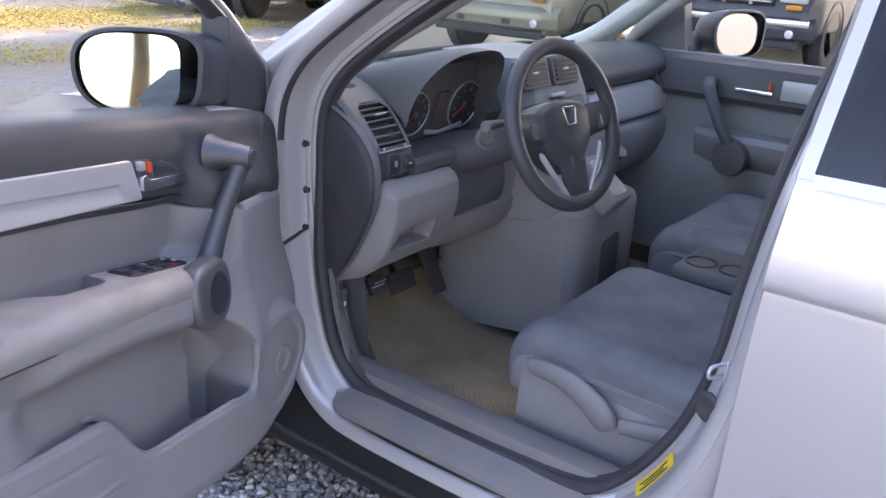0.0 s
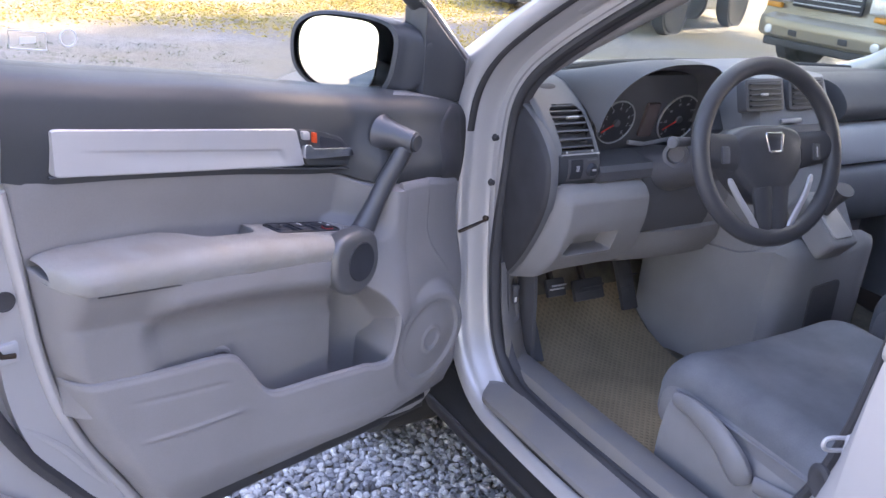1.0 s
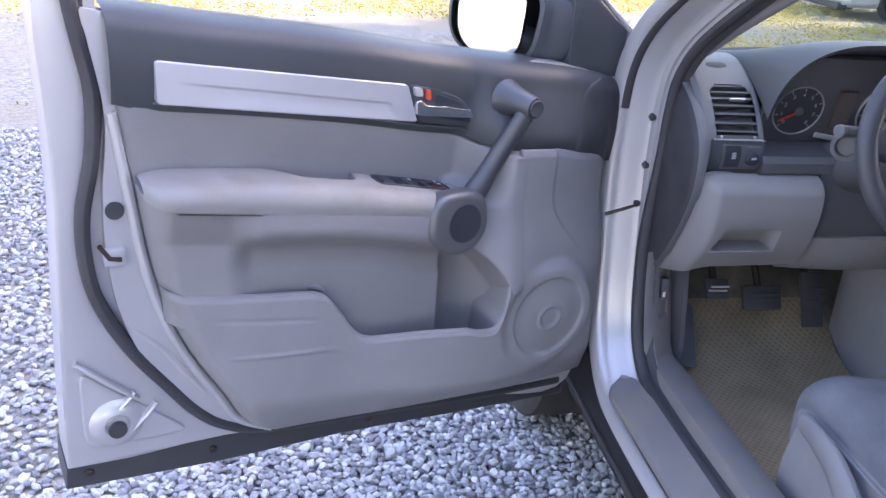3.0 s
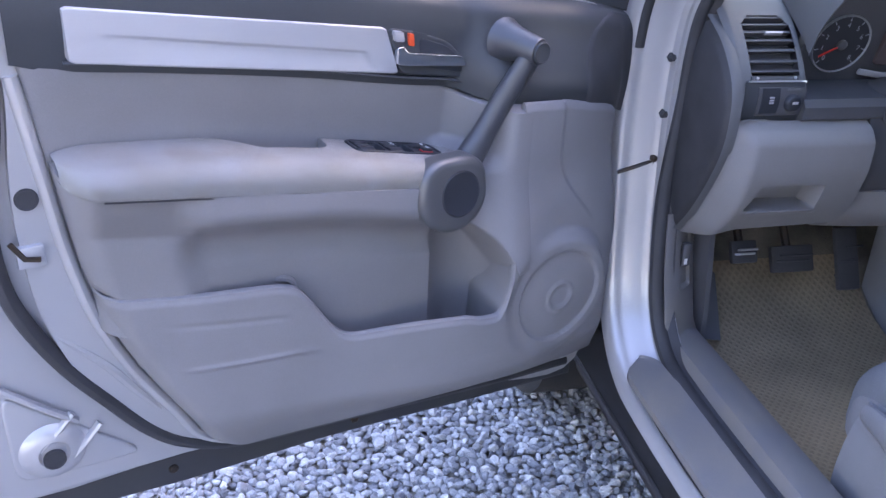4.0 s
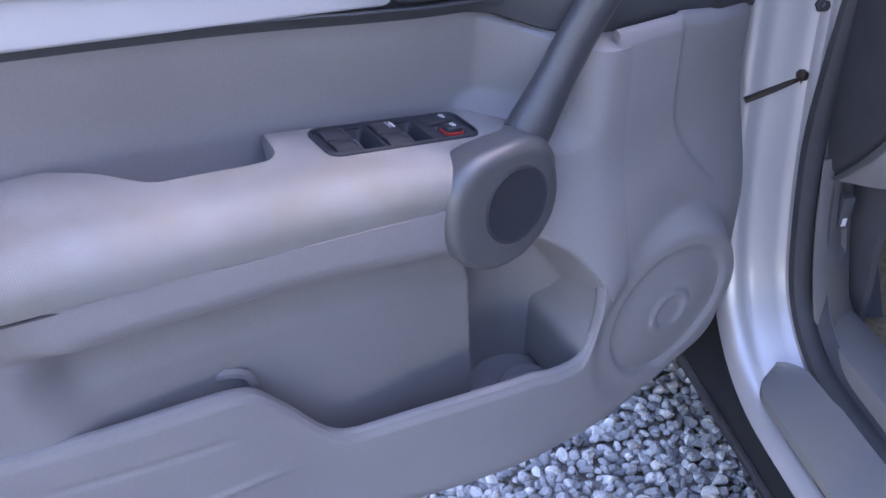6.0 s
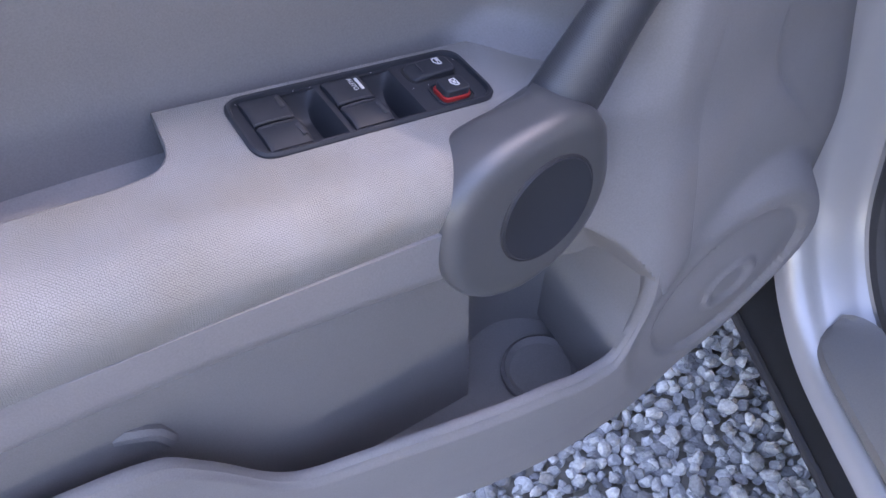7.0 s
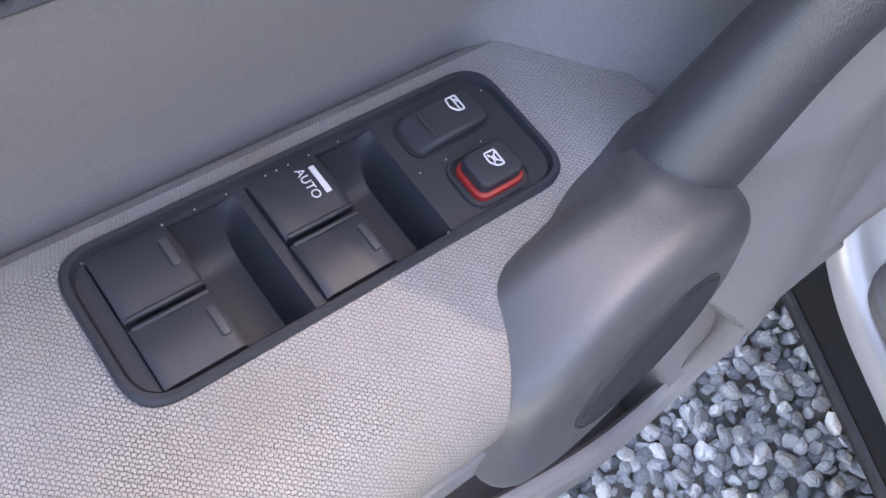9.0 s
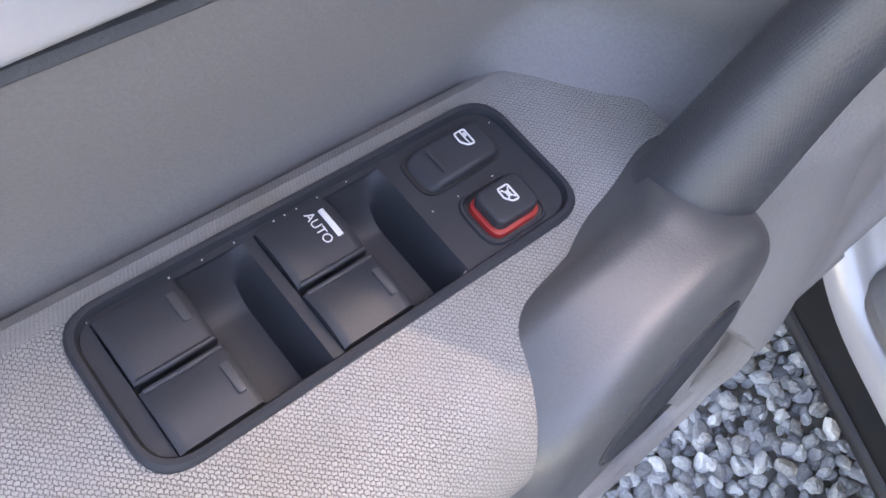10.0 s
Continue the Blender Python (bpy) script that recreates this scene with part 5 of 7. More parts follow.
part("vent_back", surface(lambda u, v: pod(0.16 + 0.74 * u, V0 - 0.02 + (V1 - V0 + 0.04) * v, -0.022), 8, 14), DASH_DARK, dash)
for k in range(7):
    vk = V0 + (V1 - V0) * (k + 0.6) / 7
    part("vent_slat", loft([[pod(u, vk + dv, off) for dv, off in ((-0.004, -0.002), (0.003, -0.002), (0.010, -0.018), (0.003, -0.018))] for u in np.linspace(0.19, 0.87, 9)]), DASH_DARK, dash)
vm = V0 + (V1 - V0) * 0.62
part("vent_tab", loft([[pod(u, vm + dv, off) for dv, off in ((-0.003, -0.004), (-0.003, 0.003), (0.003, 0.003), (0.003, -0.004))] for u in np.linspace(0.50, 0.74, 4)]), SATIN, dash)
vs = pod_v(0.991)
part("vent_sill", loft([[pod(u, vs + 0.020 + dv, off) for dv, off in ((-0.008, -0.002), (-0.008, 0.003), (0.008, 0.003), (0.008, -0.002))] for u in np.linspace(0.19, 0.87, 5)]), DASH_DARK, dash)
for u in (0.27, 0.79):
    part("vent_dot", lathe([(0.0026, -0.002), (0.0026, 0.0010), (0.0018, 0.0016), (0.0006, 0.0017)], 10), SATIN, dash, "", Matrix.Translation(pod(u, vs + 0.020, 0.003)) @ Matrix.Rotation(radians(180), 4, "Z"))
v0, v1 = pod_v(0.931), pod_v(0.985)
part("switch_block", loft([[pod(u, v, 0.0030 if 0.02 < j < 0.98 else -0.003) for j, v in ((j / 10, v0 + (v1 - v0) * j / 10) for j in range(11))] + [pod(u, v1, -0.008), pod(u, v0, -0.008)] for u in np.linspace(0.30, 0.97, 8)]), DASH_DARK, dash)
va, vb = v0 + 0.16 * (v1 - v0), v0 + 0.90 * (v1 - v0)
part("dash_switch", loft([[pod(u, va + (vb - va) * j / 6, 0.0055 - 0.0015 * abs(j - 3) / 3) for j in range(7)] + [pod(u, vb, 0), pod(u, va, 0)] for u in np.linspace(0.34, 0.58, 4)]), GLOSS_BLACK, dash)
for j0, j1 in ((0.40, 0.46), (0.50, 0.56), (0.60, 0.66)):
    part("switch_print", loft([[pod(u, va + (vb - va) * j, 0.0066) for j in (j0, j1)] + [pod(u, va + (vb - va) * j, 0.0050) for j in (j1, j0)] for u in (0.44, 0.50)]), SATIN, dash)
vk = v0 + 0.46 * (v1 - v0)
knob_at = Matrix.Translation(pod(0.77, vk, 0.003)) @ Matrix.Rotation(radians(180), 4, "Z")
part("dimmer_knob", lathe([(0.0150, -0.002), (0.0150, 0.003), (0.0120, 0.008), (0.0105, 0.009), (0.001, 0.0092)], 28), GLOSS_BLACK, dash, "black round dimmer knob", knob_at)
part("switch_print", box((0.010, 0.0012, 0.004), (0, 0.0094, 0.002), 0, 1), SATIN, dash, "", knob_at)
part("switch_print", loft([[pod(u, v0 + (v1 - v0) * j, 0.0045) for j in (0.82, 0.88)] + [pod(u, v0 + (v1 - v0) * j, 0.0020) for j in (0.88, 0.82)] for u in (0.68, 0.86)]), DASH_MID, dash)
part("tweeter_grille", surface(lambda u, v: (lambda x, y: (x, y, float(np.interp(y, (1.17, 1.215, 1.26, 1.35), (1.083, 1.107, 1.119, 1.122))) + 0.003 - 0.004 * v ** 4))(1.380 + 0.036 * v * math.cos(2 * math.pi * u), 1.232 + 0.026 * v * math.sin(2 * math.pi * u)), 36, 8, loop_u=True), RUBBER, dash, "black oval tweeter grille")

# side cover at the door end: black bulged plate inside a grey edge band
edge_way = spline([(1.225, 1.082, 0), (1.16, 1.062, 0), (1.112, 1.030, 0), (1.075, 0.985, 0), (1.064, 0.93, 0), (1.072, 0.87, 0), (1.107, 0.792, 0), (1.157, 0.715, 0), (1.215, 0.665, 0), (1.27, 0.70, 0), (1.28, 0.90, 0), (1.27, 1.03, 0)], 80, closed=True)
YM, ZM = 1.175, 0.88


def cover_sheet(u, v):
    p = edge_way[int(round(u * 80)) % 80]
    prof = [(0.80, 0.000), (1.0, 0.000), (1.0, -0.012), (0.985, -0.018)]
    k = v * 3
    i = min(int(k), 2)
    t = k - i
    r, o = (prof[i][j] + (prof[i + 1][j] - prof[i][j]) * t for j in (0, 1))
    return (1.322 + o, YM + (p.x - YM) * r, ZM + (p.y - ZM) * r)


part("end_band", surface(cover_sheet, 80, 6, loop_u=True), DASH_MID, dash)


def bulge(u, v):
    p = edge_way[int(round(u * 80)) % 80]
    r = 0.93 * (1 - v)
    return (1.3065 - 0.012 * (1 - (r / 0.93) ** 3) + 0.008 * step(0.86, 0.93, r), YM + (p.x - YM) * r, ZM + (p.y - ZM) * (0.965 * r / 0.93))


part("end_cover", surface(bulge, 80, 16, loop_u=True), RUBBER, dash, "black dashboard end cover")
part("end_filler", surface(lambda u, v: (1.312, YM + (edge_way[int(round(u * 80)) % 80].x - YM) * (1 - v), ZM + (edge_way[int(round(u * 80)) % 80].y - ZM) * (1 - v)), 80, 2, loop_u=True), DASH_DARK, dash)


def tilt_frame(x, y, z, lean_deg, turn=0):
    """Frame on the dash's face: x across, y out of the face, z up along it."""
    return Matrix.Translation((x, y, z)) @ Matrix.Rotation(radians(180 + turn), 4, "Z") @ Matrix.Rotation(radians(lean_deg), 4, "X")


# instrument cluster under its hood
def hood_at(u, v):
    """Over the hood's rim (v = 0) back down to the dash top (v = 1)."""
    a = math.pi * u
    ca, sa = math.cos(a), math.sin(a)
    x = 1.620 - (0.166 + 0.055 * v) * math.copysign(abs(ca) ** 0.75, ca)
    top = 1.005 + 0.182 * sa ** 0.60
    y = 1.038 + 0.075 * (1 - sa) + 0.33 * v
    base = np.interp(y, POD_YS, POD_ZS)
    z = max(top + (1.112 - top) * step(0.0, 1.0, v) + 0.010 * math.sin(math.pi * v), base - 0.004)
    return (x, y, z)


POD_YS, POD_ZS = (1.08, 1.092, 1.13, 1.17, 1.215, 1.26, 1.40), (0.96, 1.003, 1.05, 1.083, 1.107, 1.119, 1.116)
part("gauge_hood", surface(hood_at, 60, 26), DASH_TOP, dash, "dark hood over the gauges")


def lining(u, v):
    x, y, z = hood_at(u, 0)
    k = 1 - 0.14 * v - 0.02 * min(1, v * 8)
    return (1.620 + (x - 1.620) * k + 0.04 * v, y - 0.003 * math.sin(math.pi * min(1, v * 8)) + 0.135 * v, 1.005 + (z - 1.005) * (k - 0.06 * v))


part("hood_lining", surface(lining, 60, 16), DASH_DARK, dash)
GX, GY, GZ = 1.675, 1.172, 1.040
part("gauge_face", plate(rounded([(-0.20, -0.085), (0.20, -0.085), (0.180, 0.105), (-0.180, 0.105)], 0.02), -0.02, 0.0, 0.002), DASH_DARK, dash, "", tilt_frame(GX, GY, GZ, -14))
DIAL = material("dial_face", (0.045, 0.046, 0.052), 0.35)
SILVER_RING = material("gauge_ring", (0.46, 0.47, 0.49), 0.35, 0.4)
NEEDLE = material("needle_red", (0.75, 0.04, 0.03), 0.4)


DIAL_PRINT = material("dial_print", (0.42, 0.45, 0.50), 0.5)


def dial(x, z, r, words):
    at = tilt_frame(GX, GY, GZ, -14) @ Matrix.Translation((GX - x, 0, z - GZ))
    part("dial_ring", lathe([(r, 0), (r, 0.005), (r * 0.985, 0.006), (r * 0.96, 0.003)], 40), SILVER_RING, dash, "", at)
    part("dial_disc", lathe([(r * 0.95, 0.001), (r * 0.94, 0.0035), (0.002, 0.0035)], 32), DIAL, dash, "", at)
    for k, word in enumerate(words):
        a = radians(225 - 270 * k / (len(words) - 1))
        digit = at @ Matrix.Translation((-r * 0.66 * math.cos(a), 0.0046, r * 0.66 * math.sin(a))) @ Matrix.Rotation(radians(180), 4, "Z") @ Matrix.Rotation(radians(90), 4, "X")
        lettering(word, 0.0125 if len(word) < 2 else 0.0095, digit, dash, DIAL_PRINT, "dial_number")
        part("dial_tick", box((0.0014, 0.0008, 0.0065), (0, 0.0042, r * 0.86), 0, 1), DIAL_PRINT, dash, "", at @ Matrix.Rotation(radians(135 - 270 * k / (len(words) - 1)), 4, "Y"))
    part("dial_needle", tube([(-r * 0.1, 0.007, r * 0.06), (r * 0.70, 0.007, -r * 0.40)], 0.0016, 6), NEEDLE, dash, "", at)
    part("dial_hub", lathe([(0.009, 0.003), (0.009, 0.009), (0.006, 0.011), (0.001, 0.011)], 16), DASH_DARK, dash, "", at)


dial(1.552, 1.032, 0.054, "012345678")
dial(1.747, 1.032, 0.062, ("0", "20", "40", "60", "80", "100", "120", "140"))
part("display", plate(rounded([(-0.019, -0.042), (0.019, -0.042), (0.019, 0.042), (-0.019, 0.042)], 0.004), -0.002, 0.006), material("display_dark", (0.11, 0.085, 0.085), 0.22), dash, "dark unlit display", tilt_frame(1.648, 1.168, 1.036, -14))
part("cluster_trim", tube([(0.070, 0.010, -0.064), (0.02, 0.012, -0.072), (-0.07, 0.010, -0.062)], 0.006, 8, squash=(0.6, 1.0)), SATIN, dash, "", tilt_frame(GX, GY, 1.046, -14))
part("dash_fill", loft([[(x, y, z) for y, z in ((1.090, 0.915), (1.072, 0.93), (1.070, 0.950), (1.078, 0.962), (1.18, 0.966), (1.18, 0.90))] for x in np.linspace(1.440, 1.80, 6)]), DASH_DARK, dash)

# knee panel with its coin tray; its outer end wraps round under the end band
KNEE = ease([0.665, 0.72, 0.76, 0.80, 0.85, 0.89, 0.912, 0.925], [1.165, 1.108, 1.078, 1.060, 1.046, 1.044, 1.056, 1.080])
END_Y = ease([0.665, 0.715, 0.792, 0.87, 0.93, 0.94], [1.205, 1.157, 1.107, 1.072, 1.064, 1.066])


def knee(u, v):
    low = 0.672 + 0.035 * step(0.0, 0.3, u) + 0.012 * u
    z = low + (0.930 - 0.004 * step(0.0, 0.4, u) - low) * v
    x = 1.318 + (0.262 - 0.012 * v) * u
    k = step(0.0, 0.16, u)
    y = END_Y(z) * (1 - k) + KNEE(z) * k
    # coin tray scooped out of the face
    t = step(0.235, 0.28, u + (0.80 - z) * 1.2) * step(0.72, 0.69, u) * step(0.764, 0.769, z) * step(0.818, 0.812, z)
    return (x, y + 0.045 * t - 0.004 * step(0.03, 0.0, abs(u - 0.48) - 0.24) * step(0.008, 0.0, abs(z - 0.760)), z)


part("knee_panel", solid(surface(knee, 90, 100), -0.006), LOWER, dash, "pale grey lower dash panel")
part("under_dash", across([(1.12, 0.72), (1.12, 0.80), (1.30, 0.80), (1.40, 0.72)], 1.40, 2.70, 4), DASH_DARK, dash)
part("column_shroud", loft([[(1.660 + 0.066 * w * math.cos(a), y, zc + 0.052 * w * math.sin(a)) for a in (2 * math.pi * k / 20 for k in range(20))] for y, zc, w in ((1.16, 0.915, 1.2), (1.08, 0.94, 1.05), (0.98, 0.985, 0.95), (0.90, 1.02, 0.85))]), DASH_DARK, dash)
part("column_cover", loft([[(x, y, z) for y, z in ((1.075, 0.93), (1.060, 0.86), (1.064, 0.82), (1.075, 0.795), (1.16, 0.79), (1.16, 0.95))] for x in np.linspace(1.572, 1.79, 6)]), DASH_DARK, dash, "black column cover")
part("lower_cover", loft([[(x, y + 0.02 * ((x - 1.75) / 0.18) ** 2, z) for y, z in ((1.085, 0.800), (1.062, 0.792), (1.068, 0.755), (1.098, 0.710), (1.14, 0.690), (1.25, 0.70), (1.25, 0.80))] for x in np.linspace(1.572, 1.93, 12)]), LOWER, dash, "grey lower column panel")
part("knee_side", loft([[(x, y, z) for y, z in ((1.09, 0.93), (1.07, 0.86), (1.08, 0.765), (1.2, 0.765), (1.2, 0.93))] for x in (1.79, 1.86)]), LOWER, dash)

# stalk with its pale end, ignition ring
stalk = part("turn_stalk", tube([(1.60, 0.925, 1.05), (1.54, 0.92, 1.055), (1.485, 0.918, 1.057)], [0.009, 0.0085, 0.011], 12), DASH_DARK, dash)
part("stalk_end", lathe([(0.012, 0), (0.012, 0.008), (0.010, 0.010), (0.001, 0.0105)], 16), DASH_MID, dash, "", Matrix.Translation((1.482, 0.917, 1.057)) @ Matrix.Rotation(radians(105), 4, "Z"))
part("stalk_ring", lathe([(0.026, 0), (0.026, 0.012), (0.018, 0.014), (0.016, 0.004)], 24), DASH_DARK, dash, "", Matrix.Translation((1.512, 0.935, 1.026)) @ Matrix.Rotation(radians(130), 4, "Z"))

# steering wheel
WHEEL = Matrix.Translation((1.660, 0.830, 1.050)) @ Matrix.Rotation(radians(173), 4, "Z") @ Matrix.Rotation(radians(20), 4, "X")
LEATHER = material("wheel_black", (0.072, 0.074, 0.082), 0.42, 0, 0.35, 0.0014, 0.15, 0.1)
sw = part("steering_wheel", tube([(0.1735 * math.cos(a), 0, 0.1735 * math.sin(a)) for a in (2 * math.pi * k / 64 for k in range(64))], 0.0165, 14, closed=True, squash=(1.0, 1.12)), LEATHER, suv, "black three-spoke steering wheel", WHEEL)


def hub(u, v):
    a = 2 * math.pi * u
    ca, sa = math.cos(a), math.sin(a)
    x = math.copysign(abs(ca) ** 0.75, ca) * (0.104 if sa > 0 else 0.104 + 0.05 * sa)
    z = math.copysign(abs(sa) ** 0.75, sa) * (0.055 if sa > 0 else 0.105)
    prof = [(1.0, -0.045), (1.02, -0.015), (0.97, 0.006), (0.85, 0.016), (0.5, 0.024), (0.0, 0.026)]
    k = v * 5
    i = min(int(k), 4)
    t = k - i
    r, d = (prof[i][j] + (prof[i + 1][j] - prof[i][j]) * t for j in (0, 1))
    return (x * r, d - 0.012, z * r)


part("wheel_hub", surface(hub, 40, 20, loop_u=True), LEATHER, sw, "", WHEEL)
for sx in (-1, 1):
    part("wheel_spoke", tube([(sx * 0.08, -0.008, 0.0), (sx * 0.13, -0.006, 0.006), (sx * 0.168, 0, 0.012)], [0.038, 0.034, 0.030], 12, squash=(0.40, 1.0)), LEATHER, sw, "", WHEEL)
    part("lower_spoke", tube([(sx * 0.022, 0.0, -0.070), (sx * 0.020, 0.0, -0.12), (sx * 0.020, -0.002, -0.165)], [0.026, 0.022, 0.020], 10, squash=(0.45, 1.0)), LEATHER, sw, "", WHEEL)
    part("spoke_trim", tube(spline([(sx * 0.108, 0.004, -0.050), (sx * 0.088, 0.006, -0.088), (sx * 0.058, 0.005, -0.130), (sx * 0.036, 0.003, -0.164)], 12), [0.004] + [0.0075] * 9 + [0.006, 0.004], 8, squash=(0.6, 1.0)), SATIN, sw, "satin silver spoke trim", WHEEL)
    part("wheel_button", box((0.020, 0.006, 0.034), (sx * 0.118, 0.008, -0.004), 0.003, 2), DASH_DARK, sw, "", WHEEL)
bm = tube([(-0.019, 0.0165, 0.036), (0.019, 0.0165, 0.036), (0.0215, 0.0170, 0.032), (0.015, 0.0178, 0.001), (0.012, 0.0180, -0.001), (-0.012, 0.0180, -0.001), (-0.015, 0.0178, 0.001), (-0.0215, 0.0170, 0.032)], 0.0026, 8, closed=True)
part("wheel_badge", bm, CHROME, sw, "plain chrome badge frame", WHEEL)
part("wheel_print", box((0.004, 0.002, 0.022), (-0.118, 0.0118, -0.004), 0.001, 1), SATIN, sw, "", WHEEL)

# centre stack, console and shifter
stack = part("centre_console", loft([[(x, y, z) for x, y in ((1.86 + w, y0 + 0.25), (1.86 + w, y0 + 0.03), (1.89 + w, y0), (2.17 - w, y0), (2.20 - w, y0 + 0.03), (2.20 - w, y0 + 0.25))] for z, y0, w in ((0.42, 1.00, 0.0), (0.60, 0.97, 0.0), (0.78, 0.93, -0.01), (0.90, 1.00, 0.0), (1.05, 1.06, 0.01), (1.14, 1.10, 0.02))]), LOWER_DARK, suv, "dark grey centre stack")
for dx in (-0.075, 0.075):
    vent_at = tilt_frame(1.985 + dx, 1.075, 1.105, 18)
    part("vent_frame", plate(rounded([(-0.066, -0.038), (0.066, -0.038), (0.066, 0.038), (-0.066, 0.038)], 0.010), -0.02, 0.006, 0.004, 2), DASH_DARK, stack, "", vent_at)
    part("vent_back", plate(rounded([(-0.056, -0.031), (0.056, -0.031), (0.056, 0.031), (-0.056, 0.031)], 0.006), 0.0, 0.0066), RUBBER, stack, "", vent_at)
    part("vent_tab", box((0.026, 0.006, 0.006), (0.01, 0.013, 0.0), 0.002, 1), SATIN, stack, "", vent_at)
    for k in range(5):
        part("vent_slat", box((0.108, 0.008, 0.0045), (0, 0.008, -0.025 + 0.0125 * k), 0.001, 1), BLACK, stack, "", vent_at)
part("stack_latch", box((0.075, 0.010, 0.012), (2.0, 1.052, 1.045), 0.004, 2), SATIN, stack)
part("radio", plate(rounded([(-0.13, -0.05), (0.13, -0.05), (0.13, 0.05), (-0.13, 0.05)], 0.01), -0.02, 0.012, 0.004, 2), DASH_DARK, stack, "", tilt_frame(2.0, 1.04, 0.985, 20))
bez = part("shifter_bezel", plate(rounded([(-0.05, -0.075), (0.05, -0.075), (0.045, 0.075), (-0.045, 0.075)], 0.02), -0.04, 0.02, 0.01, 3), LOWER_DARK, stack, "", tilt_frame(1.985, 0.885, 0.845, 52))
part("shifter_plate", plate(rounded([(-0.034, -0.058), (0.034, -0.058), (0.030, 0.058), (-0.030, 0.058)], 0.014), 0.0, 0.024, 0.003, 2), SATIN, stack, "satin silver shifter plate", tilt_frame(1.985, 0.885, 0.845, 52))
part("shift_lever", tube([(1.975, 0.89, 0.86), (1.955, 0.85, 0.91), (1.945, 0.83, 0.945)], [0.010, 0.010, 0.021], 12), DASH_DARK, stack)
part("console_side", loft([[(1.85, y, z0), (1.845, y, z1), (1.90, y, z1 + 0.02), (2.16, y, z1 + 0.02), (2.21, y, z1), (2.21, y, z0)] for y, z0, z1 in ((1.30, 0.36, 0.70), (1.15, 0.40, 0.72), (1.00, 0.42, 0.74), (0.90, 0.45, 0.78))] + [[(1.855 + k, y, z0), (1.85 + k, y, z1), (1.90 + k, y, z1 + 0.015), (2.16 - k, y, z1 + 0.015), (2.205 - k, y, z1), (2.205 - k, y, z0)] for y, z0, z1, k in ((0.885, 0.46, 0.775, 0.008), (0.868, 0.48, 0.765, 0.03), (0.860, 0.50, 0.75, 0.07))]), LOWER_DARK, suv, "grey console side panel")
# no real recess: a thin dark plate imitates the pocket's shade
part("pocket_shade_plate", plate(rounded([(-0.055, -0.10), (0.05, -0.10), (0.06, 0.09), (-0.045, 0.10)], 0.018), -0.004, 0.004, 0.003, 2), DASH_DARK, stack, "dark plate standing in for the shaded pocket in the console's end", tilt_frame(2.02, 0.860, 0.60, 0))
tray = part("centre_tray", box((0.20, 0.44, 0.05), (2.03, 0.43, 0.675), 0.02, 3), DASH_TOP, suv, "dark grey folding tray between the seats")
for yy in (0.595, 0.510):
    part("cup_holder", lathe([(0.038, -0.01), (0.040, 0.002), (0.036, 0.003), (0.034, -0.002), (0.001, -0.003)], 24), RUBBER, tray, "", Matrix.Translation((1.988, yy, 0.7005)) @ Matrix.Rotation(radians(90), 4, "X"))

# passenger side of the dash
def smoothed(pts):
    """A rounded section through the points given."""
    return [(p.x, p.y) for p in spline([(a, b, 0) for a, b in pts], 22)]


SILVER_DASH = material("silver_dash_plastic", (0.60, 0.62, 0.64), 0.42, 0.1, 0, 0.001, 0.06, 0.2)
part("passenger_pad", across(smoothed([(1.20, 1.005), (1.10, 1.015), (1.06, 1.062), (1.10, 1.112), (1.18, 1.125), (1.25, 1.12)]), 2.22, 2.735, 14), DASH_TOP, dash)
part("silver_strip", across(smoothed([(1.16, 0.902), (1.078, 0.907), (1.058, 0.928), (1.068, 0.998), (1.09, 1.017), (1.16, 1.012)]), 2.22, 2.735, 14), SILVER_DASH, dash, "satin silver dash strip")
part("glove_box", across(smoothed([(1.2, 0.69), (1.11, 0.72), (1.06, 0.78), (1.045, 0.87), (1.075, 0.902), (1.2, 0.90)]), 2.22, 2.735, 14), LOWER_DARK, dash, "grey glove box lid")
part("side_vent", lathe([(0.046, -0.02), (0.046, 0.006), (0.036, 0.010), (0.032, 0.0), (0.001, -0.004)], 24), DASH_DARK, dash, "", tilt_frame(2.70, 1.08, 1.04, 20))

# floor, mat, kick panel, pedals
fl = ease([0.1, 1.10, 1.22, 1.36, 1.50], [0.375, 0.375, 0.40, 0.50, 0.66])
part("floor_carpet", solid(surface(lambda u, v: (1.385 + 1.30 * u, 0.10 + 1.42 * v, fl(0.10 + 1.42 * v) + 0.004 * noise.noise((9 * u, 9 * v, 0))), 30, 40), 0.01), CARPET, suv, "dark grey carpet")
part("firewall", box((1.36, 0.03, 0.60), (2.03, 1.50, 0.74), 0.01), DASH_DARK, suv)


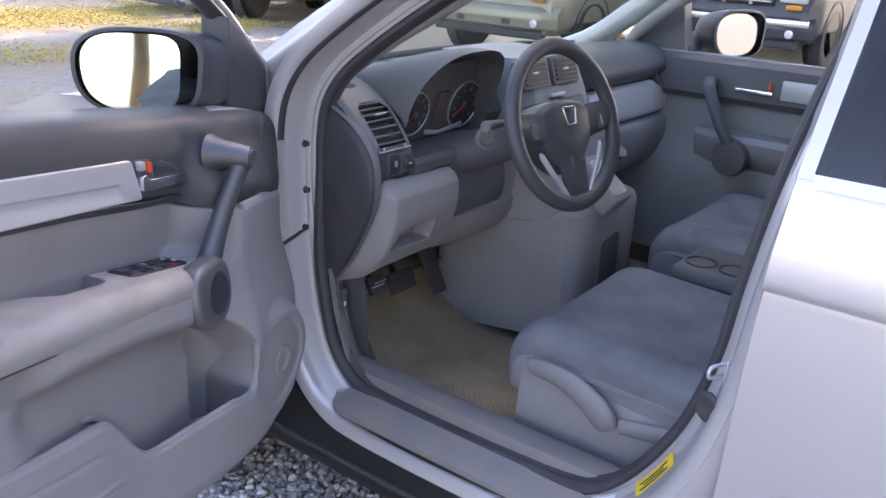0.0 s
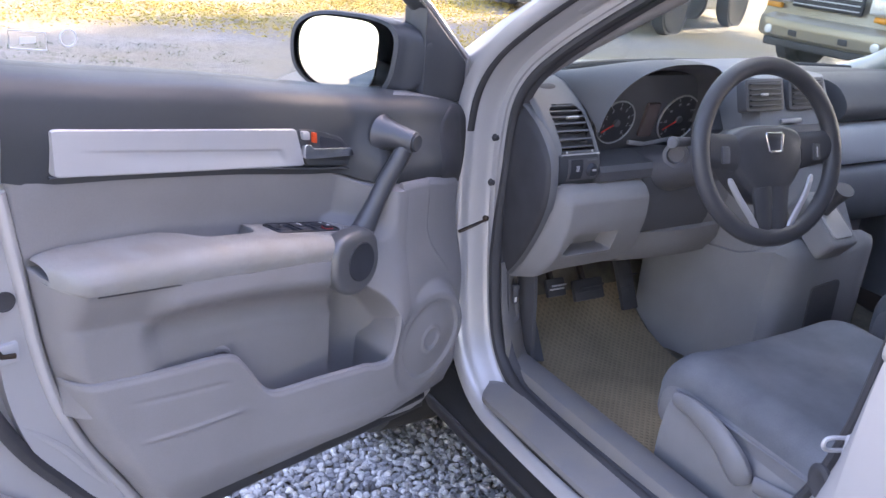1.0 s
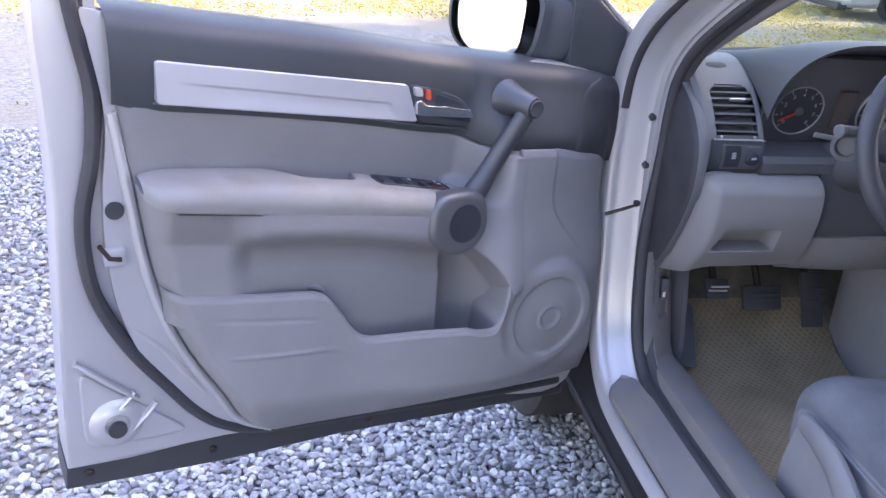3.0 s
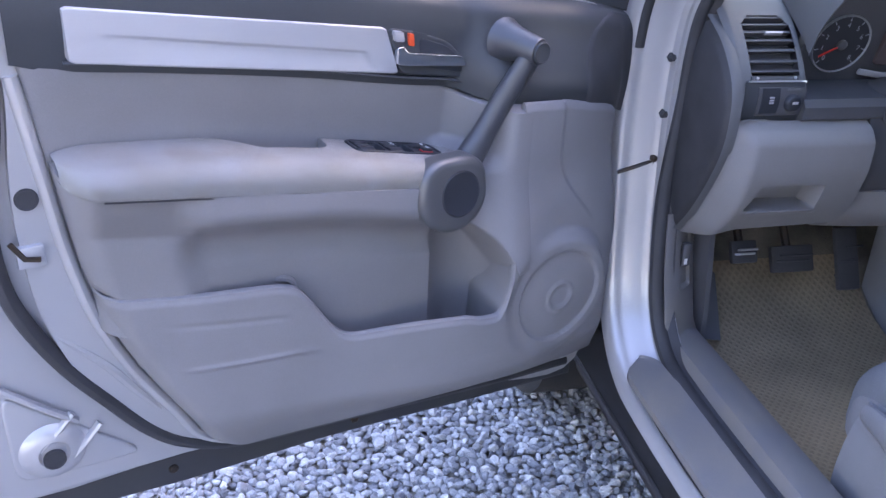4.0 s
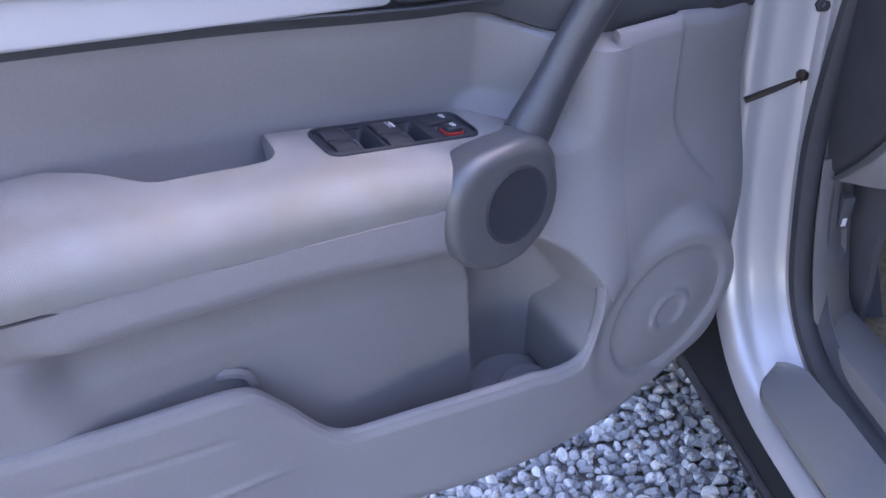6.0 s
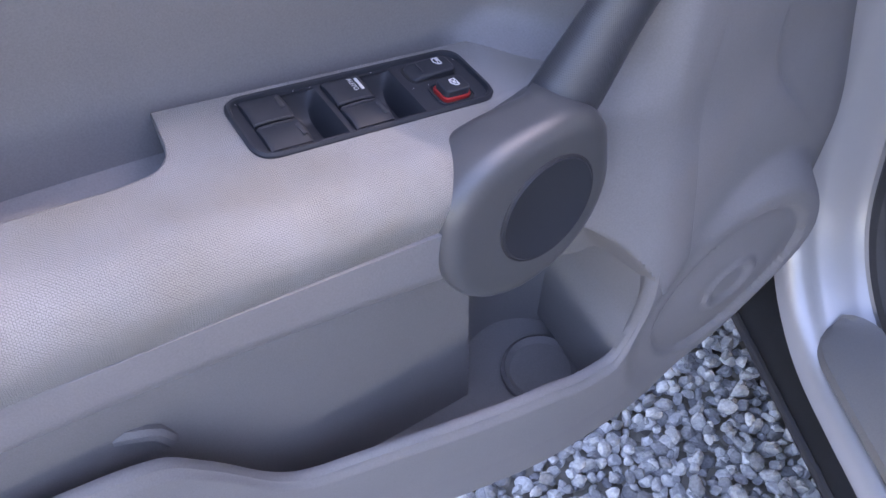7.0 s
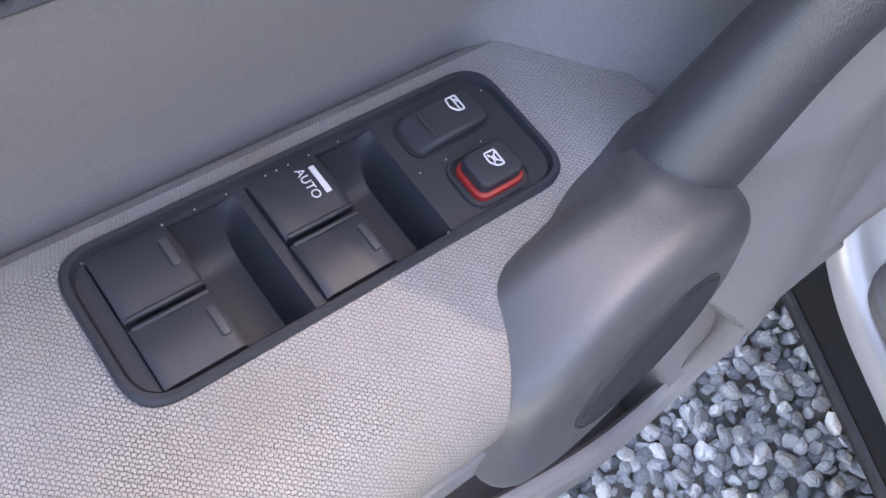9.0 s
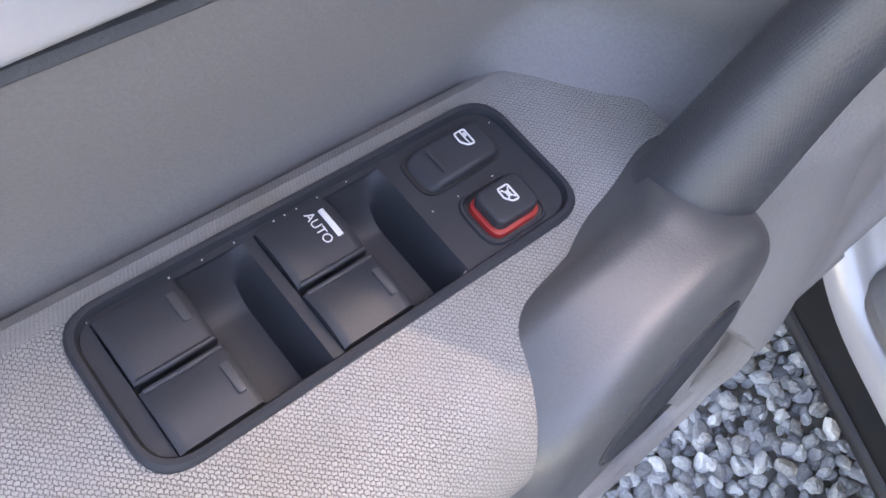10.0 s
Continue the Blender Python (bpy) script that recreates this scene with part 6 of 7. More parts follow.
def mat_material():
    m = MAT
    n, l = m.node_tree.nodes, m.node_tree.links
    b = n["Principled BSDF"]
    tc = n.new("ShaderNodeTexCoord")
    waves = []
    for turn in (45, -45):
        mp = n.new("ShaderNodeMapping")
        mp.inputs["Rotation"].default_value = (0, 0, radians(turn))
        wv = n.new("ShaderNodeTexWave")
        wv.inputs["Scale"].default_value = 26
        l.new(tc.outputs["Object"], mp.inputs["Vector"])
        l.new(mp.outputs[0], wv.inputs["Vector"])
        waves.append(wv)
    mx = n.new("ShaderNodeMath")
    mx.operation = "MAXIMUM"
    l.new(waves[0].outputs["Fac"], mx.inputs[0])
    l.new(waves[1].outputs["Fac"], mx.inputs[1])
    bump = n.new("ShaderNodeBump")
    bump.inputs["Strength"].default_value, bump.inputs["Distance"].default_value = 0.7, 0.002
    l.new(mx.outputs[0], bump.inputs["Height"])
    l.new(bump.outputs[0], b.inputs["Normal"])
    src = b.inputs["Base Color"].links[0].from_socket
    mul = n.new("ShaderNodeMix")
    mul.data_type, mul.blend_type = "RGBA", "MULTIPLY"
    mul.inputs[0].default_value = 0.22
    l.new(src, mul.inputs[6])
    l.new(mx.outputs[0], mul.inputs[7])
    l.new(mul.outputs[2], b.inputs["Base Color"])
    return m


mat_ob = solid(surface(lambda u, v: (1.400 + 0.44 * u, 0.60 + 0.76 * v, fl(0.60 + 0.76 * v) + 0.012), 12, 24), 0.006)
part("floor_mat", mat_ob, mat_material(), suv, "brownish ribbed rubber floor mat")
def kick(u, v):
    """Side trim from the sill plate up to the dash, with the release lever's recess pressed in."""
    z = 0.452 + 0.260 * v
    y = KICK_Y(z) - 0.012 + 0.050 * u ** 1.6
    x = 1.292 + 0.082 * u + 0.012 * step(0.50, 0.45, z)
    r = step(0.46, 0.50, u) * step(0.84, 0.80, u) * step(0.052, 0.047, abs(z - 0.612))
    return (x, y + 0.010 * r, z)


KICK_Y = ease([0.44, 0.53, 0.62, 0.71], [1.112, 1.150, 1.182, 1.200])
# carpeted side wall; the dash black stands in for the footwell's shade
part("footwell_side", solid(surface(lambda u, v: (1.378 + 0.024 * step(0.75, 0.40, 0.38 + 0.42 * v) + 0.004 * noise.noise((7 * u, 5 * v, 3)), 1.16 + 0.36 * u, 0.38 + 0.42 * v), 20, 20), 0.01), DASH_DARK, suv, "carpet on the footwell side, coloured dark for its shade")
part("kick_panel", solid(surface(kick, 50, 60), 0.003), GREY_DARKER, suv, "grey kick panel")
part("foot_rest", solid(surface(lambda u, v: (1.392 + 0.060 * u, 1.205 + 0.075 * v - 0.02 * u, 0.425 + 0.175 * v - 0.06 * u * v), 6, 6), 0.006), DASH_DARK, suv, "scuffed black foot rest panel")
part("bonnet_release", box((0.018, 0.014, 0.050), (1.344, 1.194, 0.624), 0.005, 2), DASH_DARK, suv, "black bonnet release lever")
part("release_print", box((0.006, 0.002, 0.012), (1.343, 1.1865, 0.612), 0, 1), WHITE, suv)
for x, y, z, w, h in ((1.478, 1.212, 0.612, 0.055, 0.045), (1.610, 1.240, 0.575, 0.095, 0.055), (1.735, 1.235, 0.570, 0.05, 0.13)):
    p = part("pedal", box((w, 0.014, h), (x, y, z), 0.005, 2, None, Matrix.Rotation(radians(-28), 4, "X")), RUBBER, suv, "black rubber pedal pad")
    part("pedal_arm", tube([(x, y + 0.012, z), (x, y + 0.06, z + 0.06), (x, y + 0.08, z + 0.20)], 0.009, 8), DARK_STEEL, p)
    for k in (-1, 0, 1):
        part("pedal_rib", box((w * 0.8, 0.004, 0.004), (x, y - 0.009 - 0.006 * k, z + k * h * 0.28), 0.001, 1), SATIN if w < 0.06 and h < 0.06 else RUBBER, p)

# seats
SHIELD = material("seat_plastic", (0.25, 0.248, 0.26), 0.5, 0, 0.4, 0.0012, 0.12, 0.1)


def seat(x0, name_label, lever, y_front=0.785, z_top=0.688):
    w = 0.53
    xm = x0 + w / 2
    st = part("front_seat", bmesh_cushion(x0, w, y_front, z_top), SEAT, suv, name_label)
    part("cushion_side", bmesh_cushion(x0 - 0.004, w + 0.008, y_front - 0.008, z_top - 0.032, 0.17), SEAT_SIDE, st, "paler grey cloth side of the cushion")
    part("seat_seam", tube([(x0 - 0.004 + 0.10 * max(0.0, 1 - t / 0.12) ** 2.2, y_front - 0.012 - 0.50 * t, z_top - 0.076 - 0.012 * t - 0.020 * max(0.0, 1 - t / 0.16) ** 2) for t in np.linspace(0, 1, 24)], 0.0035, 8), SEAT_SIDE, st)
    # backrest, leaning back
    rows = []
    for k in range(14):
        t = k / 13
        z = z_top - 0.02 + 0.62 * t
        y = y_front - 0.54 - 0.20 * t
        ww = w * (0.96 - 0.25 * t ** 3)
        rows.append([(xm + ww / 2 * math.copysign(abs(math.cos(a)) ** 0.6, math.cos(a)), y + (0.065 - 0.02 * t) * math.copysign(abs(math.sin(a)) ** 0.7, math.sin(a)), z) for a in (2 * math.pi * j / 24 for j in range(24))])
    part("backrest", loft(rows), SEAT, st)
    part("headrest", box((0.26, 0.10, 0.17), (xm, y_front - 0.79, z_top + 0.74), 0.04, 4), SEAT, st)
    part("seat_base", box((w - 0.08, 0.46, 0.16), (xm, y_front - 0.31, 0.445), 0.02, 3), LOWER_DARK, st)
    if lever:
        xs = x0 + 0.012
        sh = ease([0.18, 0.36, 0.55, 0.66, 0.745], [0.585, 0.570, 0.585, 0.600, 0.590])
        bm = surface(lambda u, v: (xs - 0.006 - 0.018 * math.sin(math.pi * v) ** 0.7, 0.20 + 0.535 * u, 0.375 + 0.02 * (1 - u) + (sh(0.20 + 0.535 * u) - 0.385) * v), 20, 12)
        part("side_shield", solid(bm, 0.01), SHIELD, st, "grey plastic seat side shield")
        lv = tube(spline([(xs - 0.028, 0.715, 0.600), (xs - 0.034, 0.66, 0.606), (xs - 0.038, 0.60, 0.596), (xs - 0.040, 0.55, 0.570), (xs - 0.036, 0.520, 0.535)], 18), [0.014, 0.017, 0.019, 0.020, 0.021, 0.022, 0.023, 0.024, 0.025, 0.026, 0.027, 0.028, 0.029, 0.030, 0.030, 0.029, 0.026, 0.020], 14, squash=(0.55, 1.0))
        part("height_lever", lv, SHIELD, st, "grey seat height lever")
        part("recline_lever", tube([(xs - 0.030, 0.50, 0.545), (xs - 0.032, 0.42, 0.560), (xs - 0.028, 0.33, 0.575)], [0.016, 0.017, 0.015], 12, squash=(0.5, 1.0)), SHIELD, st)
        part("side_piping", tube([(xs - 0.004, 0.72 - 0.5 * t, 0.606 + 0.006 * math.sin(6 * t) - 0.02 * t) for t in np.linspace(0, 1, 12)], 0.006, 8), SEAT_SIDE, st)
    return st


def bmesh_cushion(x0, w, yf, zt, tall=0.20):
    """Padded block, rounded over at its front, the top dished between low side bolsters."""
    rows = []
    n = 30
    for k in range(n):
        t = (k / (n - 1)) ** 1.5
        y = yf - 0.56 * t
        q = math.sqrt(max(1 - (1 - min(1, t / 0.15)) ** 2, 0.02))
        top, low = zt - 0.070 * (1 - q) - 0.02 * t, zt - tall - 0.01 * t + 0.02 * (1 - q)
        xm = x0 + w / 2
        row = []
        for j in range(56):
            a = 2 * math.pi * j / 56
            xn = math.copysign(abs(math.cos(a)) ** 0.34, math.cos(a))
            z = (top + low) / 2 + (top - low) / 2 * math.copysign(abs(math.sin(a)) ** 0.42, math.sin(a))
            if math.sin(a) > 0:
                z -= 0.020 * max(0.0, 1 - (abs(xn) / 0.78) ** 3) * q
            row.append((xm + (w / 2) * (0.93 + 0.07 * q) * xn, y, z))
        rows.append(row)
    return loft(rows)


seat(1.418, "grey cloth driver seat with a plastic side lever", True)
seat(2.11, "grey cloth passenger seat", False, 0.79, 0.735)

# far side: door inner face, pillar trims, mirror
far = part("passenger_door", solid(mirrored(surface(lambda u, v: (1.335 - 0.03 * step(0.45, 0.6, v), 0.26 + 0.98 * u, 0.44 + 0.67 * v), 20, 20)), 0.02), LOWER_DARK, suv, "closed passenger door with dark upper trim")
part("door_skin", mirrored(skin(rear_edge, const(1.28), const(0.40), const(1.095))), PAINT, far)
part("upper_trim", mirrored(loft([[(1.345, y, 0.97), (1.362, y, 0.99), (1.355, y, 1.09), (1.33, y, 1.105), (1.28, y, 1.10), (1.28, y, 0.96)] for y in np.linspace(0.25, 1.26, 10)])), DASH_DARK, far)
part("door_armrest", mirrored(loft([[(1.335, y, 0.76), (1.365 + k, y, 0.80), (1.385 + k, y, 0.84), (1.388 + k, y, 0.865), (1.375 + k, y, 0.882), (1.335, y, 0.888)] for y, k in ((0.30, 0.02), (0.60, 0.022), (0.78, 0.016), (0.88, 0.0), (0.93, -0.02))])), LOWER_DARK, far)
part("release_lever", mirrored(box((0.016, 0.115, 0.014), (1.372, 0.76, 1.020), 0.004, 2)), CHROME, far, "chrome inner door handle")
part("lock_flag", mirrored(box((0.008, 0.008, 0.022), (1.368, 0.715, 1.043), 0.001, 1)), ORANGE, far)
part("trim_insert", mirrored(box((0.006, 0.42, 0.060), (1.367, 0.47, 1.035), 0.004, 2)), SATIN, far)
part("pull_bar", mirrored(tube(spline([(1.37, 0.895, 1.032), (1.415, 0.885, 1.025), (1.430, 0.845, 0.945), (1.425, 0.795, 0.86)], 16), 0.019, 12)), DASH_DARK, far)
part("pull_dish", mirrored(loft([[(x, 0.785 + r * math.cos(a), 0.815 + r * math.sin(a)) for a in (2 * math.pi * j / 24 for j in range(24))] for x, r in ((1.36, 0.056), (1.42, 0.058), (1.435, 0.052), (1.438, 0.03))])), DASH_DARK, far)
g = part("front_glass", mirrored(skin(lambda z: rear_edge(z) - 0.0, lambda z: 1.22 - 0.95 * max(0, z - 1.12), const(1.095), const(1.53), 8, 8, 0.0, 0.004)), PANE, far, "clear side window")
g.visible_shadow = False
part("sail_panel", mirrored(loft([[(x, y, z) for y, z in ((1.22, 1.10), (1.215, 1.16), (1.06, 1.29), (1.03, 1.10))] for x in (1.23, 1.29)])), DASH_DARK, far, "black mirror sail panel")
for flip in (False, True):
    fix = mirrored if flip else (lambda b: b)
    trim_way = spline([(1.306, 1.245, 1.085), (1.326, 1.205, 1.135), (1.362, 1.10, 1.220), (1.425, 0.895, 1.358), (1.48, 0.68, 1.50)], 16)
    part("pillar_trim", fix(tube([tuple(p) for p in trim_way], [0.010, 0.012, 0.014, 0.017, 0.020] + [0.023] * 11, 12, squash=(0.8, 1.0))), LOWER, suv, "pale grey windscreen pillar trim")
    outer = spline([(1.235, 1.60, 1.02), (1.255, 1.40, 1.10), (1.285, 1.20, 1.235), (1.345, 0.90, 1.42), (1.40, 0.62, 1.565)], 18)
    part("windscreen_pillar", fix(tube([tuple(p) for p in outer], [0.03, 0.034] + [0.040] * 16, 12, squash=(0.8, 1.0))), PAINT, suv)
    part("b_pillar", fix(loft([[(x0 + lean(z), y, z) for x0, y in ((1.30, 0.285 - 0.06 * step(0.8, 1.5, z)), (1.345, 0.27 - 0.06 * step(0.8, 1.5, z)), (1.35, 0.14), (1.23, 0.14), (1.23, 0.20))] for z in np.linspace(0.44, 1.56, 14)])), LOWER_DARK, suv)
ws = part("windscreen", solid(surface(lambda u, v: (1.30 + 1.46 * u + (0.10 - 0.20 * u) * v, 1.56 - 0.93 * v - 0.16 * (2 * u - 1) ** 2, 1.065 + 0.50 * v), 16, 10), 0.004), SCREEN, suv, "clear windscreen, faintly green")
ws.visible_shadow = False
FAR_MIRROR = Matrix.Translation((2.98, 0.940, 1.155)) @ Matrix.Rotation(radians(157), 4, "Z") @ Matrix.Rotation(radians(3), 4, "X")
part("mirror_housing", surface(mirror_shell, 40, 24, loop_u=True), DASH_DARK, far, "black door mirror housing", FAR_MIRROR)
part("mirror_glass", plate([(0.096 * math.copysign(abs(math.cos(a)) ** 0.77, math.cos(a)), 0.069 * math.copysign(abs(math.sin(a)) ** 0.77, math.sin(a))) for a in (k * math.pi / 24 for k in range(48))], -0.012, -0.002), MIRROR, far, "mirror glass reflecting trees", FAR_MIRROR)
part("mirror_arm", tube([(2.80, 1.06, 1.10), (2.90, 1.07, 1.11), (2.97, 1.06, 1.13)], 0.035, 12), DASH_DARK, far)

# labels on the rear pillar's foot


def on_ring(i, o, x):
    p, out = ring_frame(i)
    q = p + out * o
    return Vector((x + lean(q.z), q.y, q.z))


def label_sheet(i0, i1, o0, o1, x0, x1, lift, n=6):
    def f(u, v):
        i = i0 + (i1 - i0) * u
        a, b = int(i), int(i) + 1
        t = i - a
        p = on_ring(a, o0 + (o1 - o0) * v, x0 + (x1 - x0) * v).lerp(on_ring(b, o0 + (o1 - o0) * v, x0 + (x1 - x0) * v), t)
        return p + Vector((-lift, lift * 0.4, lift * 0.4))
    return surface(f, n, 4)


LABEL_I = min(range(190), key=lambda i: (ring[i] - Vector((0, 0.395, 0.585))).length + (0 if ring[i].y < 0.5 else 9))
part("yellow_label", solid(label_sheet(LABEL_I - 3, LABEL_I + 3, 0.026, 0.044, 1.280, 1.250, 0.004), 0.0006), YELLOW, body, "yellow warning label with unreadable print")
for k, w in ((0.40, 2.2), (0.55, 1.6), (0.70, 2.2)):
    part("label_print", solid(label_sheet(LABEL_I - w, LABEL_I + w, 0.022 + 0.022 * k - 0.0012, 0.022 + 0.022 * k + 0.0012, 1.287 - 0.037 * k, 1.287 - 0.037 * k, 0.0055), 0.0004), RUBBER, body)
part("white_label", solid(label_sheet(LABEL_I + 7, LABEL_I + 13, 0.026, 0.044, 1.285, 1.250, 0.004), 0.0006), WHITE, body, "white tyre label with unreadable print")


# ---- the yard: parked vehicles, trees, leaf litter ----
def paint(name, color, metal=0.3, rough=0.3):
    return material(name, color, rough, metal, 0, 0.001, 0.08, 0.8, coat=0.35, rough_var=0.05)


LAMP = material("headlamp_lens", (0.75, 0.77, 0.78), 0.12, 0.3)
AMBER = material("amber_lens", (0.75, 0.28, 0.03), 0.2)
STEEL_WHEEL = material("tan_wheel", (0.45, 0.38, 0.27), 0.5, 0.3)


def vehicle(name, front, heading, size, shape, color, label, grille, wheel_r=0.36, chrome=False, rim=SATIN, lift=0.0):
    """A parked car. Own frame: y out of its nose, x across, origin under the nose's middle. shape: knots of the roofline (y, z)."""
    length, width, _ = size
    at = Matrix.Translation((*front, 0)) @ Matrix.Rotation(heading, 4, "Z")
    car = new(name)
    car.matrix_basis = at
    PLACE[car] = at
    tagged(car, label, "car")
    top = ease([k[0] for k in shape[::-1]], [k[1] for k in shape[::-1]])
    belt_z = shape[1][1] + 0.06

    def sect(y):
        z1 = top(y)
        nose_in = 0.10 * step(-0.30, 0.0, y) + 0.06 * step(-length + 0.3, -length, y)
        pts = []
        for k in range(40):
            a = 2 * math.pi * k / 40
            ca, sa = math.cos(a), math.sin(a)
            z = 0.30 + lift + (z1 - 0.30 - lift) * (0.5 + 0.5 * math.copysign(abs(sa) ** 0.35, sa))
            ww = width / 2 - nose_in - 0.22 * step(belt_z, 1.75, z) - 0.05 * step(0.55, 0.30, z)
            pts.append((math.copysign(abs(ca) ** 0.30, ca) * ww, y, z))
        return pts
    part("body", loft([sect(-length * k / 48) for k in range(49)]), color, car, "", at, 50)
    # glasshouse panes, set just proud of the body
    ys = [k[0] for k in shape]
    y_w0, y_w1 = ys[2], ys[3]
    for sx in (-1, 1):
        for a, b in ((y_w1 + 0.02, y_w1 + (ys[4] - y_w1) * 0.47), (y_w1 + (ys[4] - y_w1) * 0.52, ys[4] - 0.05)):
            bm = surface(lambda u, v, a=a, b=b: (sx * (width / 2 + 0.006 - 0.22 * step(belt_z, 1.75, belt_z + 0.04 + (top(a) - belt_z - 0.14) * v)), a + (b - a) * u, belt_z + 0.04 + (top(a) - belt_z - 0.14) * v), 6, 6)
            part("side_window", solid(bm, 0.008), TINTED, car, "", at)
    bm = surface(lambda u, v: ((u - 0.5) * (width - 0.34 - 0.25 * v), y_w0 + (y_w1 - y_w0) * v + 0.03, top(y_w0 + (y_w1 - y_w0) * v) + 0.015), 8, 6)
    part("windscreen", solid(bm, 0.008), TINTED, car, "", at)
    zb = shape[1][1]
    def bumper(u, v):
        w = 2 * u - 1
        face = [(-0.30, 0.37), (0.06, 0.38), (0.115, 0.42), (0.125, 0.52), (0.115, 0.60), (0.06, 0.66), (-0.30, 0.67)]
        k = v * 6
        i = min(int(k), 5)
        d, z = (face[i][j] + (face[i + 1][j] - face[i][j]) * (k - i) for j in (0, 1))
        return (w * (width / 2 - 0.005) * (1 - 0.02 * abs(w)), d - 0.16 * abs(w) ** 4, z + lift)
    part("front_bumper", surface(bumper, 32, 24), color, car, "", at)
    part("air_dam", box((width * 0.80, 0.16, 0.10), (0, -0.02, 0.335 + lift), 0.03, 3), RUBBER, car, "", at)
    for sx in (-1, 1):
        part("bumper_slot", box((0.12, 0.03, 0.07), (sx * width * 0.17, 0.112, 0.47 + lift), 0.015, 2), RUBBER, car, "", at)
    gr = part("grille", box((width * 0.46, 0.06, 0.20), (0, 0.06, zb - 0.19), 0.03, 3), grille, car, "", at)
    for k in range(3):
        part("grille_bar", box((width * 0.44, 0.02, 0.014), (0, 0.095, zb - 0.25 + 0.06 * k), 0.004, 1), CHROME if chrome else SATIN, gr, "", at)
    if chrome:
        for sx in (-1, 1):
            part("grille_post", box((0.05, 0.03, 0.22), (sx * 0.17, 0.095, zb - 0.19), 0.008, 2), CHROME, gr, "", at)
        part("chrome_bumper", box((width - 0.10, 0.06, 0.085), (0, 0.10, 0.60), 0.02, 3), CHROME, car, "", at)
        part("badge", lathe([(0.055, 0), (0.055, 0.012), (0.042, 0.014), (0.040, 0.004)], 24), CHROME, gr, "plain round chrome badge", at @ Matrix.Translation((0, 0.098, zb - 0.19)))
    for sx in (-1, 1):
        part("headlight", box((width * 0.17, 0.10, 0.17), (sx * width * 0.345, 0.005, zb - 0.17), 0.03, 3), LAMP, car, "", at)
        part("turn_signal", box((width * 0.10, 0.06, 0.06), (sx * width * 0.36, 0.05, zb - 0.30), 0.015, 2), AMBER, car, "", at)
        part("fog_light", lathe([(0.05, 0), (0.05, 0.02), (0.03, 0.024), (0.001, 0.02)], 16), LAMP, car, "", at @ Matrix.Translation((sx * width * 0.36, 0.075 if lift < 0.1 else -0.05, 0.47 + lift)))
        part("door_mirror", box((0.20, 0.12, 0.16), (sx * (width / 2 + 0.06), ys[2] - 0.28, belt_z + 0.08), 0.04, 3), RUBBER, car, "", at)
        for yw in (-0.86, -length + 0.95):
            w_at = at @ Matrix.Translation((sx * (width / 2 - 0.12), yw, wheel_r)) @ Matrix.Rotation(radians(-90 * sx), 4, "Z")
            r = wheel_r
            wh = part("wheel", lathe([(r * 0.62, -0.10), (r * 0.62, 0.05), (r * 0.56, 0.075), (r * 0.35, 0.06), (r * 0.12, 0.085), (0.001, 0.085)], 24), rim, car, "", w_at)
            part("tyre", lathe([(r * 0.60, -0.11), (r * 0.78, -0.12), (r * 0.95, -0.115), (r, -0.09), (r, 0.09), (r * 0.95, 0.115), (r * 0.78, 0.12), (r * 0.60, 0.10)], 32), TYRE, wh, "", w_at)
            part("wheel_arch", lathe([(r * 1.16, -0.02), (r * 1.16, 0.123), (r * 1.10, 0.126), (r * 1.02, 0.10)], 32), RUBBER, car, "", w_at)
    return car


FACING = radians(90)          # noses towards -x
SUV_LINE = [(0.0, 0.80), (-0.06, 1.05), (-1.15, 1.20), (-1.75, 1.72), (-4.5, 1.80), (-4.75, 1.60), (-4.9, 0.9)]
vehicle("tan_suv", (8.90, 6.05), FACING, (4.9, 1.95, 1.8), SUV_LINE, paint("tan_paint", (0.31, 0.265, 0.20)), "tan full-size SUV parked nose-on in shade", RUBBER, 0.38)
vehicle("dark_pickup", (11.05, 3.75), FACING, (5.2, 1.90, 1.8), [(0.0, 0.85), (-0.06, 1.08), (-1.25, 1.20), (-1.9, 1.74), (-3.2, 1.76), (-3.5, 1.25), (-5.2, 1.2)], paint("dark_blue_paint", (0.03, 0.035, 0.05), 0.0, 0.45), "dark pickup truck with a chrome grille", RUBBER, 0.40, True)
vehicle("black_offroader", (8.80, 9.86), radians(112), (4.4, 1.72, 1.8), [(0.0, 0.95), (-0.06, 1.12), (-1.30, 1.20), (-1.62, 1.74), (-4.0, 1.80), (-4.3, 1.7), (-4.4, 1.0)], paint("black_paint", (0.02, 0.022, 0.026), 0.0, 0.5), "black off-road vehicle with tan wheels", RUBBER, 0.42, False, STEEL_WHEEL, 0.26)
vehicle("white_sedan", (8.60, 12.42), radians(86), (4.6, 1.80, 1.45), [(0.0, 0.66), (-0.10, 0.86), (-1.15, 0.98), (-1.95, 1.40), (-3.3, 1.42), (-3.9, 1.08), (-4.6, 0.95)], paint("white_paint", (0.78, 0.78, 0.78), 0.0), "white sedan parked in sunlight", RUBBER, 0.30, False, SATIN, -0.17)


BARK = material("bark", (0.10, 0.075, 0.055), 0.9, 0, 1.0, 0.02, 0.4, 0.15, spec=0.1)


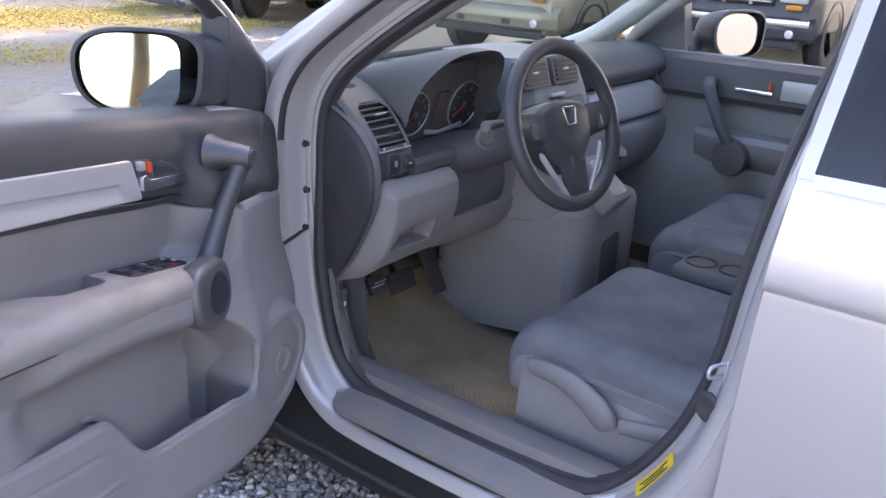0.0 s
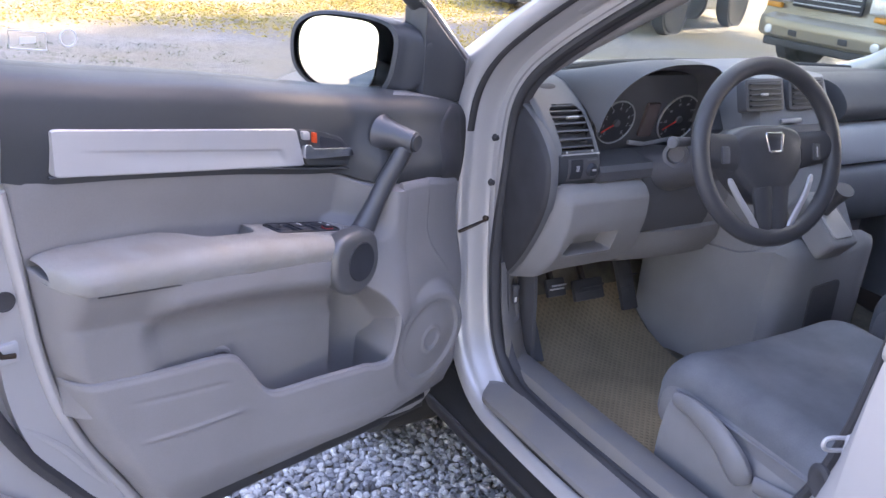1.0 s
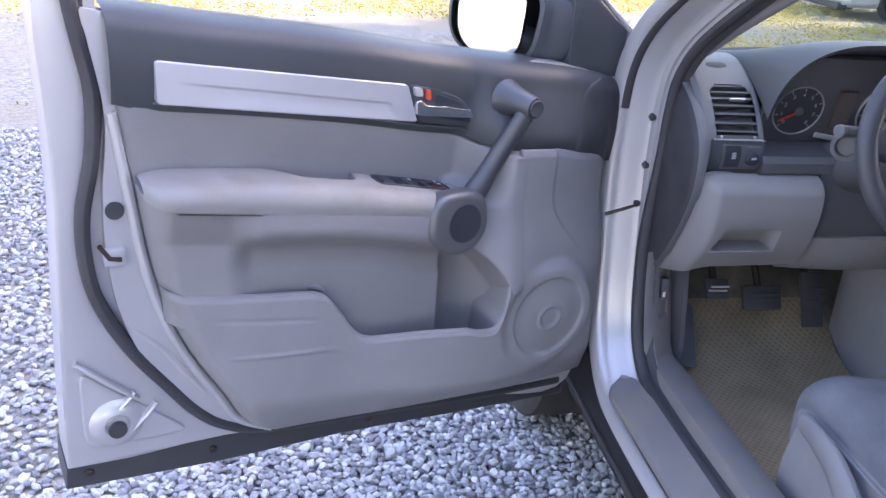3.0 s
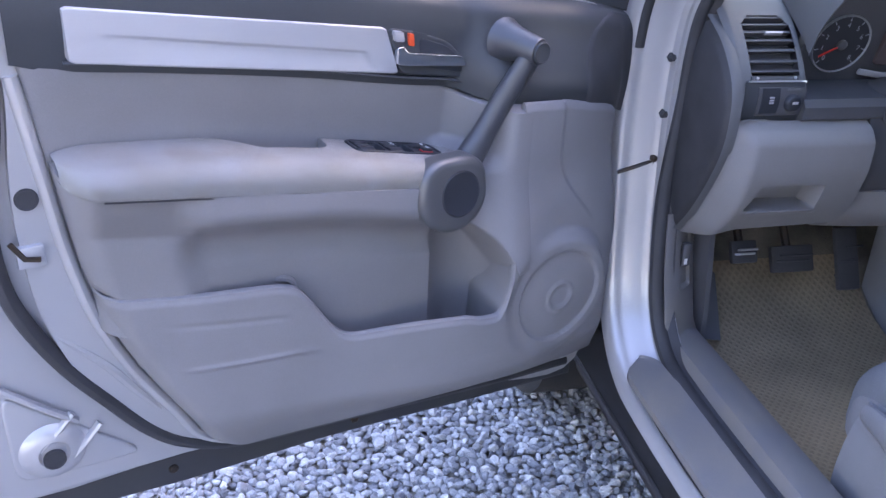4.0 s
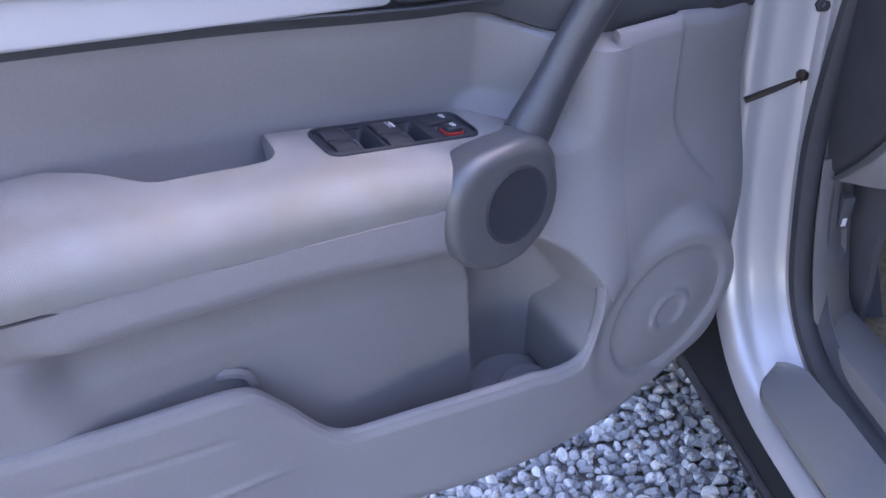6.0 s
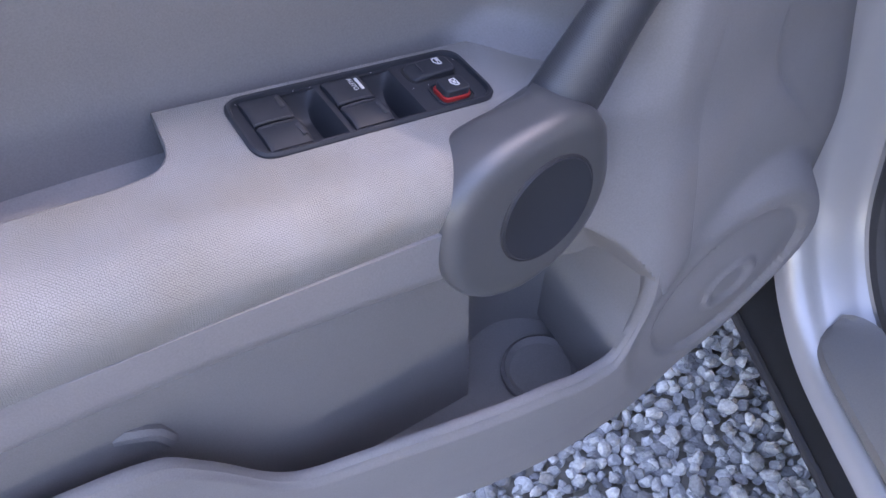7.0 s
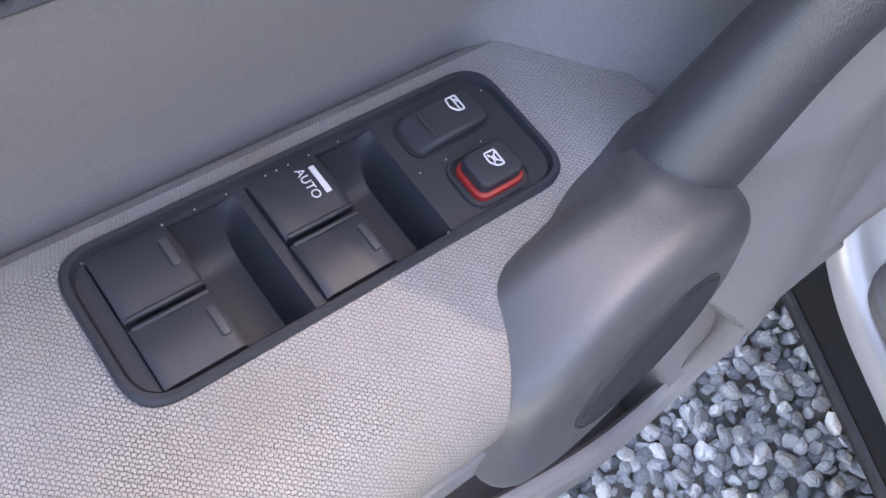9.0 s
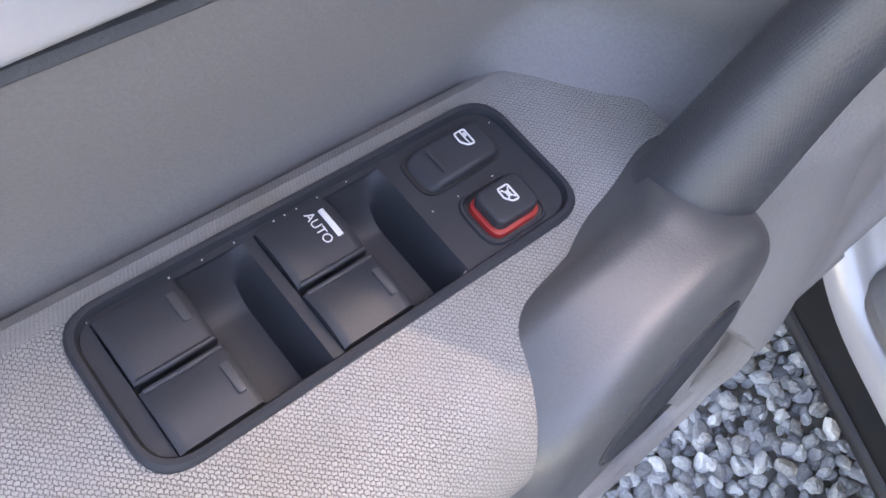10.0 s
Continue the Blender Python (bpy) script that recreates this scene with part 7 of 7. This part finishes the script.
def leaf_material():
    m = bpy.data.materials.new("leaf")
    m.use_nodes = True
    n, l = m.node_tree.nodes, m.node_tree.links
    b = n["Principled BSDF"]
    geo = n.new("ShaderNodeNewGeometry")
    ramp = n.new("ShaderNodeValToRGB")
    e = ramp.color_ramp.elements
    e[0].color, e[1].color = (0.035, 0.075, 0.02, 1), (0.12, 0.16, 0.035, 1)
    l.new(geo.outputs["Random Per Island"], ramp.inputs[0])
    l.new(ramp.outputs[0], b.inputs["Base Color"])
    b.inputs["Roughness"].default_value = 0.6
    return m


LEAF = leaf_material()


def leaf_cloud(rng, clumps, per, spread, size):
    """Small folded leaves round the clump centres, as vertices and faces."""
    c = np.repeat(clumps, per, 0) + rng.normal(0, spread, (len(clumps) * per, 3))
    k = len(c)
    d = rng.normal(0, 1, (k, 3))
    d /= np.linalg.norm(d, axis=1)[:, None]
    e = np.cross(d, rng.normal(0, 1, (k, 3)))
    e /= np.linalg.norm(e, axis=1)[:, None]
    s = size * rng.uniform(0.6, 1.3, (k, 1))
    v = np.stack([c - d * s, c + e * s * 0.5, c + d * s, c - e * s * 0.5], 1).reshape(-1, 3)
    f = np.arange(4 * k).reshape(-1, 4)
    return v, f


def tree(x, y, height, radius, seed, leaves=60):
    rng = np.random.default_rng(seed)
    t = thing("tree", (x, y, 0), "tall leafy tree at the edge of the yard", "tree", "trees round the yard")
    base = Vector((x, y, 0))
    bm = bmesh.new()
    pts = [base + Vector((0.2 * math.sin(2.1 * k + seed), 0.2 * math.cos(1.7 * k + seed), 0)) * (k / 8) + Vector((0, 0, height * 0.8 * k / 8)) for k in range(9)]
    tube(pts, [0.30 * (1 - 0.09 * k) for k in range(9)], 12, bm)
    tips = []
    for k in range(13):
        a = 2.4 * k + seed
        z = height * (0.32 + 0.045 * k)
        r = radius * (0.95 - 0.4 * abs(k / 12 - 0.35))
        p0 = base + Vector((0, 0, z))
        p1 = p0 + Vector((math.cos(a) * r * 0.5, math.sin(a) * r * 0.5, height * 0.06))
        p2 = p0 + Vector((math.cos(a) * r, math.sin(a) * r, height * 0.13))
        tube([p0, p1, p2], [0.11, 0.07, 0.02], 7, bm)
        tips += [p1, p1.lerp(p2, 0.5), p2, p2 + Vector((0, 0, 0.6))]
    part("trunk", bm, BARK, t)
    clumps = np.array([tuple(p) for p in tips])
    clumps = np.concatenate([clumps + rng.normal(0, radius * 0.16, clumps.shape) for _ in range(5)])
    v, f = leaf_cloud(rng, clumps, leaves, radius * 0.10, 0.15)
    me = bpy.data.meshes.new("crown")
    me.from_pydata(v.tolist(), [], f.tolist())
    me.materials.append(LEAF)
    ob = new("crown", me)
    ob.parent = t
    ob.matrix_parent_inverse = PLACE[t].inverted()


for k, (x, y, h, r) in enumerate(((13.6, 0.6, 13, 4.2), (15.5, 5.6, 14, 4.6), (15.2, 8.6, 18, 3.8), (12.6, -4.6, 12, 4.0), (-16, -14, 11, 4.5), (-6, -20, 12, 5.0), (6, -18, 12, 5.0), (-22, -4, 11, 4.5), (20, 20, 12, 5), (-12, 26, 12, 5), (2, 30, 13, 5.5), (12, 30, 12, 5))):
    tree(x, y, h, r, 11 + k, 240 if k == 2 else 60)


def make_litter():
    """Fallen yellow leaves and thin grass on the sunlit side of the yard."""
    rng = np.random.default_rng(5)
    n = 48000
    x = rng.uniform(-6, 9, n)
    y = 8.6 + 5.5 * rng.power(1.4, n) + 0.8 * np.sin(x * 0.9)
    keep = np.sin(x * 1.3 + y) + np.sin(y * 2.1 - x * 0.7) + rng.normal(0, 0.7, n) > -0.3
    c = np.stack([x, y, np.full(n, 0.004)], 1)[keep]
    v, f = leaf_cloud(rng, c, 2, 0.06, 0.024)
    v[:, 2] = np.abs(v[:, 2] - 0.004) * 0.5 + 0.002
    m = material("fallen_leaves", (0.62, 0.45, 0.10), 0.8, 0, 0, 0.01, 0.3, 0.8, tint=(0.40, 0.36, 0.08))
    me = bpy.data.meshes.new("fallen_leaves")
    me.from_pydata(v.tolist(), [], f.tolist())
    me.materials.append(m)
    tagged(new("fallen_leaves", me), "yellow fallen leaves scattered over the gravel", "leaves", kind="stuff")
    # low grass tufts
    n = 2600
    x = rng.uniform(-3, 6, n)
    y = rng.uniform(3.0, 8.5, n)
    keep = np.sin(x * 1.1 + 0.5) + np.sin(y * 1.6 + x * 0.6) + rng.normal(0, 0.4, n) > 1.0
    c = np.repeat(np.stack([x, y, np.zeros(n)], 1)[keep], 8, 0)
    k = len(c)
    c[:, :2] += rng.normal(0, 0.05, (k, 2))
    tip = c + np.stack([rng.normal(0, 0.02, k), rng.normal(0, 0.02, k), rng.uniform(0.006, 0.022, k)], 1)
    w = rng.normal(0, 0.003, (k, 3))
    w[:, 2] = 0
    v = np.stack([c - w, c + w, tip], 1).reshape(-1, 3)
    me = bpy.data.meshes.new("grass")
    me.from_pydata(v.tolist(), [], np.arange(3 * k).reshape(-1, 3).tolist())
    me.materials.append(material("grass", (0.10, 0.14, 0.04), 0.8, 0, 0, 0.01, 0.4, 0.5))
    tagged(new("grass", me), "thin weeds growing through the gravel", "grass", kind="stuff")


make_litter()
